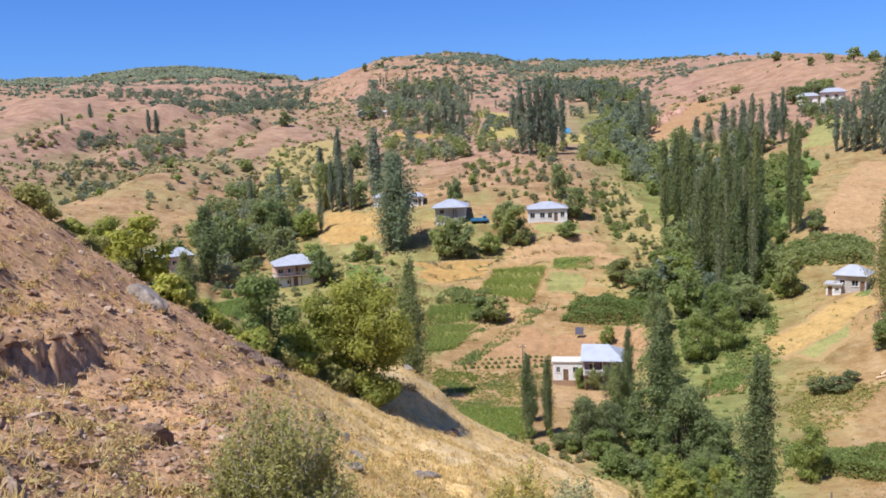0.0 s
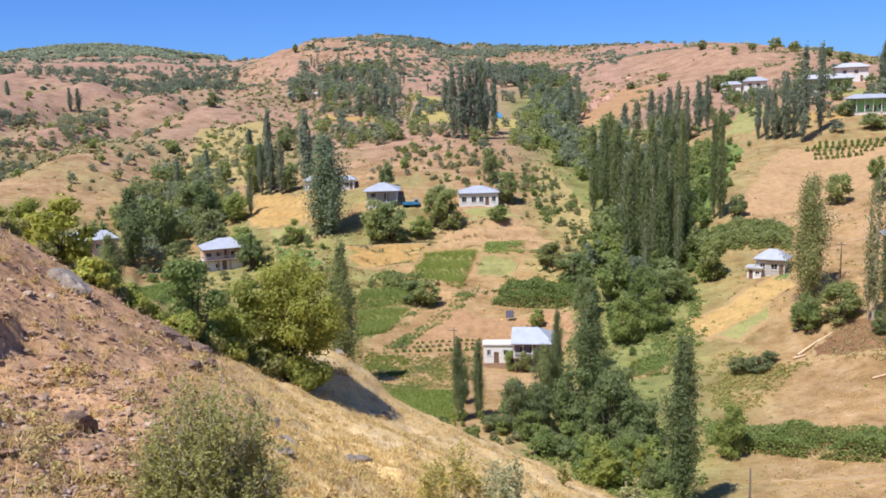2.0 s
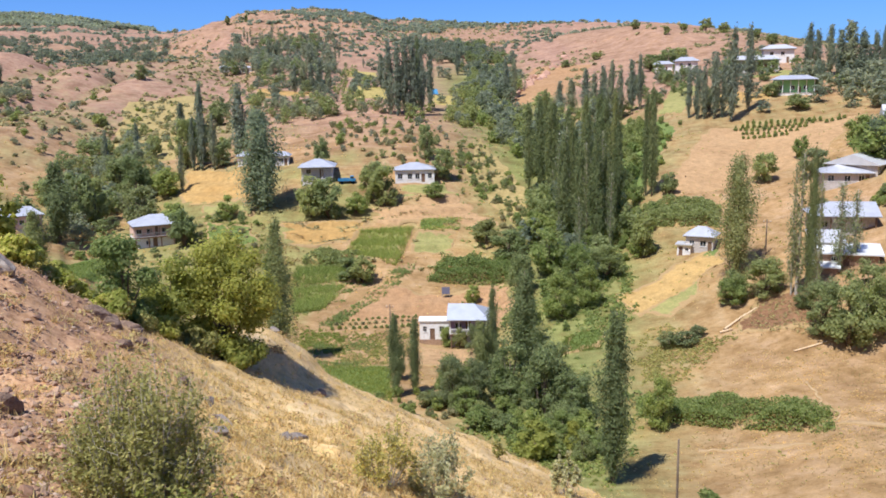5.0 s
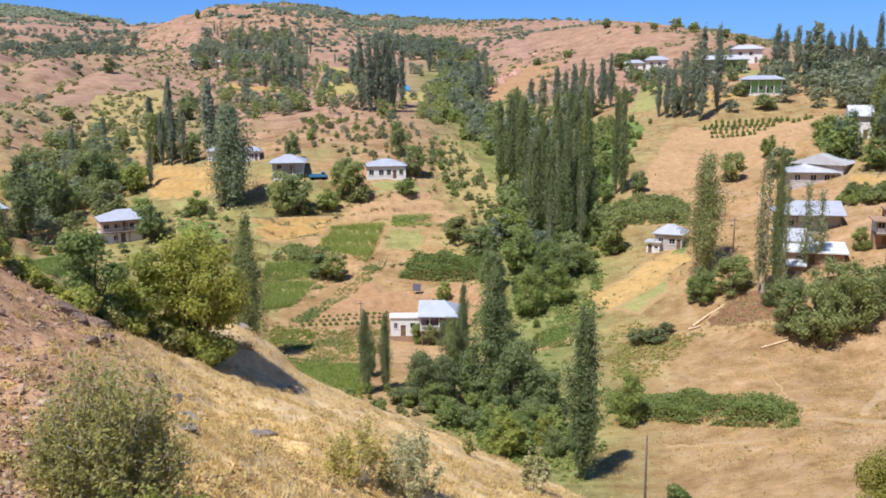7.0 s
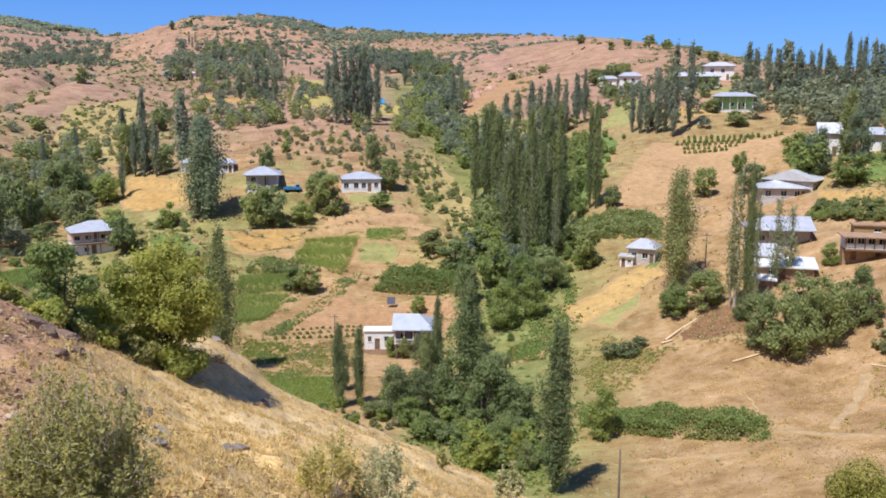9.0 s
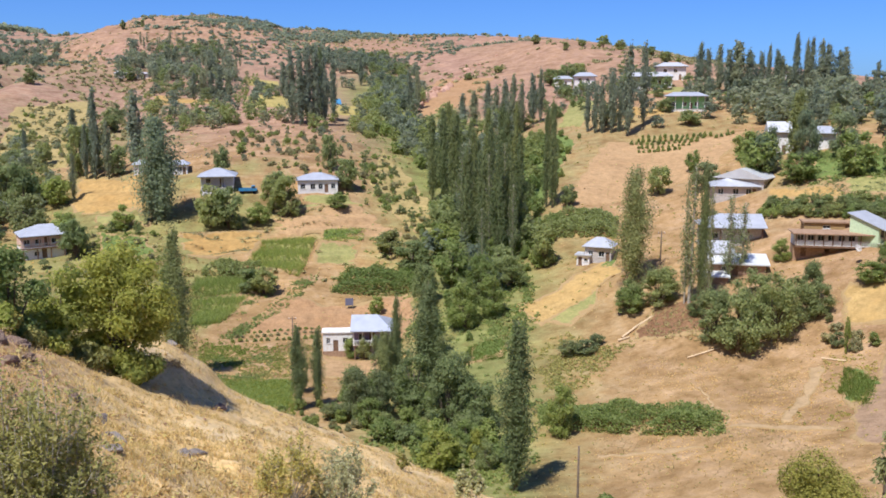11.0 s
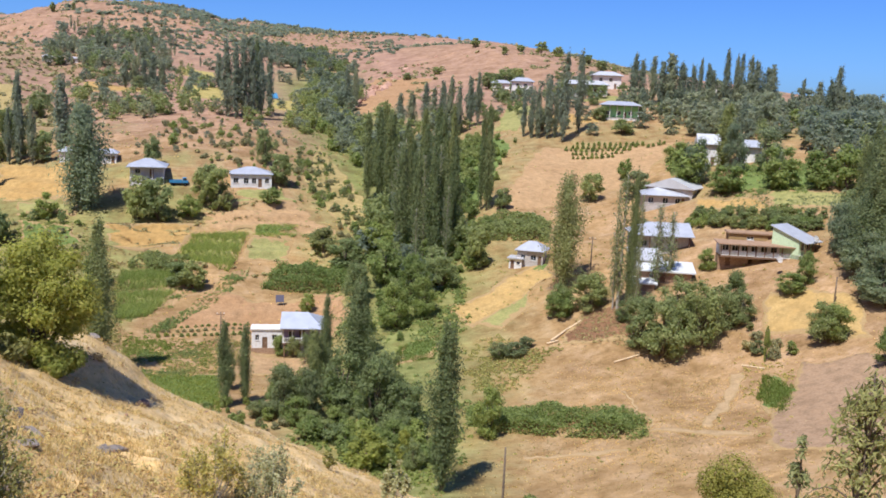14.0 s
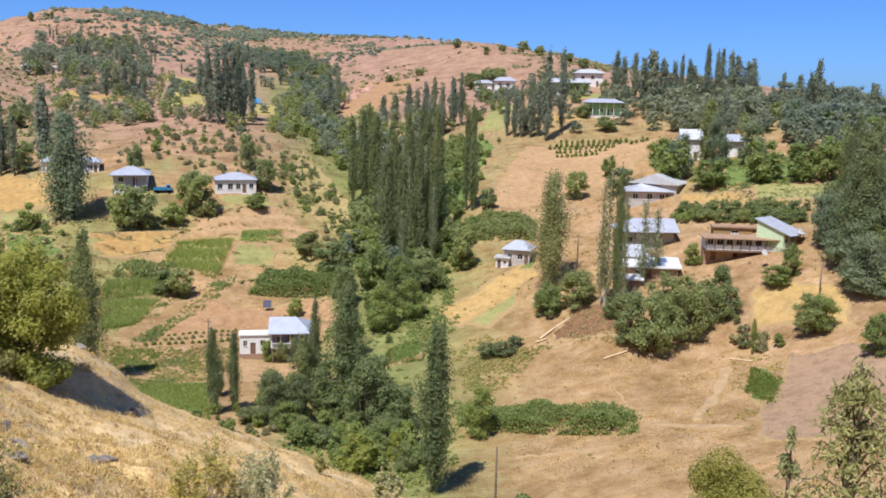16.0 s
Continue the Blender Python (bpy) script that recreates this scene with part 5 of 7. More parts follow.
woodland([(-45, 618), (8, 585), (13, 507), (-28, 533)], 60, ['dark'], 4, 8, 146, 4, "hill wood")
woodland([(-3, 504), (21, 474), (17, 339), (-2, 338)], 50, ['dark', 'green'], 3.5, 7, 147, 3, "hill wood")
woodland([(-138, 322), (-122, 366), (-94, 278), (-117, 281)], 40, ['drybush', 'bush', 'olive'], 1, 3, 148, 2.5, "hill wood")
woodland([(-48, 297), (-16, 282), (-11, 246), (-36, 240)], 24, ['dark', 'bush', 'drybush'], 1.2, 3.5, 149, 3, "hill wood")


# ---------------- scrub, crops, orchard rows ----------------
def hill_scrub(n, r0, r1, th0, th1, size, seed, thick, material, leaves=14):
    """Scattered scrub on the open hills, denser in the folds."""
    g = np.random.default_rng(seed)
    th, r = g.uniform(th0, th1, n * 6), np.exp(g.uniform(math.log(r0), math.log(r1), n * 6))
    x, y = r * np.sin(th), r * np.cos(th)
    m = fbm(x / 90, y / 90, 37) * 0.6 + fbm(x / 25, y / 25, 41) * 0.4
    m = m - 0.9 * ravines(x, y) - 0.05 * np.clip(spurs(x, y), -4, 4)
    keep = g.random(len(x)) < smooth01(m, thick - 0.06, thick + 0.16)
    p = np.stack([x, y], 1)[keep][:n]
    clumps("hill_scrub", "low dark scrub scattered over the dry hills", p, size, leaves, material, "scrub", 0.85, 0.8, seed)


hill_scrub(1700, 300, 620, -0.78, -0.22, 1.15, 1, 0.50, M_SCRUB, 18)
# the farther scrub below mostly uses the leaf colour with painted-in haze
hill_scrub(2300, 560, 1100, -0.78, 0.10, 1.7, 2, 0.47, M_FARHAZE, 14)
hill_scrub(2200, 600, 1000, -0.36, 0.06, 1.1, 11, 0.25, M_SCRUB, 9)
hill_scrub(2400, 900, 2300, -0.80, 0.12, 3.3, 3, 0.44, M_FARHAZE)
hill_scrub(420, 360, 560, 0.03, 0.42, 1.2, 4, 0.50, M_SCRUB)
hill_scrub(700, 620, 1100, -0.10, 0.30, 2.0, 5, 0.45, M_FARHAZE)
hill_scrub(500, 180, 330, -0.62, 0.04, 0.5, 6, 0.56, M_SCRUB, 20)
hill_scrub(350, 600, 860, -0.36, -0.02, 1.2, 8, 0.40, M_FARHAZE, 10)


hill_scrub(3600, 1750, 2390, -0.64, -0.34, 6.5, 9, 0.12, M_FARHAZE, 10)
hill_scrub(700, 700, 900, -0.30, 0.02, 2.2, 10, 0.40, M_FARHAZE, 12)


def valley_weeds(n, r0, r1, th0, th1, size, seed, material, label):
    g = np.random.default_rng(seed)
    th, r = g.uniform(th0, th1, n * 4), np.exp(g.uniform(math.log(r0), math.log(r1), n * 4))
    x, y = r * np.sin(th), r * np.cos(th)
    keep = (nearness(x, y) < 0.3) & (g.random(n * 4) < smooth01(fbm(x / 9, y / 9, seed), 0.38, 0.62))
    clumps("dry_weeds", label, np.stack([x, y], 1)[keep][:n], size, 9, material, "weeds", 0.7, 0.6, seed)


valley_weeds(2600, 82, 175, 0.02, 0.66, 0.15, 31, M_DRY, "brown dry weeds in the fields")
valley_weeds(260, 82, 175, 0.02, 0.66, 0.26, 32, M_SHRUB, "olive weeds in the dry fields")
valley_weeds(2200, 120, 330, -0.6, 0.06, 0.24, 33, M_SHRUB, "olive weeds on the terraces")
valley_weeds(2200, 120, 330, -0.6, 0.06, 0.22, 34, M_DRY, "brown dry weeds on the terraces")
valley_weeds(1200, 150, 330, 0.14, 0.66, 0.34, 35, M_SHRUB, "olive weeds round the village")
valley_weeds(1500, 95, 330, -0.02, 0.19, 0.55, 36, M_GREEN, "lush green weeds along the gully")


def crop_rows(name, label, corners, rows, per_row, tall, blades_each, material, seed, wide=0.12, lean=0.45):
    """Plants in straight rows between four corners."""
    c = [np.array(p, float) for p in corners]
    pts = []
    for i in range(rows):
        u = (i + 0.5) / rows
        a, b = c[0] * (1 - u) + c[3] * u, c[1] * (1 - u) + c[2] * u
        for j in range(per_row):
            pts.append(a + (b - a) * ((j + 0.5) / per_row))
    p = np.array(pts) + np.random.default_rng(seed).normal(0, 0.16, (len(pts), 2))
    return blades(name, label, p, tall, blades_each, material, seed, wide, lean)


crop_rows("corn_plants", "rows of leafy green corn", [(-36.4, 173.4), (-24.3, 176.4), (-27.1, 182.5), (-37.2, 180.7)], 13, 40, 1.1, 9, M_CORN, 11)
crop_rows("corn_plants", "rows of yellow-green corn", [(-34.5, 159.4), (-29.7, 162.7), (-26.0, 173.8), (-35.8, 171.1)], 17, 34, 1.1, 9, M_CORN, 12)
crop_rows("corn_plants", "rows of leafy green corn", [(-27.5, 187.0), (-16.1, 182.1), (-13.5, 196.2), (-24.9, 194.8)], 30, 42, 1.0, 7, M_CORN, 13)
crop_rows("clover_plants", "dense dark green clover", [(-17.8, 114.9), (-11.9, 118.3), (-13.5, 135.8), (-25.7, 132.7)], 34, 44, 0.45, 7, M_CLOVER, 14, 0.16, 0.9)
crop_rows("clover_plants", "dense dark green clover", [(-75.8, 148.1), (-70.7, 161.1), (-77.9, 180.7), (-80.5, 160.7)], 24, 44, 0.4, 6, M_CLOVER, 15, 0.18, 0.9)
crop_rows("bean_plants", "low bright green vegetable plants", [(-12.0, 195.1), (-3.6, 196.8), (-2.6, 201.3), (-11.6, 198.7)], 14, 30, 0.5, 6, M_CORN, 16, 0.16, 0.8)
crop_rows("grass_plants", "bright green grass in the gully", [(13.0, 134.5), (19.9, 133.8), (22.1, 143.1), (15.1, 139.8)], 26, 34, 0.4, 6, M_CLOVER, 17, 0.14, 0.6)
crop_rows("grass_plants", "green weeds in a bare field", [(57.8, 101.8), (57.8, 95.4), (62.6, 101.6), (61.8, 107.6)], 22, 24, 0.5, 8, M_CLOVER, 18, 0.14, 0.6)


def plant_row(kind, a, b, n, h, w, group, seed):
    g = random.Random(seed)
    for i in range(n):
        t = (i + 0.5) / n
        s = g.uniform(0.8, 1.2)
        grow(kind, a[0] + (b[0] - a[0]) * t + g.uniform(-.2, .2), a[1] + (b[1] - a[1]) * t + g.uniform(-.2, .2), h * s, w * s, group)


plant_row("bush", (65.9, 219.5), (77.3, 218.0), 9, 1.4, 1.1, "orchard rows", 1)
plant_row("bush", (65.5, 225.5), (83.3, 222.4), 13, 1.4, 1.1, "orchard rows", 2)
plant_row("bush", (70.1, 230.5), (88.6, 226.2), 13, 1.4, 1.1, "orchard rows", 3)
plant_row("bush", (66.5, 222.6), (80.5, 220.2), 11, 1.3, 1.0, "orchard rows", 8)
plant_row("bush", (68.3, 228.0), (86.0, 224.4), 13, 1.3, 1.0, "orchard rows", 9)
plant_row("bush", (87.2, 222.4), (93.4, 224.0), 4, 1.7, 1.3, "orchard rows", 4)
for _i, (_a, _b) in enumerate([((-26.6, 154.0), (-10.3, 159.0)), ((-26.2, 156.8), (-10.5, 161.6)), ((-25.7, 159.5), (-10.6, 163.8))]):
    plant_row("drybush" if _i == 1 else "bush", _a, _b, 13, 0.85, 0.9, "vineyard rows", 5 + _i)


def terrace_edge(a, b, seed):
    """Dead weeds along the edge of an old terrace."""
    g = np.random.default_rng(seed)
    t = g.random(260)
    t = t[value_noise(t * 9, t * 0, seed) > 0.3]
    p = np.array(a) + (np.array(b) - np.array(a)) * t[:, None] + g.normal(0, 0.16, (len(t), 2))
    p[:, 1] += 1.2 * np.sin(t * 5 + seed)
    clumps("weeds", "brown dead weeds along a terrace edge", p, 0.30, 10, M_WEED if seed % 2 else M_SCRUB, "weeds", 0.8, 0.5, seed)


terrace_edge((-42.6, 195.1), (-25.3, 198.0), 900)
terrace_edge((-42.3, 191.8), (-26.5, 193.9), 901)
terrace_edge((-41.9, 189.3), (-27.8, 191.7), 902)
terrace_edge((-43.1, 197.4), (-23.2, 199.8), 903)
terrace_edge((-23.5, 202.2), (-1.8, 210.9), 904)
terrace_edge((-21.9, 199.6), (4.8, 202.6), 905)
terrace_edge((-60.0, 187.6), (-46.9, 185.1), 906)

# hedges and drifts of weeds
hedge("long green hedge across the dry field", [(21.2, 109.0), (40.7, 96.1), (42.9, 102.2), (22.2, 114.9)], 2.2, 19000, 0.21, M_GREEN, 61)
hedge("green hedge of vines above the bare field", [(-9.6, 177.4), (8.5, 171.9), (8.4, 180.4), (-6.3, 185.7)], 2.2, 8000, 0.30, M_GREEN, 62)
grove([(72, 160), (88, 141), (92, 146), (76, 165)], 56, ["dark", "bush", "dark"], 1.4, 2.8, 163, 1.5, "orchard belt")
hedge("green hedge below the bare slope", [(33.5, 174.8), (47.1, 168.5), (50.1, 178.0), (35.5, 182.9)], 2.2, 8000, 0.36, M_DARK, 64)
hedge("leafy hedge beside the corn", [(-36.1, 181.9), (-26.1, 180.2), (-24.7, 187.2), (-36.1, 186.1)], 2.2, 5000, 0.32, M_DARK, 65)
weed_patch("olive weeds on the slope beside the poplar", [(-27.8, 128.0), (-13.6, 137.1), (-10.1, 155.5), (-28.7, 149.5)], 900, 0.3, 14, M_SHRUB, 66, 0.40)
weed_patch("green weeds on the slope beside the poplar", [(-27.8, 128.0), (-18.8, 134.6), (-18.7, 149.2), (-28.1, 146.5)], 500, 0.35, 14, M_GREEN, 67, 0.46)
weed_patch("low olive weeds at the field edge", [(22.6, 116.8), (28.2, 122.9), (38.9, 129.1), (28.5, 132.4)], 500, 0.3, 14, M_SHRUB, 68, 0.5)
weed_patch("tall green weeds on the village terraces", [(84.9, 167.8), (103.0, 155.3), (110.4, 171.3), (93.7, 183.7)], 900, 0.5, 14, M_GREEN, 69, 0.46)
weed_patch("yellowish weeds on the village terraces", [(81.6, 160.6), (98.2, 145.7), (105.0, 158.5), (88.4, 172.6)], 700, 0.35, 14, M_OLIVE, 70, 0.46)
weed_patch("green weeds between the corn and the hedge", [(-34.5, 156.2), (-21.5, 174.8), (-22.0, 179.0), (-39.0, 179.0)], 700, 0.32, 14, M_GREEN, 71, 0.46)
weed_patch("olive weeds round the green plot", [(50.5, 91.6), (54.9, 87.2), (65.8, 107.6), (60.6, 113.5)], 240, 0.26, 14, M_SHRUB, 72, 0.5)
weed_patch("green weeds on the gully floor", [(-0.7, 107.5), (13.7, 90.6), (20.5, 111.6), (9.1, 120.7)], 900, 0.4, 14, M_GREEN, 73, 0.4)
weed_patch("olive weeds on the terrace behind the poplar", [(-37.8, 140.6), (-30.8, 145.2), (-37.9, 186.0), (-46.9, 185.8)], 1300, 0.34, 14, M_SHRUB, 74, 0.44)
weed_patch("brown dry weeds on the terrace behind the poplar", [(-37.8, 140.6), (-30.8, 145.2), (-39.3, 194.3), (-49.8, 193.3)], 1300, 0.3, 14, M_WEED, 75, 0.42)
weed_patch("pale straw stalks strewn over the lower field", [(22.9, 94.7), (46.0, 78.1), (62.0, 109.6), (40.3, 123.4)], 2600, 0.11, 9, M_DRY, 76, 0.46)
weed_patch("brown clods and dead weeds in the lower field", [(22.9, 94.7), (46.0, 78.1), (62.0, 109.6), (40.3, 123.4)], 1600, 0.13, 9, M_WEED, 77, 0.5)
weed_patch("olive-green weeds beside the gully", [(23.5, 129.2), (28.0, 119.0), (36.1, 127.8), (29.8, 140.5)], 520, 0.36, 14, M_SHRUB, 80, 0.40)
weed_patch("reddish-brown dead weeds on the dug bank", [(40.6, 129.8), (49.9, 123.2), (51.9, 131.2), (45.3, 136.3)], 700, 0.32, 12, M_WEED, 81, 0.40)
weed_patch("short green grass tufts on the meadow", [(-58.9, 184.0), (-44.5, 184.4), (-47.7, 196.6), (-62.9, 201.6)], 900, 0.30, 12, M_CLOVER, 82, 0.42)
weed_patch("green weeds above the clover", [(-29.9, 140.8), (-16.1, 141.8), (-16.8, 153.0), (-30.8, 152.5)], 900, 0.30, 12, M_CLOVER, 83, 0.42)
weed_patch("green weeds on the bank between corn and bare field", [(-27.9, 157.1), (-26.0, 156.6), (-12.6, 180.4), (-15.9, 182.1)], 700, 0.35, 12, M_GREEN, 84, 0.30)
weed_patch("lush green weeds in the gully", [(12.5, 180.5), (20.9, 132.1), (28.4, 154.7), (27.8, 187.9)], 1200, 0.55, 12, M_GREEN, 85, 0.36)
weed_patch("pale stones and stalks on the grey soil", [(51.0, 86.6), (59.8, 75.1), (76.1, 100.0), (66.0, 107.4)], 260, 0.10, 8, M_DRY, 78, 0.4)


# ---------------- houses ----------------
def part(name, me, parent, label=""):
    o = new(name, me)
    o.parent = parent
    if label:
        o["label"] = label
    return o


def box_mesh(name, boxes, material, bevel=0.0):
    """Boxes (x0, y0, z0, x1, y1, z1) as one mesh."""
    v, f = [], []
    for x0, y0, z0, x1, y1, z1 in boxes:
        s = len(v)
        v += [(x0, y0, z0), (x1, y0, z0), (x1, y1, z0), (x0, y1, z0), (x0, y0, z1), (x1, y0, z1), (x1, y1, z1), (x0, y1, z1)]
        f += [tuple(s + i for i in q) for q in ((0, 3, 2, 1), (4, 5, 6, 7), (0, 1, 5, 4), (1, 2, 6, 5), (2, 3, 7, 6), (3, 0, 4, 7))]
    me = mesh_of(name, v, f, material)
    if bevel or len(boxes) > 1:
        bm = bmesh.new()
        bm.from_mesh(me)
        bmesh.ops.remove_doubles(bm, verts=bm.verts[:], dist=0.0005)
    if len(boxes) > 1 and not bevel:
        bm.to_mesh(me)
        bm.free()
    if bevel:
        bmesh.ops.bevel(bm, geom=bm.edges[:], offset=bevel, segments=1, affect="EDGES")
        bm.to_mesh(me)
        bm.free()
    return me


def pierced(length, z0, z1, holes, thick=0.3):
    """Boxes of a wall along x from 0 to length, with through holes (x0, z0, x1, z1)."""
    xs = sorted({0, length, *(h[0] for h in holes), *(h[2] for h in holes)})
    zs = sorted({z0, z1, *(h[1] for h in holes), *(h[3] for h in holes)})
    out = []
    for a, b in zip(xs, xs[1:]):
        for c, d in zip(zs, zs[1:]):
            mx, mz = (a + b) / 2, (c + d) / 2
            if not any(h[0] < mx < h[2] and h[1] < mz < h[3] for h in holes):
                out.append((a, 0, c, b, thick, d))
    return out


def roof_mesh(name, x0, x1, y0, y1, z, rise, left, right, material, thick=0.14, ribs=False):
    """Pitched roof with its ridge along x; left and right: how far the ends are hipped (0: gable). Standing seams run up both slopes."""
    ym = (y0 + y1) / 2
    v, f = [], []
    for dz in (0, thick):
        v += [(x0, y0, z + dz), (x1, y0, z + dz), (x1, y1, z + dz), (x0, y1, z + dz), (x0 + left, ym, z + rise + dz), (x1 - right, ym, z + rise + dz)]
    t = 6
    f += [(t + 0, t + 1, t + 5, t + 4), (t + 2, t + 3, t + 4, t + 5), (t + 1, t + 2, t + 5), (t + 3, t + 0, t + 4)]
    f += [(0, 4, 5, 1), (2, 5, 4, 3), (1, 5, 2), (3, 4, 0)]
    f += [(0, 1, t + 1, t), (1, 2, t + 2, t + 1), (2, 3, t + 3, t + 2), (3, 0, t, t + 3)]
    if ribs:
        n = max(3, int((x1 - x0) / 0.9))
        for i in range(1, n):
            x = x0 + (x1 - x0) * i / n
            k = 1.0
            if left and x < x0 + left:
                k = (x - x0) / left
            if right and x > x1 - right:
                k = (x1 - x) / right
            for ya in (y0, y1):
                s = len(v)
                yb, zb = ya + (ym - ya) * k, z + rise * k
                for xx, dz in ((x - 0.03, 0), (x + 0.03, 0), (x + 0.03, 0.05), (x - 0.03, 0.05)):
                    v += [(xx, ya, z + thick + dz - 0.005), (xx, yb, zb + thick + dz - 0.005)]
                f += [(s + 2, s + 3, s + 5, s + 4), (s + 0, s + 1, s + 7, s + 6), (s + 4, s + 5, s + 7, s + 6), (s, s + 2, s + 4, s + 6)]
    return mesh_of(name, v, f, material)


def gable_mesh(name, x, y0, y1, z, rise, material, thick=0.25):
    ym = (y0 + y1) / 2
    v = [(x, y0, z), (x, y1, z), (x, ym, z + rise), (x + thick, y0, z), (x + thick, y1, z), (x + thick, ym, z + rise)]
    return mesh_of(name, v, [(0, 2, 1), (3, 4, 5), (0, 1, 4, 3), (1, 2, 5, 4), (2, 0, 3, 5)], material)


def fit_window(house, x0, z0, x1, z1, y, material=None, panes=2):
    """A framed window in an opening of the front wall: frame, sill, panes set back in it."""
    e = part("window", box_mesh("frame", [(x0, y + 0.1, z0, x1, y + 0.18, z0 + 0.07), (x0, y + 0.1, z1 - 0.07, x1, y + 0.18, z1), (x0, y + 0.1, z0, x0 + 0.07, y + 0.18, z1), (x1 - 0.07, y + 0.1, z0, x1, y + 0.18, z1), ((x0 + x1) / 2 - 0.03, y + 0.1, z0, (x0 + x1) / 2 + 0.03, y + 0.18, z1)], material or M_WHITE), house)
    part("sill", box_mesh("sill", [(x0 - 0.08, y - 0.08, z0 - 0.08, x1 + 0.08, y + 0.1, z0)], M_WHITE), e)
    w = (x1 - x0 - 0.14) / panes
    for i in range(panes):
        part("pane", box_mesh("pane", [(x0 + 0.07 + i * w, y + 0.13, z0 + 0.07, x0 + 0.07 + (i + 1) * w - 0.02, y + 0.145, z1 - 0.07)], M_GLASS), e)


def fit_door(house, x0, x1, z0, h, y, material):
    e = part("door", box_mesh("door", [(x0, y + 0.12, z0, x1, y + 0.18, z0 + h)], material), house)
    part("handle", box_mesh("handle", [(x1 - 0.18, y + 0.05, z0 + 1.0, x1 - 0.08, y + 0.12, z0 + 1.06)], M_METAL), e)


def house(x, y, turn, w, d, eave, wall, roof, label, rise=1.4, hip=(2, 2), over=0.6, windows=(), doors=(), lower=None, split=2.4,
          veranda=0.0, posts=5, post_mat=None, rail=False, deck=0.0, rear=True, sink=2.5, name="house", zoff=0.0, chimney=False, group="village houses", ribs=False):
    """A house whose front looks along -y before it is turned. windows: (x0, z0, x1, z1) and doors: (x0, x1, z0, h) on the front."""
    h = new(name)
    az = math.atan2(x, y)
    h.location, h.rotation_euler = (x, y, zat(x, y) + zoff), (0, 0, -az + radians(turn))
    tagged(h, label, "house", group)
    x0, x1, y0, y1 = -w / 2, w / 2, 0.0, d
    holes = [tuple(q) for q in windows] + [(a, z, b, z + hh) for a, b, z, hh in doors]
    holes = [(a - x0, b, c - x0, e) for a, b, c, e in holes]

    def walls(nm, za, zb, mat):
        front = [(a + x0, b + y0, c, e + x0, g + y0, k) for a, b, c, e, g, k in pierced(w, za, zb, [(p, max(q, za), r, min(s, zb)) for p, q, r, s in holes if q < zb and s > za])]
        rest = [(x0, y0 + 0.3, za, x0 + 0.3, y1 - 0.3, zb), (x1 - 0.3, y0 + 0.3, za, x1, y1 - 0.3, zb), (x0, y1 - 0.3, za, x1, y1, zb)]
        part(nm, box_mesh(nm, front + rest, mat), h)
    if lower:
        walls("lower_wall", -0.0, split, lower)
        walls("wall", split, eave, wall)
    else:
        walls("wall", 0.0, eave, wall)
    part("foundation", box_mesh("foundation", [(x0 - 0.1, y0 - 0.1, -sink, x1 + 0.1, y1 + 0.1, 0.0)], M_GREYWALL), h)
    part("room_floor", box_mesh("room_floor", [(x0 + 0.3, y0 + 0.3, 0, x1 - 0.3, y1 - 0.3, 0.06)] + ([(x0 + 0.3, y0 + 0.3, split - 0.1, x1 - 0.3, y1 - 0.3, split + 0.05)] if lower else []), M_MUD), h)
    for q in windows:
        fit_window(h, *q, y0)
    for q in doors:
        fit_door(h, q[0], q[1], q[2], q[3], y0, M_WOOD)
    yr = y0 - veranda
    part("roof", roof_mesh("roof", x0 - over, x1 + over, yr - over, y1 + over, eave, rise, hip[0], hip[1], roof, 0.14, ribs), h)
    part("soffit", box_mesh("soffit", [(x0 - over * 0.8, yr - over * 0.8, eave - 0.08, x1 + over * 0.8, y1 + over * 0.8, eave - 0.005)], M_WOOD), h)
    ym, span = (yr + y1) / 2, (y1 + over) - (yr - over)
    for k, side in ((0, x0), (1, x1 - 0.25)):
        if hip[k] == 0:
            part("gable", gable_mesh("gable", side, yr, y1, eave, rise * (y1 - yr) / span, wall), h)
    if veranda:
        part("deck", box_mesh("deck", [(x0, yr, deck - 0.22, x1, y0 - 0.1, deck)], M_WOOD if deck > 0.5 else M_GREYWALL), h)
        if deck > 0.5:
            part("undercroft", box_mesh("undercroft", [(x0 + 0.2 + i * (w - 0.6) / 3, yr + 0.1, -sink, x0 + 0.42 + i * (w - 0.6) / 3, yr + 0.32, deck - 0.22) for i in range(4)], M_WOOD), h)
        else:
            part("plinth", box_mesh("plinth", [(x0, yr + 0.05, -sink, x1, y0 - 0.12, deck - 0.22)], M_WHITE), h)
        for i in range(posts):
            px = x0 + 0.12 + i * (w - 0.24) / (posts - 1)
            part("post", box_mesh("post", [(px - 0.09, yr + 0.05, deck, px + 0.09, yr + 0.23, eave - 0.08)], post_mat or M_WOOD), h)
        if rail:
            part("railing", box_mesh("railing", [(x0, yr + 0.06, deck + 0.85, x1, yr + 0.13, deck + 0.95), (x0, yr + 0.06, deck + 0.08, x1, yr + 0.12, deck + 0.16)] + [(x0 + i * w / 24, yr + 0.07, deck + 0.1, x0 + i * w / 24 + 0.06, yr + 0.11, deck + 0.9) for i in range(24)], M_WHITE), h)
    if chimney:
        part("chimney", box_mesh("chimney", [(w * 0.1, ym + 0.2, eave + 0.3, w * 0.1 + 0.5, ym + 0.7, eave + rise + 0.8)], M_GREYWALL, 0.03), h)
    return h


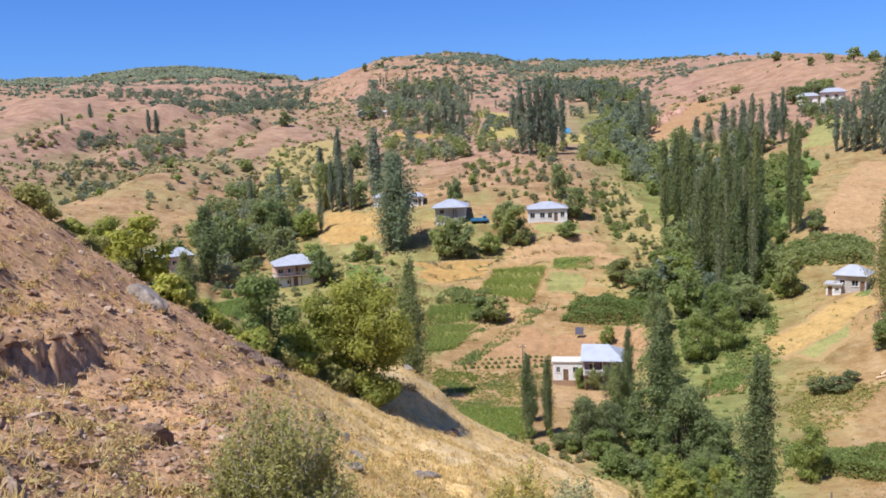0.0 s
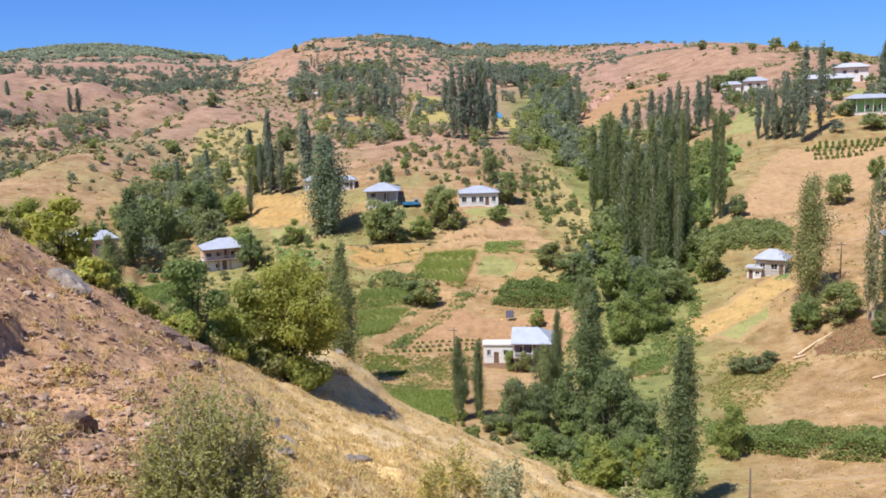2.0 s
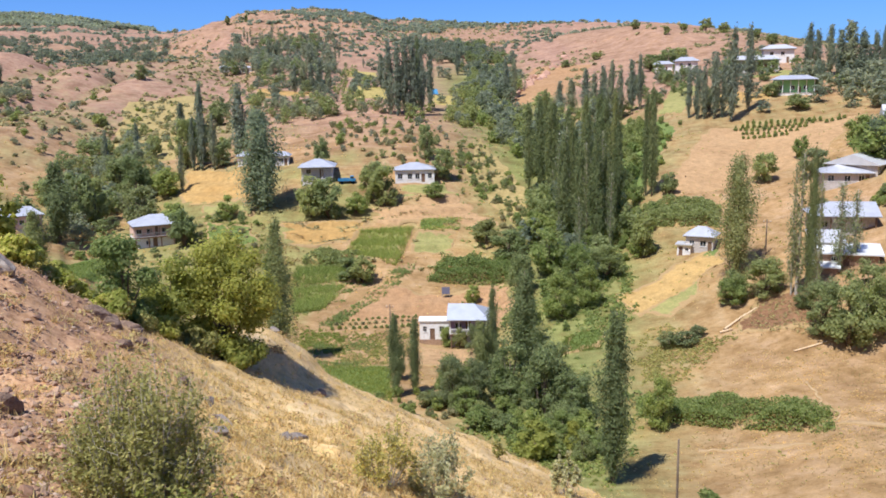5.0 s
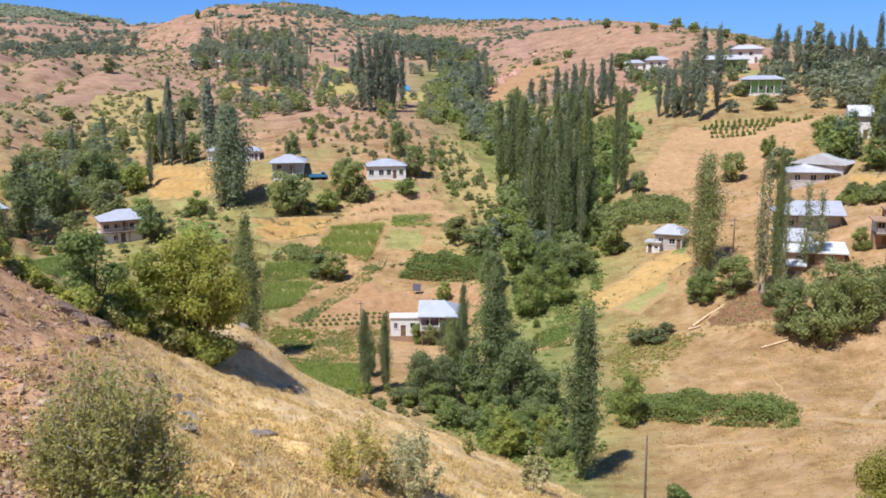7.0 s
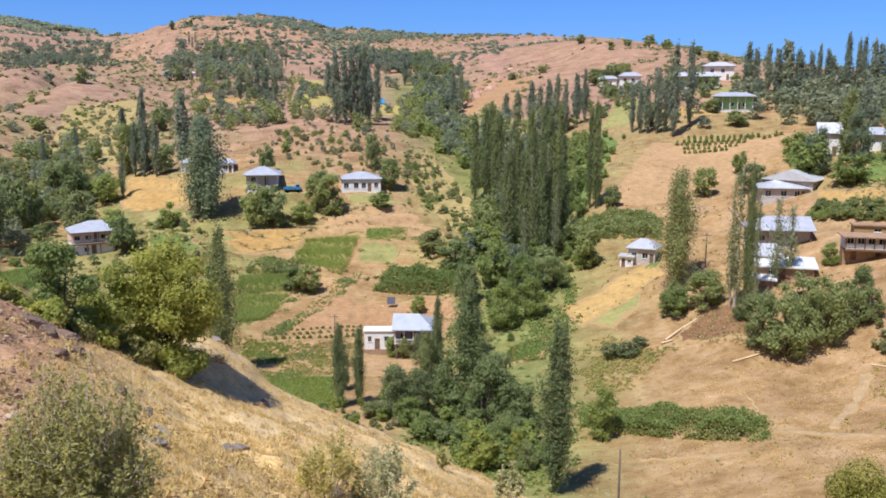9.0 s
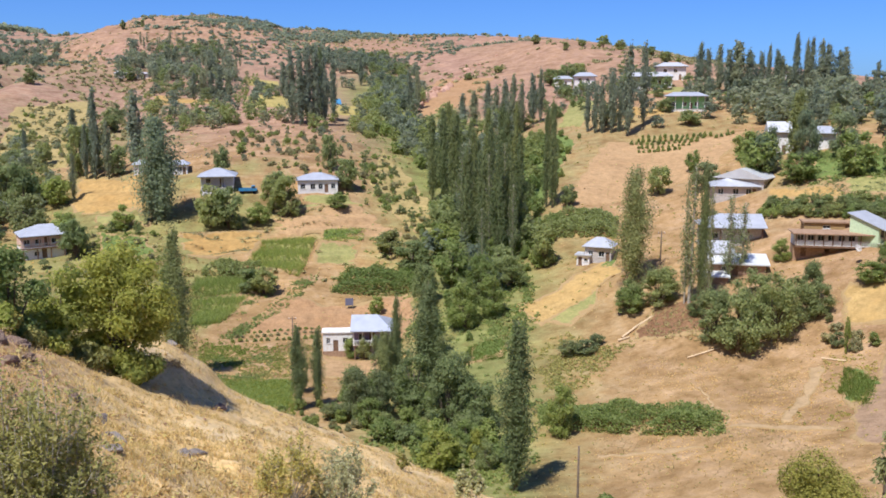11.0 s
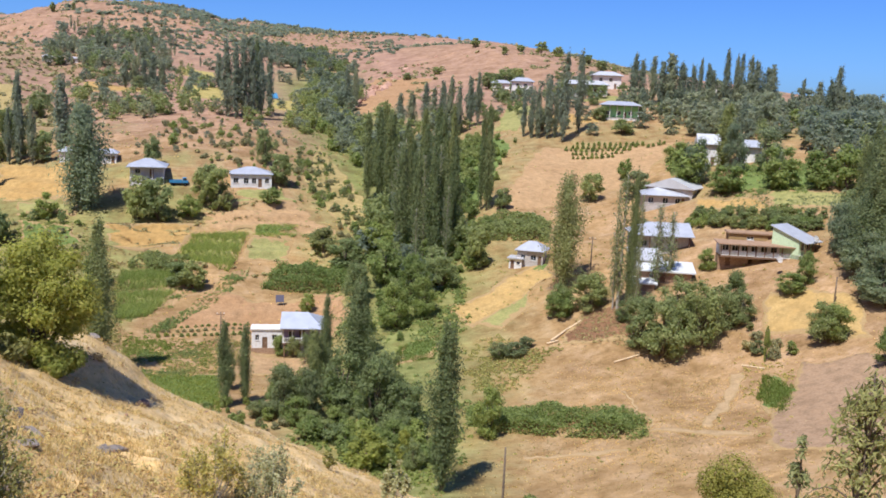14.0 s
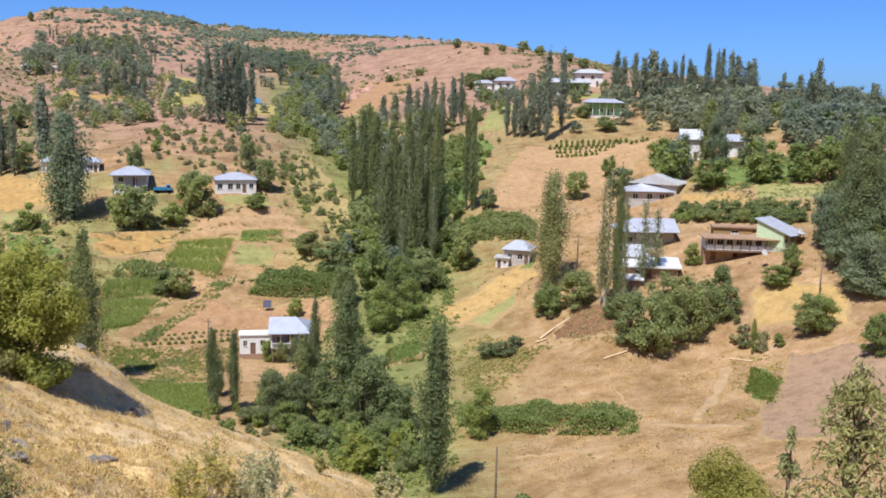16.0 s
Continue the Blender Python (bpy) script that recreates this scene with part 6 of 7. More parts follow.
def flat_block(x, y, turn, w, d, hgt, wall, top, label, windows=(), doors=(), zoff=0.0, name="outbuilding", over=0.4, slope=0.0, sink=2.0):
    """A flat-roofed block: mud or sheet roof slab with an overhanging edge."""
    h = new(name)
    az = math.atan2(x, y)
    h.location, h.rotation_euler = (x, y, zat(x, y) + zoff), (0, 0, -az + radians(turn))
    tagged(h, label, "outbuilding", "outbuildings of the village")
    x0, x1 = -w / 2, w / 2
    holes = [(a - x0, b, c - x0, e) for a, b, c, e in windows] + [(a - x0, z, b - x0, z + hh) for a, b, z, hh in doors]
    front = [(a + x0, b, c, e + x0, g, k) for a, b, c, e, g, k in pierced(w, 0, hgt, holes)]
    part("wall", box_mesh("wall", front + [(x0, 0.3, 0, x0 + 0.3, d - 0.3, hgt), (x1 - 0.3, 0.3, 0, x1, d - 0.3, hgt), (x0, d - 0.3, 0, x1, d, hgt)], wall), h)
    part("foundation", box_mesh("foundation", [(x0 - 0.05, -0.05, -sink, x1 + 0.05, d + 0.05, 0)], M_MUD), h)
    v = [(x0 - over, -over, hgt), (x1 + over, -over, hgt), (x1 + over, d + over, hgt + slope), (x0 - over, d + over, hgt + slope)]
    v += [(a, b, c + 0.22) for a, b, c in v]
    part("roof", mesh_of("roof", v, [(0, 3, 2, 1), (4, 5, 6, 7), (0, 1, 5, 4), (1, 2, 6, 5), (2, 3, 7, 6), (3, 0, 4, 7)], top), h)
    for q in windows:
        fit_window(h, *q, 0.0)
    for q in doors:
        fit_door(h, q[0], q[1], q[2], q[3], 0.0, M_WOOD)
    return h


# two-storey house with low white wing, in the valley
house(-1.0, 150.0, -3, 6.6, 6.5, 5.2, M_VIOLET, M_ROOFBLUE, "two-storey violet house with bluish metal roof and white balcony", 1.9, (0.01, 2.9), 0.45,
      [(-2.4, 3.2, -1.3, 4.4), (1.5, 3.2, 2.6, 4.4), (-2.2, 0.7, -1.2, 1.7)], [(-0.5, 0.5, 2.65, 2.0)], M_VIOLET, 2.5, 1.3, 5, M_WHITE, True, 2.6, zoff=-0.2)
flat_block(-7.1, 151.2, -3, 5.2, 2.6, 3.3, M_WHITE, M_WHITE, "low white wing with thin flat whitewashed roof", [(0.9, 1.4, 1.8, 2.4), (-2.0, 1.4, -1.3, 2.4)], [(-0.8, 0.1, 0.0, 2.0)], zoff=1.0, over=0.2)
# white house with veranda on the spur
house(-14.1, 215.6, 2, 9.6, 7.5, 3.4, M_WHITE, M_ROOF, "white single-storey house with grey hipped roof and dark windows", 1.5, (4.2, 4.2), 0.4,
      [(-4.2, 1.3, -3.0, 2.6), (-1.8, 1.2, -0.6, 2.6), (0.1, 1.2, 1.2, 2.6), (3.2, 1.3, 4.2, 2.6)], [(1.6, 2.5, 0.35, 2.1)])
# open pavilion house
house(-38.5, 217.6, -4, 7.6, 6.5, 3.0, M_WHITE, M_ROOF, "small house with grey hipped roof and open veranda", 1.7, (3.9, 3.9), 0.8,
      [(-2.8, 1.2, -1.6, 2.4)], [(0.5, 1.4, 0.3, 2.1)], None, 0, 2.4, 4, M_WHITE, False, 0.3)
# low roofs behind the dark poplar
house(-60.3, 234.5, -6, 5.0, 5, 2.5, M_WHITE, M_ROOF, "small low white house with grey roof", 1.0, (1.5, 1.5), 0.5, [(-1.2, 1.0, -0.2, 2.0)], [(0.6, 1.5, 0.0, 2.0)])
house(-51.1, 230.6, -6, 5.5, 5, 2.5, M_WHITE, M_ROOF, "small low white house with pale roof", 1.0, (1.5, 1.5), 0.5, [(0.2, 1.0, 1.4, 2.0)], [(1.6, 2.4, 0.0, 2.0)])
# two-storey house with balcony behind the walnut
house(-70.3, 189.4, 8, 8.6, 7, 4.9, M_PINK, M_ROOF, "two-storey house with pale metal roof, timber balcony and pinkish walls", 1.9, (4.2, 2.2), 0.4,
      [(-3.8, 3.0, -2.6, 4.2), (-1.6, 3.0, -0.4, 4.2), (1.6, 3.0, 2.8, 4.2), (-1.9, 0.6, -0.9, 1.6)], [(0.2, 1.2, 2.6, 2.0), (-0.4, 0.6, 0.05, 2.0)], M_WHITE, 2.4, 0.7, 6, M_PINK, True, 2.4)
# small grey house by the wheat
house(41.3, 159.5, -10, 4.9, 4.6, 2.9, M_GREYWALL, M_ROOF, "small grey cement house with metal hipped roof", 1.5, (2.2, 2.2), 0.5, [(-1.8, 1.1, -0.9, 2.2), (0.1, 1.1, 1.2, 2.2)], [(1.5, 2.2, 0.0, 2.0)])
flat_block(38.6, 159.9, -10, 2.4, 2.6, 1.9, M_WHITE, M_ROOFWHITE, "small whitewashed shed with sheet roof", [(0.2, 0.8, 0.9, 1.4)], [(-0.9, -0.2, 0, 1.6)], over=0.35)
# large house with crossing roofs
house(73.8, 175.5, 10, 8.8, 6.0, 2.4, M_GREYWALL, M_ROOF, "grey cement house with large grey hipped metal roof", 1.6, (4.3, 4.3), 0.7,
      [(-3.4, 0.8, -2.2, 2.0), (-0.4, 0.8, 0.8, 2.0), (2.2, 0.8, 3.3, 2.0)], [(3.5, 4.2, 0.0, 2.0)], chimney=False, sink=3.5)
house(81.7, 176.9, 74, 8.0, 9.6, 2.0, M_GREYWALL, M_ROOFWHITE, "grey gabled rear house with white metal roof", 2.0, (0.01, 0.01), 0.6,
      [(-3.0, 0.7, -2.0, 1.7), (1.0, 0.7, 2.2, 1.7)], [], sink=3.5, zoff=-1.4)
# house below it, with lean-to and brick end wall
house(64.5, 153.1, 14, 10.0, 6.6, 3.2, M_GREYWALL, M_ROOF, "low grey house with metal roof and pinkish end wall", 2.0, (3.5, 0.01), 0.6,
      [(-3.8, 1.1, -2.6, 2.2), (1.4, 1.1, 2.2, 2.2)], [(-1.0, 0.0, 0.0, 2.0)], None, 0, 1.2, 5, M_WOOD, False, 0.3, sink=3.0)
# sheds with white sheets
flat_block(58.3, 144.3, 10, 5.0, 4.4, 2.3, M_GREYWALL, M_ROOFWHITE, "cement shed with sloping white metal roof", [(-1.6, 1.0, -0.8, 1.8)], [(0.5, 1.4, 0, 1.8)], slope=1.3)
flat_block(60.1, 139.6, 6, 8.6, 5.0, 1.9, M_MUD, M_SHEET, "long mud-walled shed covered by white sheets", [(-2.8, 0.8, -2.0, 1.5)], [(-1.0, -0.1, 0, 1.7), (2.0, 3.0, 0, 1.7)], over=0.6, slope=0.8)
flat_block(55.4, 138.1, 6, 4.2, 3.0, 1.2, M_MUD, M_SHEET, "low stall covered by white sheets", [], [], over=0.4, slope=0.4)


def balcony_house(x, y, turn, w, d):
    """A long mud house: recessed lower storey, glazed balcony with rail, thin flat roof."""
    h = new("house")
    h.location, h.rotation_euler = (x, y, zat(x, y) - 0.4), (0, 0, -math.atan2(x, y) + radians(turn))
    tagged(h, "long mud house with glazed balcony under a thin flat roof", "house", "village houses")
    a, b = -w / 2, w / 2
    holes = [(1.2, 0.0, 2.1, 1.7), (5.0, 0.6, 5.8, 1.3), (8.6, 0.6, 9.4, 1.3)]
    part("lower_wall", box_mesh("lower_wall", [(p + a, q + 1.7, r, s + a, t + 1.7, u) for p, q, r, s, t, u in pierced(w, 0, 1.8, holes)], M_MUD), h)
    for q in (a, b - 0.3):
        part("side_wall", box_mesh("side_wall", [(q, 2.0, 0, q + 0.3, d, 1.8)], M_MUD), h)
        part("side_wall", box_mesh("side_wall", [(q, 1.8, 2.0, q + 0.3, d - 0.3, 4.0)], M_WHITE), h)
    part("rear_wall", box_mesh("rear_wall", [(a + 0.3, d - 0.3, 0, b - 0.3, d, 1.8)], M_MUD), h)
    part("rear_wall", box_mesh("rear_wall", [(a, d - 0.3, 2.0, b, d, 4.0)], M_WHITE), h)
    part("foundation", box_mesh("foundation", [(a, 1.65, -2.5, b, d, 0)], M_MUD), h)
    fit_door(h, a + 1.2, a + 2.1, 0.0, 1.7, 1.7, M_WOOD)
    part("balcony_floor", box_mesh("balcony_floor", [(a, 0, 1.8, b, d, 2.0)], M_WOOD), h)
    tall = [(0.5 + i * 1.6, 2.7, 1.6 + i * 1.6, 3.7) for i in range(7)]
    part("wall", box_mesh("wall", [(p + a, q + 1.5, r, s + a, t + 1.5, u) for p, q, r, s, t, u in pierced(w, 2.0, 4.0, tall)], M_WHITE), h)
    for p, q, r, s in tall:
        fit_window(h, p + a, q, r + a, s, 1.5)
    for i in range(9):
        px = a + 0.1 + i * (w - 0.2) / 8
        part("post", box_mesh("post", [(px - 0.07, 0.08, 2.0, px + 0.07, 0.22, 4.0)], M_WOOD), h)
    part("railing", box_mesh("railing", [(a, 0.1, 2.85, b, 0.18, 2.95), (a, 0.1, 2.1, b, 0.16, 2.2)] + [(a + i * w / 40, 0.11, 2.1, a + i * w / 40 + 0.07, 0.15, 2.9) for i in range(40)], M_WHITE), h)
    part("roof", mesh_of("roof", [(a - 0.5, -0.5, 4.0), (b + 0.5, -0.5, 4.0), (b + 0.5, d + 0.4, 4.05), (a - 0.5, d + 0.4, 4.05), (a - 0.5, -0.5, 4.16), (b + 0.5, -0.5, 4.16), (b + 0.5, d + 0.4, 4.21), (a - 0.5, d + 0.4, 4.21)],
         [(0, 3, 2, 1), (4, 5, 6, 7), (0, 1, 5, 4), (1, 2, 6, 5), (2, 3, 7, 6), (3, 0, 4, 7)], M_MUD), h)


def lean_to_house(x, y, turn, w, d):
    """A pale green house with one roof slope, high at the rear, low over a glazed porch."""
    h = new("house")
    h.location, h.rotation_euler = (x, y, zat(x, y) - 0.3), (0, 0, -math.atan2(x, y) + radians(turn))
    tagged(h, "pale green house with grey lean-to metal roof and porch", "house", "village houses")
    a, b, lo, hi = -w / 2, w / 2, 2.3, 4.3

    def rise(yy):
        return lo + (hi - lo) * yy / d
    for q in (a, b - 0.3):
        v = [(q + k, yy, zz) for k in (0, 0.3) for yy, zz in ((1.0, -2.0), (d, -2.0), (d, rise(d)), (1.0, rise(1.0)))]
        part("end_wall", mesh_of("end_wall", v, [(0, 3, 2, 1), (4, 5, 6, 7), (0, 1, 5, 4), (1, 2, 6, 5), (2, 3, 7, 6), (3, 0, 4, 7)], M_LIME), h)
    part("rear_wall", box_mesh("rear_wall", [(a + 0.3, d - 0.3, -2.0, b - 0.3, d, rise(d) - 0.2)], M_LIME), h)
    part("porch_wall", box_mesh("porch_wall", [(p + a + 0.3, q + 1.0, r, s + a + 0.3, t + 1.0, u) for p, q, r, s, t, u in pierced(w - 0.6, 0.0, rise(1.0), [(0.4, 0.8, 1.5, 2.1), (2.2, 0.8, 3.5, 2.1)])], M_LIME), h)
    for q, k in ((0.4, 1.1), (2.2, 1.3)):
        fit_window(h, a + 0.3 + q, 0.8, a + 0.3 + q + k, 2.1, 1.0)
    part("porch_floor", box_mesh("porch_floor", [(a, -0.2, -2.0, b, d - 0.3, 0.0)], M_GREYWALL), h)
    for i in range(5):
        px = a + 0.05 + i * (w - 0.25) / 4
        part("post", box_mesh("post", [(px, -0.15, 0.0, px + 0.12, -0.03, lo - 0.1)], M_WOOD), h)
    z0, z1 = rise(-0.5), rise(d + 0.4)
    part("roof", mesh_of("roof", [(a - 0.35, -0.5, z0), (b + 0.35, -0.5, z0), (b + 0.35, d + 0.4, z1), (a - 0.35, d + 0.4, z1), (a - 0.35, -0.5, z0 + 0.1), (b + 0.35, -0.5, z0 + 0.1), (b + 0.35, d + 0.4, z1 + 0.1), (a - 0.35, d + 0.4, z1 + 0.1)],
         [(0, 3, 2, 1), (4, 5, 6, 7), (0, 1, 5, 4), (1, 2, 6, 5), (2, 3, 7, 6), (3, 0, 4, 7)], M_ROOF), h)


balcony_house(74.4, 136.5, 13, 11.6, 4.2)
flat_block(78.5, 144.5, 12, 9.4, 3.0, 1.6, M_REDSOIL, M_MUD, "reddish mud store with flat roof", [(-1.6, 0.6, -0.4, 1.2)], [(2.0, 3.0, 0, 1.4)], over=0.3)
lean_to_house(83.0, 134.2, 62, 4.6, 6.0)
# houses on the upper spur
house(89.3, 284.4, 6, 13.5, 7, 3.4, M_LIME, M_ROOFWHITE, "long pale green house with white metal roof", 1.3, (2, 2), 0.7,
      [(-5.6, 1.1, -4.4, 2.3), (-2.8, 1.1, -1.6, 2.3), (0.2, 1.1, 1.4, 2.3), (4.4, 1.1, 5.6, 2.3)], [(2.4, 3.4, 0, 2.1)], None, 0, 1.4, 7, M_WHITE, False, 0.3)
house(101.2, 298.9, 6, 9.5, 7, 4.6, M_WHITE, M_ROOFWHITE, "white house with wide white metal roof", 1.4, (3, 3), 0.8, [(-2.8, 2.6, -1.6, 3.8), (0.6, 2.6, 1.8, 3.8)], [(2.4, 3.2, 0, 2)])
house(90.0, 252.1, 4, 10.5, 7, 4.0, M_BRIGHTGREEN, M_ROOF, "bright green house with grey metal roof and balcony", 1.1, (2.5, 2.5), 0.8,
      [(-4.2, 1.2, -3.0, 2.4), (-1.0, 1.2, 0.2, 2.4), (2.4, 1.2, 3.6, 2.4)], [(0.9, 1.8, 0, 2.1)], None, 0, 1.3, 6, M_WHITE, False, 0.4)
house(80.7, 338.5, 4, 8.0, 6.5, 4.6, M_WHITE, M_ROOF, "white two-storey house among trees", 1.5, (2.5, 2.5), 0.7, [(-2.6, 2.8, -1.4, 3.9), (0.4, 2.8, 1.6, 3.9), (-2.6, 0.8, -1.6, 1.8)], [(1.8, 2.7, 0, 2.0)])
house(78.5, 368.5, 0, 7.5, 6, 3.0, M_WHITE, M_ROOF, "white house with pale roof behind trees", 1.3, (2.2, 2.2), 0.6, [(-2.2, 1.1, -1.2, 2.1)], [(0.8, 1.6, 0, 2)])
house(90.6, 189.7, 8, 6.4, 5.5, 4.8, M_WHITE, M_ROOFWHITE, "white two-storey house half hidden by trees", 2.2, (0.01, 2.5), 0.6, [(-2.8, 3.2, -1.8, 4.3), (0.6, 3.2, 1.6, 4.3)], [(-0.6, 0.3, 0, 2.0)])
house(95.9, 183.0, 4, 5.0, 5, 3.4, M_WHITE, M_ROOF, "white house with pale roof among trees", 1.4, (2, 2), 0.8, [(-2.2, 2.0, -1.2, 3.0)], [(1.2, 2.0, 0, 2)])
house(-131.5, 482.5, 0, 9.0, 6, 2.8, M_WHITE, M_ROOFWHITE, "small distant white house on the hill", 1.1, (2, 2), 0.5, [(-2.0, 1.0, -0.8, 2.0)], [(1.0, 1.8, 0, 2)])
house(-121.3, 480.5, 0, 6.0, 5, 2.4, M_WHITE, M_ROOFWHITE, "small distant white shed on the hill", 0.8, (1.5, 1.5), 0.5, [(-1.0, 1.0, -0.2, 1.8)], [(0.6, 1.4, 0, 1.9)])
house(143.5, 300.2, 4, 6.5, 5, 2.8, M_WHITE, M_ROOF, "small distant white house behind poplars", 1.2, (0.01, 2), 0.5, [(-1.0, 1.0, -0.2, 1.8)], [(0.6, 1.4, 0, 1.9)])
# low house with stones on its roof, behind the trees
house(-96.0, 180.1, 10, 10.0, 6, 2.8, M_PINK, M_ROOF, "low reddish house with pale patched roof behind trees", 1.6, (2, 2), 0.5, [(-3.2, 1.0, -2.2, 2.0), (0.5, 1.0, 1.6, 2.0)], [(-1.2, -0.3, 0, 2)])


# ---------------- the near hillside ----------------
def near_points(n, seed, left=0.0, r0=8, r1=62, th0=-0.75, th1=0.22):
    """Random spots on the visible near hillside; left > 0 favours the bare western side."""
    g = np.random.default_rng(seed)
    th, r = g.uniform(th0, th1, n * 8), np.exp(g.uniform(math.log(r0), math.log(r1), n * 8))
    x, y = r * np.sin(th), r * np.cos(th)
    ok = (y < np.interp(x, CREST_X, CREST_Y) + 2) & (nearness(x, y) > 0.8)
    side = smooth01(-th, 0.30, 0.46)
    ok &= g.random(len(x)) < (side if left > 0 else 1 - 0.85 * side if left < 0 else 1)
    return np.stack([x, y], 1)[ok][:n]


def stone_mesh(name, pts, size, material, seed, flat=0.6):
    """Loose stones, each an uneven faceted lump half sunk in the ground."""
    g = np.random.default_rng(seed)
    bm = bmesh.new()
    bmesh.ops.create_icosphere(bm, subdivisions=1, radius=1)
    v0 = np.array([v.co[:] for v in bm.verts])
    f0 = np.array([[v.index for v in f.verts] for f in bm.faces])
    bm.free()
    p = np.array(pts)
    n = len(p)
    z = height(p[:, 0], p[:, 1])
    s = size[0] * np.exp(g.random(n) ** 2.5 * math.log(size[1] / size[0]))
    v = v0[None] * g.uniform(0.55, 1.2, (n, len(v0), 1)) * s[:, None, None] * g.uniform(0.6, 1.2, (n, 1, 3)) * np.array((1, 1, flat))
    v = v + np.stack([p[:, 0], p[:, 1], z + s * 0.12], 1)[:, None]
    f = f0[None] + (np.arange(n) * len(v0))[:, None, None]
    return mesh_of(name, v.reshape(-1, 3).tolist(), f.reshape(-1, 3).tolist(), material)


def island_rock(name, cols, rough=0.92):
    """Stone whose colour differs from piece to piece."""
    m, n, l, b = base(name, rough, 0, 0.2)
    geo = n.new("ShaderNodeNewGeometry")
    c = ramp(n, l, geo.outputs["Random Per Island"], [(i / (len(cols) - 1), q) for i, q in enumerate(cols)])
    f = noise_fac(n, l, 6.0, 5, 0.65)
    v = ramp(n, l, f, [(0.3, (0.7, 0.7, 0.7)), (0.7, (1.1, 1.1, 1.1))])
    l.new(mix(n, l, 1.0, c, v, "MULTIPLY"), b.inputs["Base Color"])
    bump(n, l, b, f, 0.5, 0.05)
    return m


M_STONES = island_rock("loose_stone", [(0.257, 0.152, 0.094), (0.374, 0.234, 0.152), (0.468, 0.316, 0.211), (0.316, 0.187, 0.117), (0.538, 0.409, 0.304)])
tagged(new("loose_stones", stone_mesh("loose_stones", near_points(5200, 5, 1, 9, 48), (0.025, 0.13), M_STONES, 5)), "loose brown stones strewn over bare earth", "stones", kind="stuff")
tagged(new("loose_stones", stone_mesh("loose_stones", near_points(700, 6, -1, 12, 55), (0.03, 0.15), M_STONES, 6)), "scattered stones in dry grass", "stones", kind="stuff")


def boulder(x, y, s, material, label, seed, turn=0.0, lift=0.15):
    """A single angular rock with broken faces."""
    bm = bmesh.new()
    bmesh.ops.create_icosphere(bm, subdivisions=3, radius=1)
    for v in bm.verts:
        q = Vector(v.co)
        k = 1 + 0.35 * noise.noise(q * 1.3 + Vector((seed, 0, 0))) + 0.14 * noise.noise(q * 3.5 + Vector((0, seed, 0))) + 0.05 * noise.noise(q * 9)
        for d in range(5):
            nrm = Vector((math.sin(seed * 3 + d * 2.1), math.cos(seed + d * 1.7), math.sin(d * 1.3 + seed * 2))).normalized()
            t = q.dot(nrm) * k
            if t > 0.62:
                k *= 0.62 / t
        v.co = q * k
    me = bpy.data.meshes.new("rock")
    bm.to_mesh(me)
    bm.free()
    me.materials.append(material)
    o = new("rock", me)
    o.scale, o.rotation_euler = s, (0.0, 0.25, turn)
    o.location = (x, y, zat(x, y) + lift * s[2])
    return tagged(o, label, "rock", "rocks on the near hillside")


boulder(-15.8, 27.5, (1.25, 0.7, 0.75), M_GREYROCK, "large pale grey slab of rock on bare hillside", 1.0, -0.6)
boulder(-9.7, 16.8, (0.42, 0.40, 0.45), M_ROCK, "dark angular rock on bare earth", 2.2, 0.4)
boulder(-7.2, 23.5, (0.62, 0.28, 0.22), M_GREYROCK, "flat pale stone in dry grass", 3.1, -0.5)
boulder(-8.7, 26.9, (0.34, 0.26, 0.26), M_GREYROCK, "small grey stone in dry grass", 4.7, 0.3)
boulder(-6.2, 26.9, (0.42, 0.28, 0.28), M_GREYROCK, "grey stone in dry grass", 5.3, 1.1)
boulder(-9.6, 27.1, (0.36, 0.3, 0.26), M_ROCK, "brown stone in dry grass", 6.9, 0.2)
boulder(-12.5, 52.2, (0.4, 0.3, 0.3), M_GREYROCK, "pale stone at the edge of the slope", 7.7, 0.2)
boulder(-10.6, 14.6, (0.26, 0.2, 0.2), M_ROCK, "small brown stone on bare earth", 8.4, 0.9)
boulder(-11.4, 27.1, (0.35, 0.3, 0.25), M_ROCK, "brown rock outcrop on the slope", 9.2, 0.9)
boulder(-13.0, 31.6, (0.55, 0.42, 0.26), M_ROCK, "crumbling brown outcrop in dry grass", 13.1, 0.6)
boulder(-11.7, 29.4, (0.46, 0.34, 0.24), M_ROCK, "crumbling brown outcrop in dry grass", 14.4, 1.4)
boulder(-6.4, 20.6, (0.36, 0.20, 0.14), M_GREYROCK, "flat pale stone in dry grass", 15.2, 0.4)
boulder(-5.9, 27.6, (0.40, 0.26, 0.20), M_GREYROCK, "pale stone in dry grass", 16.8, 1.0)
boulder(-8.2, 44.0, (0.50, 0.36, 0.26), M_ROCK, "brown stone at the edge of the slope", 17.5, 0.7)
boulder(-13.4, 29.9, (0.5, 0.4, 0.3), M_ROCK, "brown rock outcrop by bushes", 10.6, 0.3)
boulder(-12.9, 30.0, (0.5, 0.35, 0.4), M_ROCK, "brown rock outcrop by bushes", 11.6, 1.3)


M_REDROCK = speckled("red_rock", (0.468, 0.281, 0.199), (0.585, 0.374, 0.281), (0.351, 0.199, 0.140), 0.1, 0.8, 0.95, 0.8, 0.5)
M_BANK = speckled("bank_earth", (0.339, 0.205, 0.123), (0.445, 0.281, 0.175), (0.234, 0.135, 0.082), 0.6, 6.0, 0.97, 0.9, 0.12)

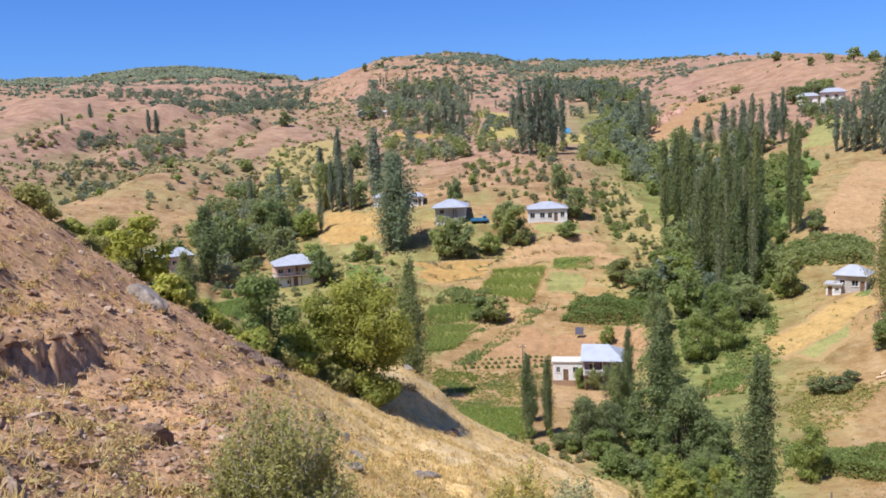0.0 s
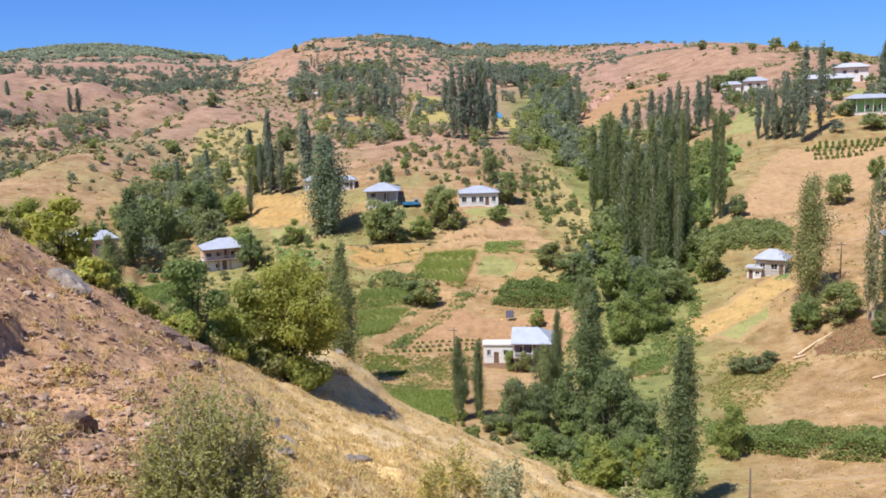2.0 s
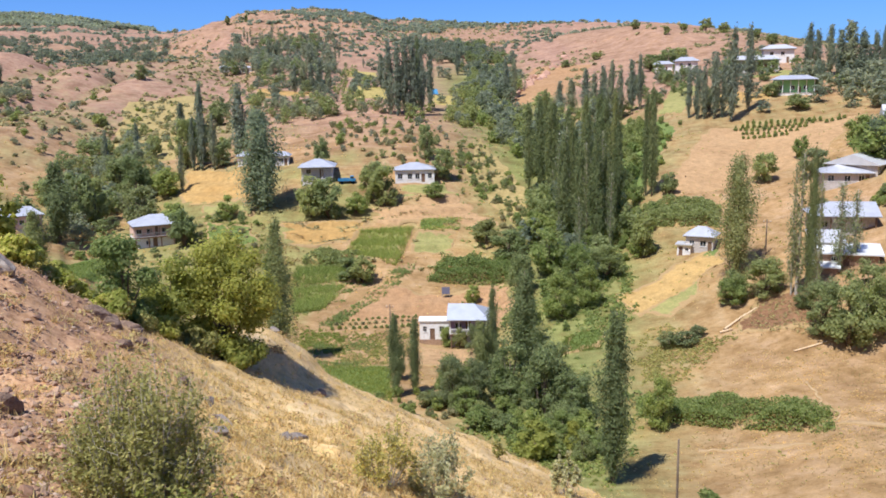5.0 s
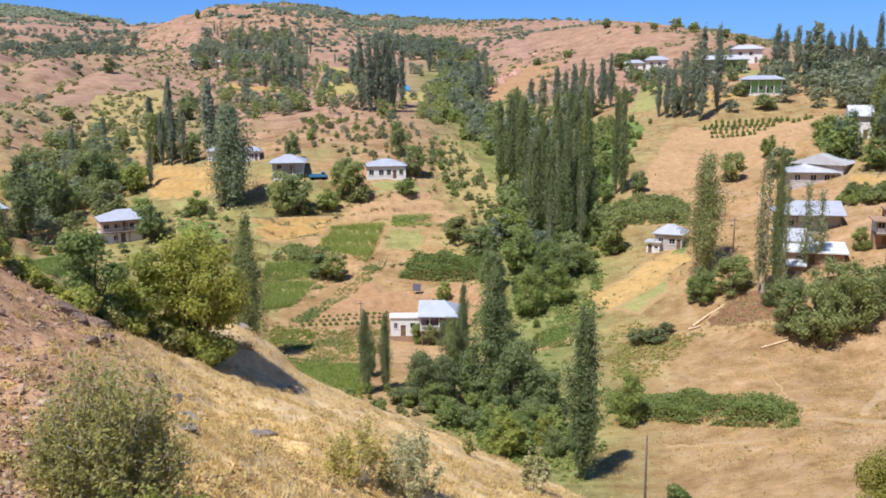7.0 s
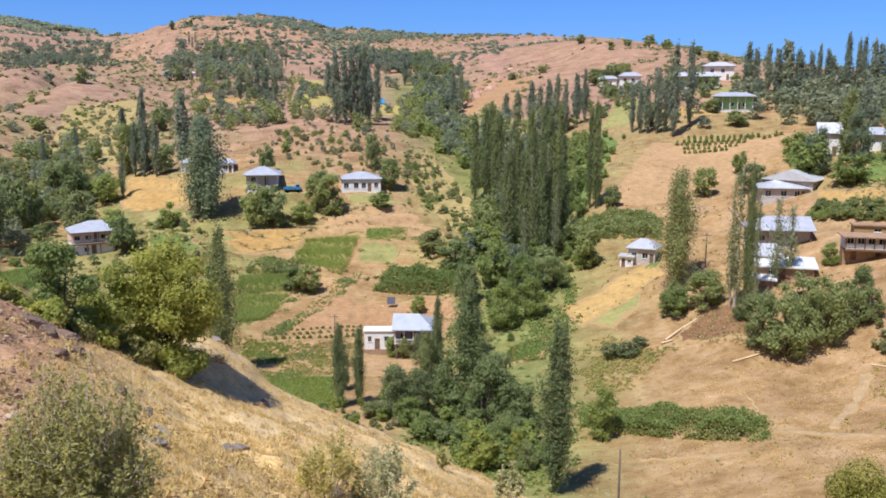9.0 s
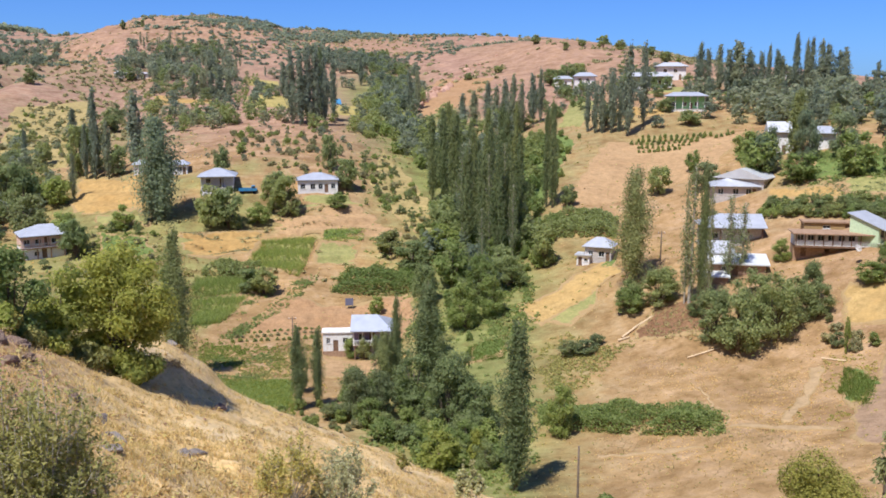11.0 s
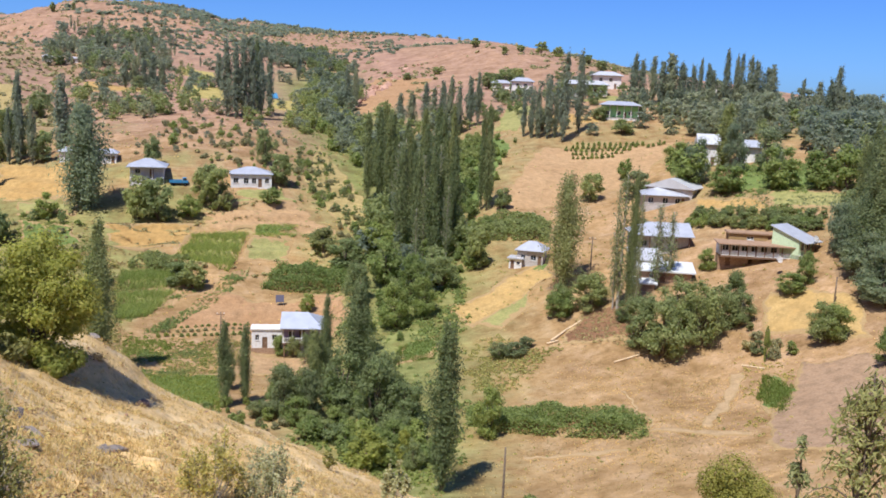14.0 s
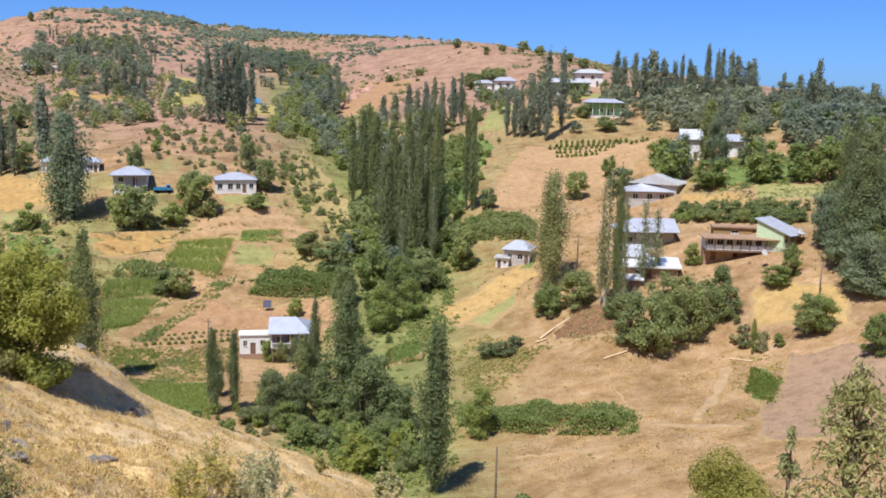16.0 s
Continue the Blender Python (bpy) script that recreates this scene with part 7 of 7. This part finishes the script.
# clods of earth along the lip of the cut bank
_g = random.Random(12)
for i in range(26):
    qy = 10.5 + i * 0.42 + _g.uniform(-0.2, 0.2)
    qx = float(np.interp(qy, LEDGE_Y, LEDGE_X)) + _g.uniform(-0.30, 0.02)
    k = _g.uniform(0.08, 0.24)
    boulder(qx, qy, (k, k * 1.3, k * 0.7), M_BANK, "crumbling clod of brown earth on the bank edge", 20 + i * 1.3, i, 0.1)["group"] = "clods on the bank edge"

tagged(new("earth_clods", stone_mesh("earth_clods", near_points(2400, 7, 1, 9, 26), (0.04, 0.20), M_STONES, 7, 0.7)), "coarse brown clods of earth at the slope foot", "stones", kind="stuff")

tagged(new("loose_stones", stone_mesh("loose_stones", near_points(1300, 8, 1, 13, 42), (0.05, 0.20), M_STONES, 8, 0.75)), "angular brown stones and clods on the bare slope", "stones", kind="stuff")

# dry grass and weeds
clumps("dry_brush", "yellowish dry brush on bare earth", near_points(22, 27, 1, 11, 30), 0.36, 190, M_WEED, "brush", 0.7, 0.12, 27)
blades("dry_grass", "yellow dry grass tufts on bare earth", near_points(60, 28, 1, 10, 30), 0.30, 36, M_DRY, 28, 0.03, 0.6)
clumps("dry_brush", "brown dry brush on bare earth", near_points(34, 25, 1, 14, 30), 0.34, 170, M_WEED, "brush", 0.75, 0.13, 25)
clumps("dry_brush", "brown dry brush in the grass", near_points(150, 26, -1, 13, 52), 0.42, 120, M_WEED, "brush", 0.75, 0.13, 26)
blades("dry_grass", "straw-coloured dry grass covering the slope", near_points(14000, 21, -1, 12, 60), 0.17, 7, M_DRY, 21, 0.035, 0.5)
blades("dry_grass", "thin dry grass on bare earth", near_points(420, 22, 1, 9, 48), 0.20, 6, M_DRY, 22, 0.025, 0.5)
clumps("dry_weeds", "brown and grey-green dry weeds", near_points(850, 23, -1, 12, 58), 0.25, 30, M_WEED, "weeds", 0.8, 0.22, 23)
clumps("dry_weeds", "yellowish dry weeds on bare earth", near_points(90, 24, 1, 12, 45), 0.26, 50, M_WEED, "weeds", 0.8, 0.22, 24)


def own_plant(name, meshes, x, y, label, cat, turn=0.0, group=""):
    e = plant(name, *meshes)
    e.location, e.rotation_euler = (x, y, zat(x, y) - 0.05), (0, 0, turn)
    return tagged(e, label, cat, group)


def make_shrub(h, w, stems, leaves, size, material, seed):
    """An airy shrub: many thin rising twigs with small leaves along them."""
    g = np.random.default_rng(seed)
    limbs, A, B = [], [], []
    for i in range(stems):
        a = g.uniform(0, 2 * math.pi)
        q = math.sqrt(g.random())
        tip = np.array((math.cos(a) * w / 2 * q, math.sin(a) * w / 2 * q, h * (1 - 0.5 * q * q) * g.uniform(0.45, 1.05)))
        root = np.array((math.cos(a) * 0.12 * w * q, math.sin(a) * 0.12 * w * q, -0.05))
        mid = root * 0.45 + tip * 0.55 + np.array((math.cos(a), math.sin(a), -0.3)) * 0.05 * w
        limbs.append([(tuple(root), 0.006 * h), (tuple(mid), 0.003 * h), (tuple(tip), 0.0008 * h)])
        A += [mid, mid * 0.6 + tip * 0.4]
        B += [tip, tip]
        for _ in range(3):
            t2 = mid + (tip - mid) * g.uniform(0.1, 0.8) + g.normal(0, 0.10 * w, 3)
            t2[2] = max(t2[2], 0.06)
            b2 = mid + (tip - mid) * g.uniform(0, 0.6)
            limbs.append([(tuple(b2), 0.002 * h), (tuple(t2), 0.0006 * h)])
            A.append(b2)
            B.append(t2)
    A, B = np.array(A), np.array(B)
    k = g.integers(0, len(A), leaves)
    c = A[k] + (B[k] - A[k]) * g.uniform(0, 1.08, leaves)[:, None] + g.normal(0, 0.022 * w, (leaves, 3))
    c[:, 2] = np.maximum(c[:, 2], 0.03)
    return limb_mesh("trunk", limbs, M_PALEBARK, 4), leaf_mesh("crown", c, g.normal(0, 0.5, (leaves, 3)) + np.array((0, 0, 0.7)), size, material, 1.9, rs=g)


def make_spray_tree(h, w, shoots, leaves, size, material, seed):
    """A tree of long rising shoots that arch over at their tips, with long hanging leaves in sprays."""
    g = np.random.default_rng(seed)
    limbs = [[((0, 0, -0.3), 0.016 * h), ((0.05, 0.02, 0.35 * h), 0.011 * h), ((-0.04, 0.05, 0.7 * h), 0.007 * h), ((0, 0, 0.93 * h), 0.002 * h)]]
    C, D = [], []
    per = leaves // shoots
    for i in range(shoots):
        z0 = h * (0.30 + 0.62 * (i / shoots) ** 0.8)
        a = i * 2.4 + g.uniform(-0.5, 0.5)
        reach = w / 2 * (1.15 - 0.75 * (z0 / h - 0.3) / 0.62) * g.uniform(0.45, 1.1)
        up = h * g.uniform(0.03, 0.10)
        t = np.linspace(0, 1, 6)
        x, y = np.cos(a) * reach * t, np.sin(a) * reach * t
        z = z0 + up * np.sin(t * 2.4) * 1.5 - 0.25 * reach * t ** 3
        limbs.append([((x[k], y[k], z[k]), 0.0035 * h * (1 - 0.85 * t[k]) ** 1.0) for k in range(6)])
        u = g.uniform(0.25, 1.05, per)
        px, py, pz = np.interp(u, t, x), np.interp(u, t, y), np.interp(u, t, z)
        b = g.uniform(0, 6.28, per)
        r = np.abs(g.normal(0, 0.055 * w, per)) + 0.02
        C.append(np.stack([px + np.cos(b) * r, py + np.sin(b) * r, pz - 0.8 * r + g.normal(0, 0.03 * w, per)], 1))
        D.append(np.stack([np.cos(b), np.sin(b), 0.6 + 0 * b], 1))
    return limb_mesh("trunk", limbs, M_BARK, 5), leaf_mesh("crown", np.concatenate(C), np.concatenate(D), size, material, 3.0, rs=g)


own_plant("shrub", make_shrub(3.2, 2.7, 150, 20000, 0.042, M_SHRUB, 1), -5.7, 13.9, "airy olive-green shrub with small leaves on the slope", "shrub", 0.5)
own_plant("shrub", make_shrub(1.1, 1.7, 50, 4500, 0.05, M_YOUNG, 2), -4.4, 12.8, "low yellow-green leafy shrub", "shrub", 1.5)
own_plant("shrub", make_shrub(2.3, 2.2, 46, 2600, 0.06, M_SHRUB, 3), -2.7, 24.2, "loose olive-green shrub on dry slope", "shrub", 0.2)
own_plant("shrub", make_shrub(2.4, 2.1, 50, 3000, 0.06, M_GREYLEAF, 4), -1.1, 25.1, "grey-green shrub on dry slope", "shrub", 2.2)
own_plant("shrub", make_shrub(1.3, 0.9, 14, 700, 0.09, M_SHRUB, 5), 1.3, 48.0, "small upright shrub at the slope edge", "shrub", 2.2)
own_plant("shrub", make_shrub(2.6, 1.6, 26, 1500, 0.10, M_GREYLEAF, 6), 4.3, 39.8, "upright grey-green shrub on dry slope", "shrub", 1.2)
own_plant("walnut_tree", make_tree(6.4, 5.6, 26000, 0.115, M_BRIGHT, 0.08, 204, 34, 0.75), -12.5, 42.6, "broad sunlit yellow-green walnut tree on the slope edge", "tree", 0.4)
own_plant("bush", make_bush(2.2, 2.8, 5000, 0.11, M_BRIGHT, 211), -11.5, 41.4, "leafy yellow-green bush under the walnut tree", "bush", 0.9)
own_plant("broadleaf_tree", make_tree(4.2, 3.4, 4600, 0.15, M_BRIGHT, 0.04, 202, 16), -14.9, 40.9, "leafy green tree behind the slope edge", "tree", 1.4)
own_plant("broadleaf_tree", make_tree(4.3, 3.0, 6500, 0.12, M_GREEN, 0.02, 203, 16), -15.6, 37.9, "grey-green tree behind the slope edge", "tree", 2.4)
own_plant("tree", make_spray_tree(10.0, 3.6, 54, 4300, 0.062, M_NEAR, 205), 12.4, 17.0, "leafy grey-green tree with drooping sprays of long leaves", "tree", 0.3)
own_plant("sapling", make_spray_tree(7.7, 1.1, 18, 1500, 0.055, M_NEAR, 206), 11.3, 17.7, "slender sapling with drooping leaf sprays at its top", "tree", 1.1)
own_plant("broadleaf_tree", make_bush(13.2, 9.0, 30000, 0.13, M_ROUND, 207, 26), 35.2, 62.8, "round yellow-green tree below the slope", "tree", 0.3)
own_plant("bush", make_bush(4.6, 3.2, 1500, 0.2, M_GREEN, 208), 22.3, 78.9, "round green bush in the dry field", "bush", 0.3)

# yellowish bushes along the edge of the slope
_g = random.Random(4)
for i, (bx, by) in enumerate([
        (-19.6, 30.2),
        (-19.6, 31.4),
        (-18.9, 31.8),
        (-17.8, 32.4),
        (-17.2, 32.8),
        (-17.0, 34.0),
        (-16.7, 35.2),
        (-16.1, 35.5),
        (-15.6, 35.8),
        (-15.4, 36.9),
        (-14.8, 37.2),
        (-14.6, 38.3),
        (-13.9, 38.6),
        (-13.7, 39.7),
        (-18.6, 38.8),
        (-17.5, 39.3),
        (-16.0, 41.0),
        (-17.1, 40.5),
        (-13.2, 39.9),
        (-17.1, 33.9),
        (-17.1, 36.1),
        (-20.4, 28.5),
        (-20.4, 29.7),
]):
    own_plant("bush", EDGE[i % 4], bx + _g.uniform(-0.5, 0.5), by, "yellow-green bush on the edge of the dry slope", "bush", i * 1.3, "bushes on the slope edge").scale = [_g.uniform(0.4, 0.85)] * 3


# ---------------- poles, logs and small things ----------------
def rod(name, a, b, r0, r1, material, sides=8):
    return limb_mesh(name, [[(a, r0), (tuple((np.array(a) + np.array(b)) / 2), (r0 + r1) / 2), (b, r1)]], material, sides)


def utility_pole(x, y, h, cross=True):
    e = new("utility_pole")
    e.location = (x, y, zat(x, y) - 0.3)
    part("pole", rod("pole", (0, 0, 0), (0, 0, h), 0.14, 0.09, M_BARK), e)
    if cross:
        part("crossarm", box_mesh("crossarm", [(-0.7, -0.06, h - 0.5, 0.7, 0.06, h - 0.38)], M_WOOD, 0.01), e)
        for q in (-0.55, 0.55):
            part("insulator", rod("insulator", (q, 0, h - 0.38), (q, 0, h - 0.2), 0.05, 0.04, M_WHITE), e)
    return tagged(e, "plain weathered wooden utility pole", "pole", "utility poles")


utility_pole(19.8, 81.6, 8.2, False)
utility_pole(50.7, 151.6, 6.4)
utility_pole(-14.8, 150.0, 7.0)
utility_pole(77.2, 117.4, 4.5, False)


def log(a, b, r, label):
    za, zb = zat(*a) + r, zat(*b) + r
    return tagged(new("log", rod("log", (a[0], a[1], za), (b[0], b[1], zb), r, r * 0.7, M_LOG)), label, "log", "felled logs")


log((38.3, 131.5), (42.2, 134.0), 0.22, "peeled pale log lying on the field edge")
log((41.7, 133.6), (44.1, 134.6), 0.18, "peeled pale log lying on the field edge")
log((37.5, 131.0), (39.4, 131.0), 0.20, "short peeled pale log on dry ground")
log((44.9, 120.5), (50.6, 121.6), 0.16, "long thin grey log lying in the field")
log((61.0, 112.6), (62.6, 109.3), 0.14, "thin pale log lying in the field")

_p = new("solar_panel")
_px, _py = -5.6, 171.4
_p.location = (_px, _py, zat(_px, _py))
tagged(_p, "tilted dark solar panel on a metal stand", "solar panel")
part("panel", mesh_of("panel", [(-0.8, -0.2, 0.9), (0.8, -0.2, 0.9), (0.8, 0.5, 2.2), (-0.8, 0.5, 2.2), (-0.8, -0.15, 0.86), (0.8, -0.15, 0.86), (0.8, 0.55, 2.16), (-0.8, 0.55, 2.16)], [(0, 1, 2, 3), (4, 7, 6, 5), (0, 4, 5, 1), (1, 5, 6, 2), (2, 6, 7, 3), (3, 7, 4, 0)], M_PANEL), _p)
for q in (-0.7, 0.7):
    part("leg", rod("leg", (q, -0.1, -0.2), (q, -0.1, 0.95), 0.03, 0.03, M_METAL), _p)
    part("leg", rod("leg", (q, 0.5, -0.2), (q, 0.5, 2.1), 0.03, 0.03, M_METAL), _p)


def truck(x, y, turn):
    """A small blue lorry: cab, open body with side boards, four wheels."""
    e = new("truck")
    e.location, e.rotation_euler = (x, y, zat(x, y)), (0, 0, turn)
    tagged(e, "small blue truck parked beside the house", "truck")
    part("chassis", box_mesh("chassis", [(-2.0, -0.4, 0.45, 2.0, 0.4, 0.65)], M_WOOD), e)
    cab = part("cab", box_mesh("cab", [(0.8, -0.8, 0.6, 2.1, 0.8, 1.2), (0.8, -0.75, 1.2, 1.7, 0.75, 1.9)], M_BLUE, 0.06), e)
    part("windscreen", box_mesh("windscreen", [(1.69, -0.65, 1.28, 1.73, 0.65, 1.8)], M_GLASS), cab)
    part("side_window", box_mesh("side_window", [(0.95, -0.78, 1.3, 1.6, -0.74, 1.78)], M_GLASS), cab)
    part("bed", box_mesh("bed", [(-2.2, -0.85, 0.65, 0.7, 0.85, 0.75), (-2.2, -0.85, 0.75, 0.7, -0.78, 1.3), (-2.2, 0.78, 0.75, 0.7, 0.85, 1.3), (-2.2, -0.78, 0.75, -2.13, 0.78, 1.3), (0.63, -0.78, 0.75, 0.7, 0.78, 1.3)], M_BLUE), e)
    for wx in (-1.3, 1.4):
        for wy in (-0.75, 0.75):
            w = part("wheel", rod("tyre", (wx, wy - 0.12, 0.35), (wx, wy + 0.12, 0.35), 0.36, 0.36, M_TYRE, 14), e)
            part("rim", rod("rim", (wx, wy - 0.13, 0.35), (wx, wy + 0.13, 0.35), 0.18, 0.18, M_METAL, 10), w)


M_TYRE, _n2, _l2, _b2 = base("tyre_rubber", 0.9, 0, 0.2)
_b2.inputs["Base Color"].default_value = (0.03, 0.03, 0.03, 1)
truck(-31.0, 216.2, 0.1)
_px, _py = -16.3, 384.2
tagged(new("tarpaulin_shelter", roof_mesh("tarpaulin_shelter", _px - 2.2, _px + 2.2, _py - 1.5, _py + 1.5, zat(_px, _py) + 0.1, 2.2, 0.6, 0.6, M_BLUE, 0.05, False)), "small bright blue tarpaulin shelter on a terrace", "shelter")


def dish(x, y, z, turn):
    e = new("satellite_dish")
    e.location, e.rotation_euler = (x, y, z), (radians(60), 0, turn)
    bm = bmesh.new()
    rings = [[bm.verts.new((r * math.cos(a), r * math.sin(a), 0.25 * r * r)) for a in np.linspace(0, 2 * math.pi, 17)[:-1]] for r in (0.05, 0.25, 0.45, 0.6)]
    for a, b in zip(rings, rings[1:]):
        for i in range(16):
            bm.faces.new((a[i], a[(i + 1) % 16], b[(i + 1) % 16], b[i]))
    bm.faces.new(rings[0])
    me = bpy.data.meshes.new("reflector")
    bmesh.ops.solidify(bm, geom=bm.faces[:], thickness=0.02)
    bm.to_mesh(me)
    bm.free()
    me.materials.append(M_WHITE)
    part("reflector", me, e)
    part("feed_arm", rod("feed_arm", (0, -0.5, 0.1), (0, 0, 0.6), 0.02, 0.02, M_METAL), e)
    part("mount", rod("mount", (0, 0, -0.02), (0, -0.4, -0.7), 0.03, 0.03, M_METAL), e)
    return tagged(e, "white satellite dish on the balcony edge", "satellite dish", "satellite dishes")


_px, _py = 75.7, 132.4
dish(_px, _py - 1.2, zat(_px, _py) + 2.6, 0.2)
dish(83.3, 133.7, zat(83.0, 134.2) + 2.6, 0.3)


# reddish rocks on the flank of the far spur
_g = random.Random(9)
for i in range(34):
    u, v = _g.random(), _g.random()
    a, b, c = (14.5, 347.4), (32.6, 445.3), (53.0, 418.6)
    qx, qy = a[0] + (b[0] - a[0]) * v + (c[0] - a[0]) * u * v, a[1] + (b[1] - a[1]) * v + (c[1] - a[1]) * u * v
    k = _g.uniform(1.2, 3.6)
    boulder(qx, qy, (k, k * 0.8, k * 0.7), M_REDROCK, "reddish weathered rock outcrop on the spur", i * 1.7, i, 0.0)["group"] = "rock outcrop on the spur"
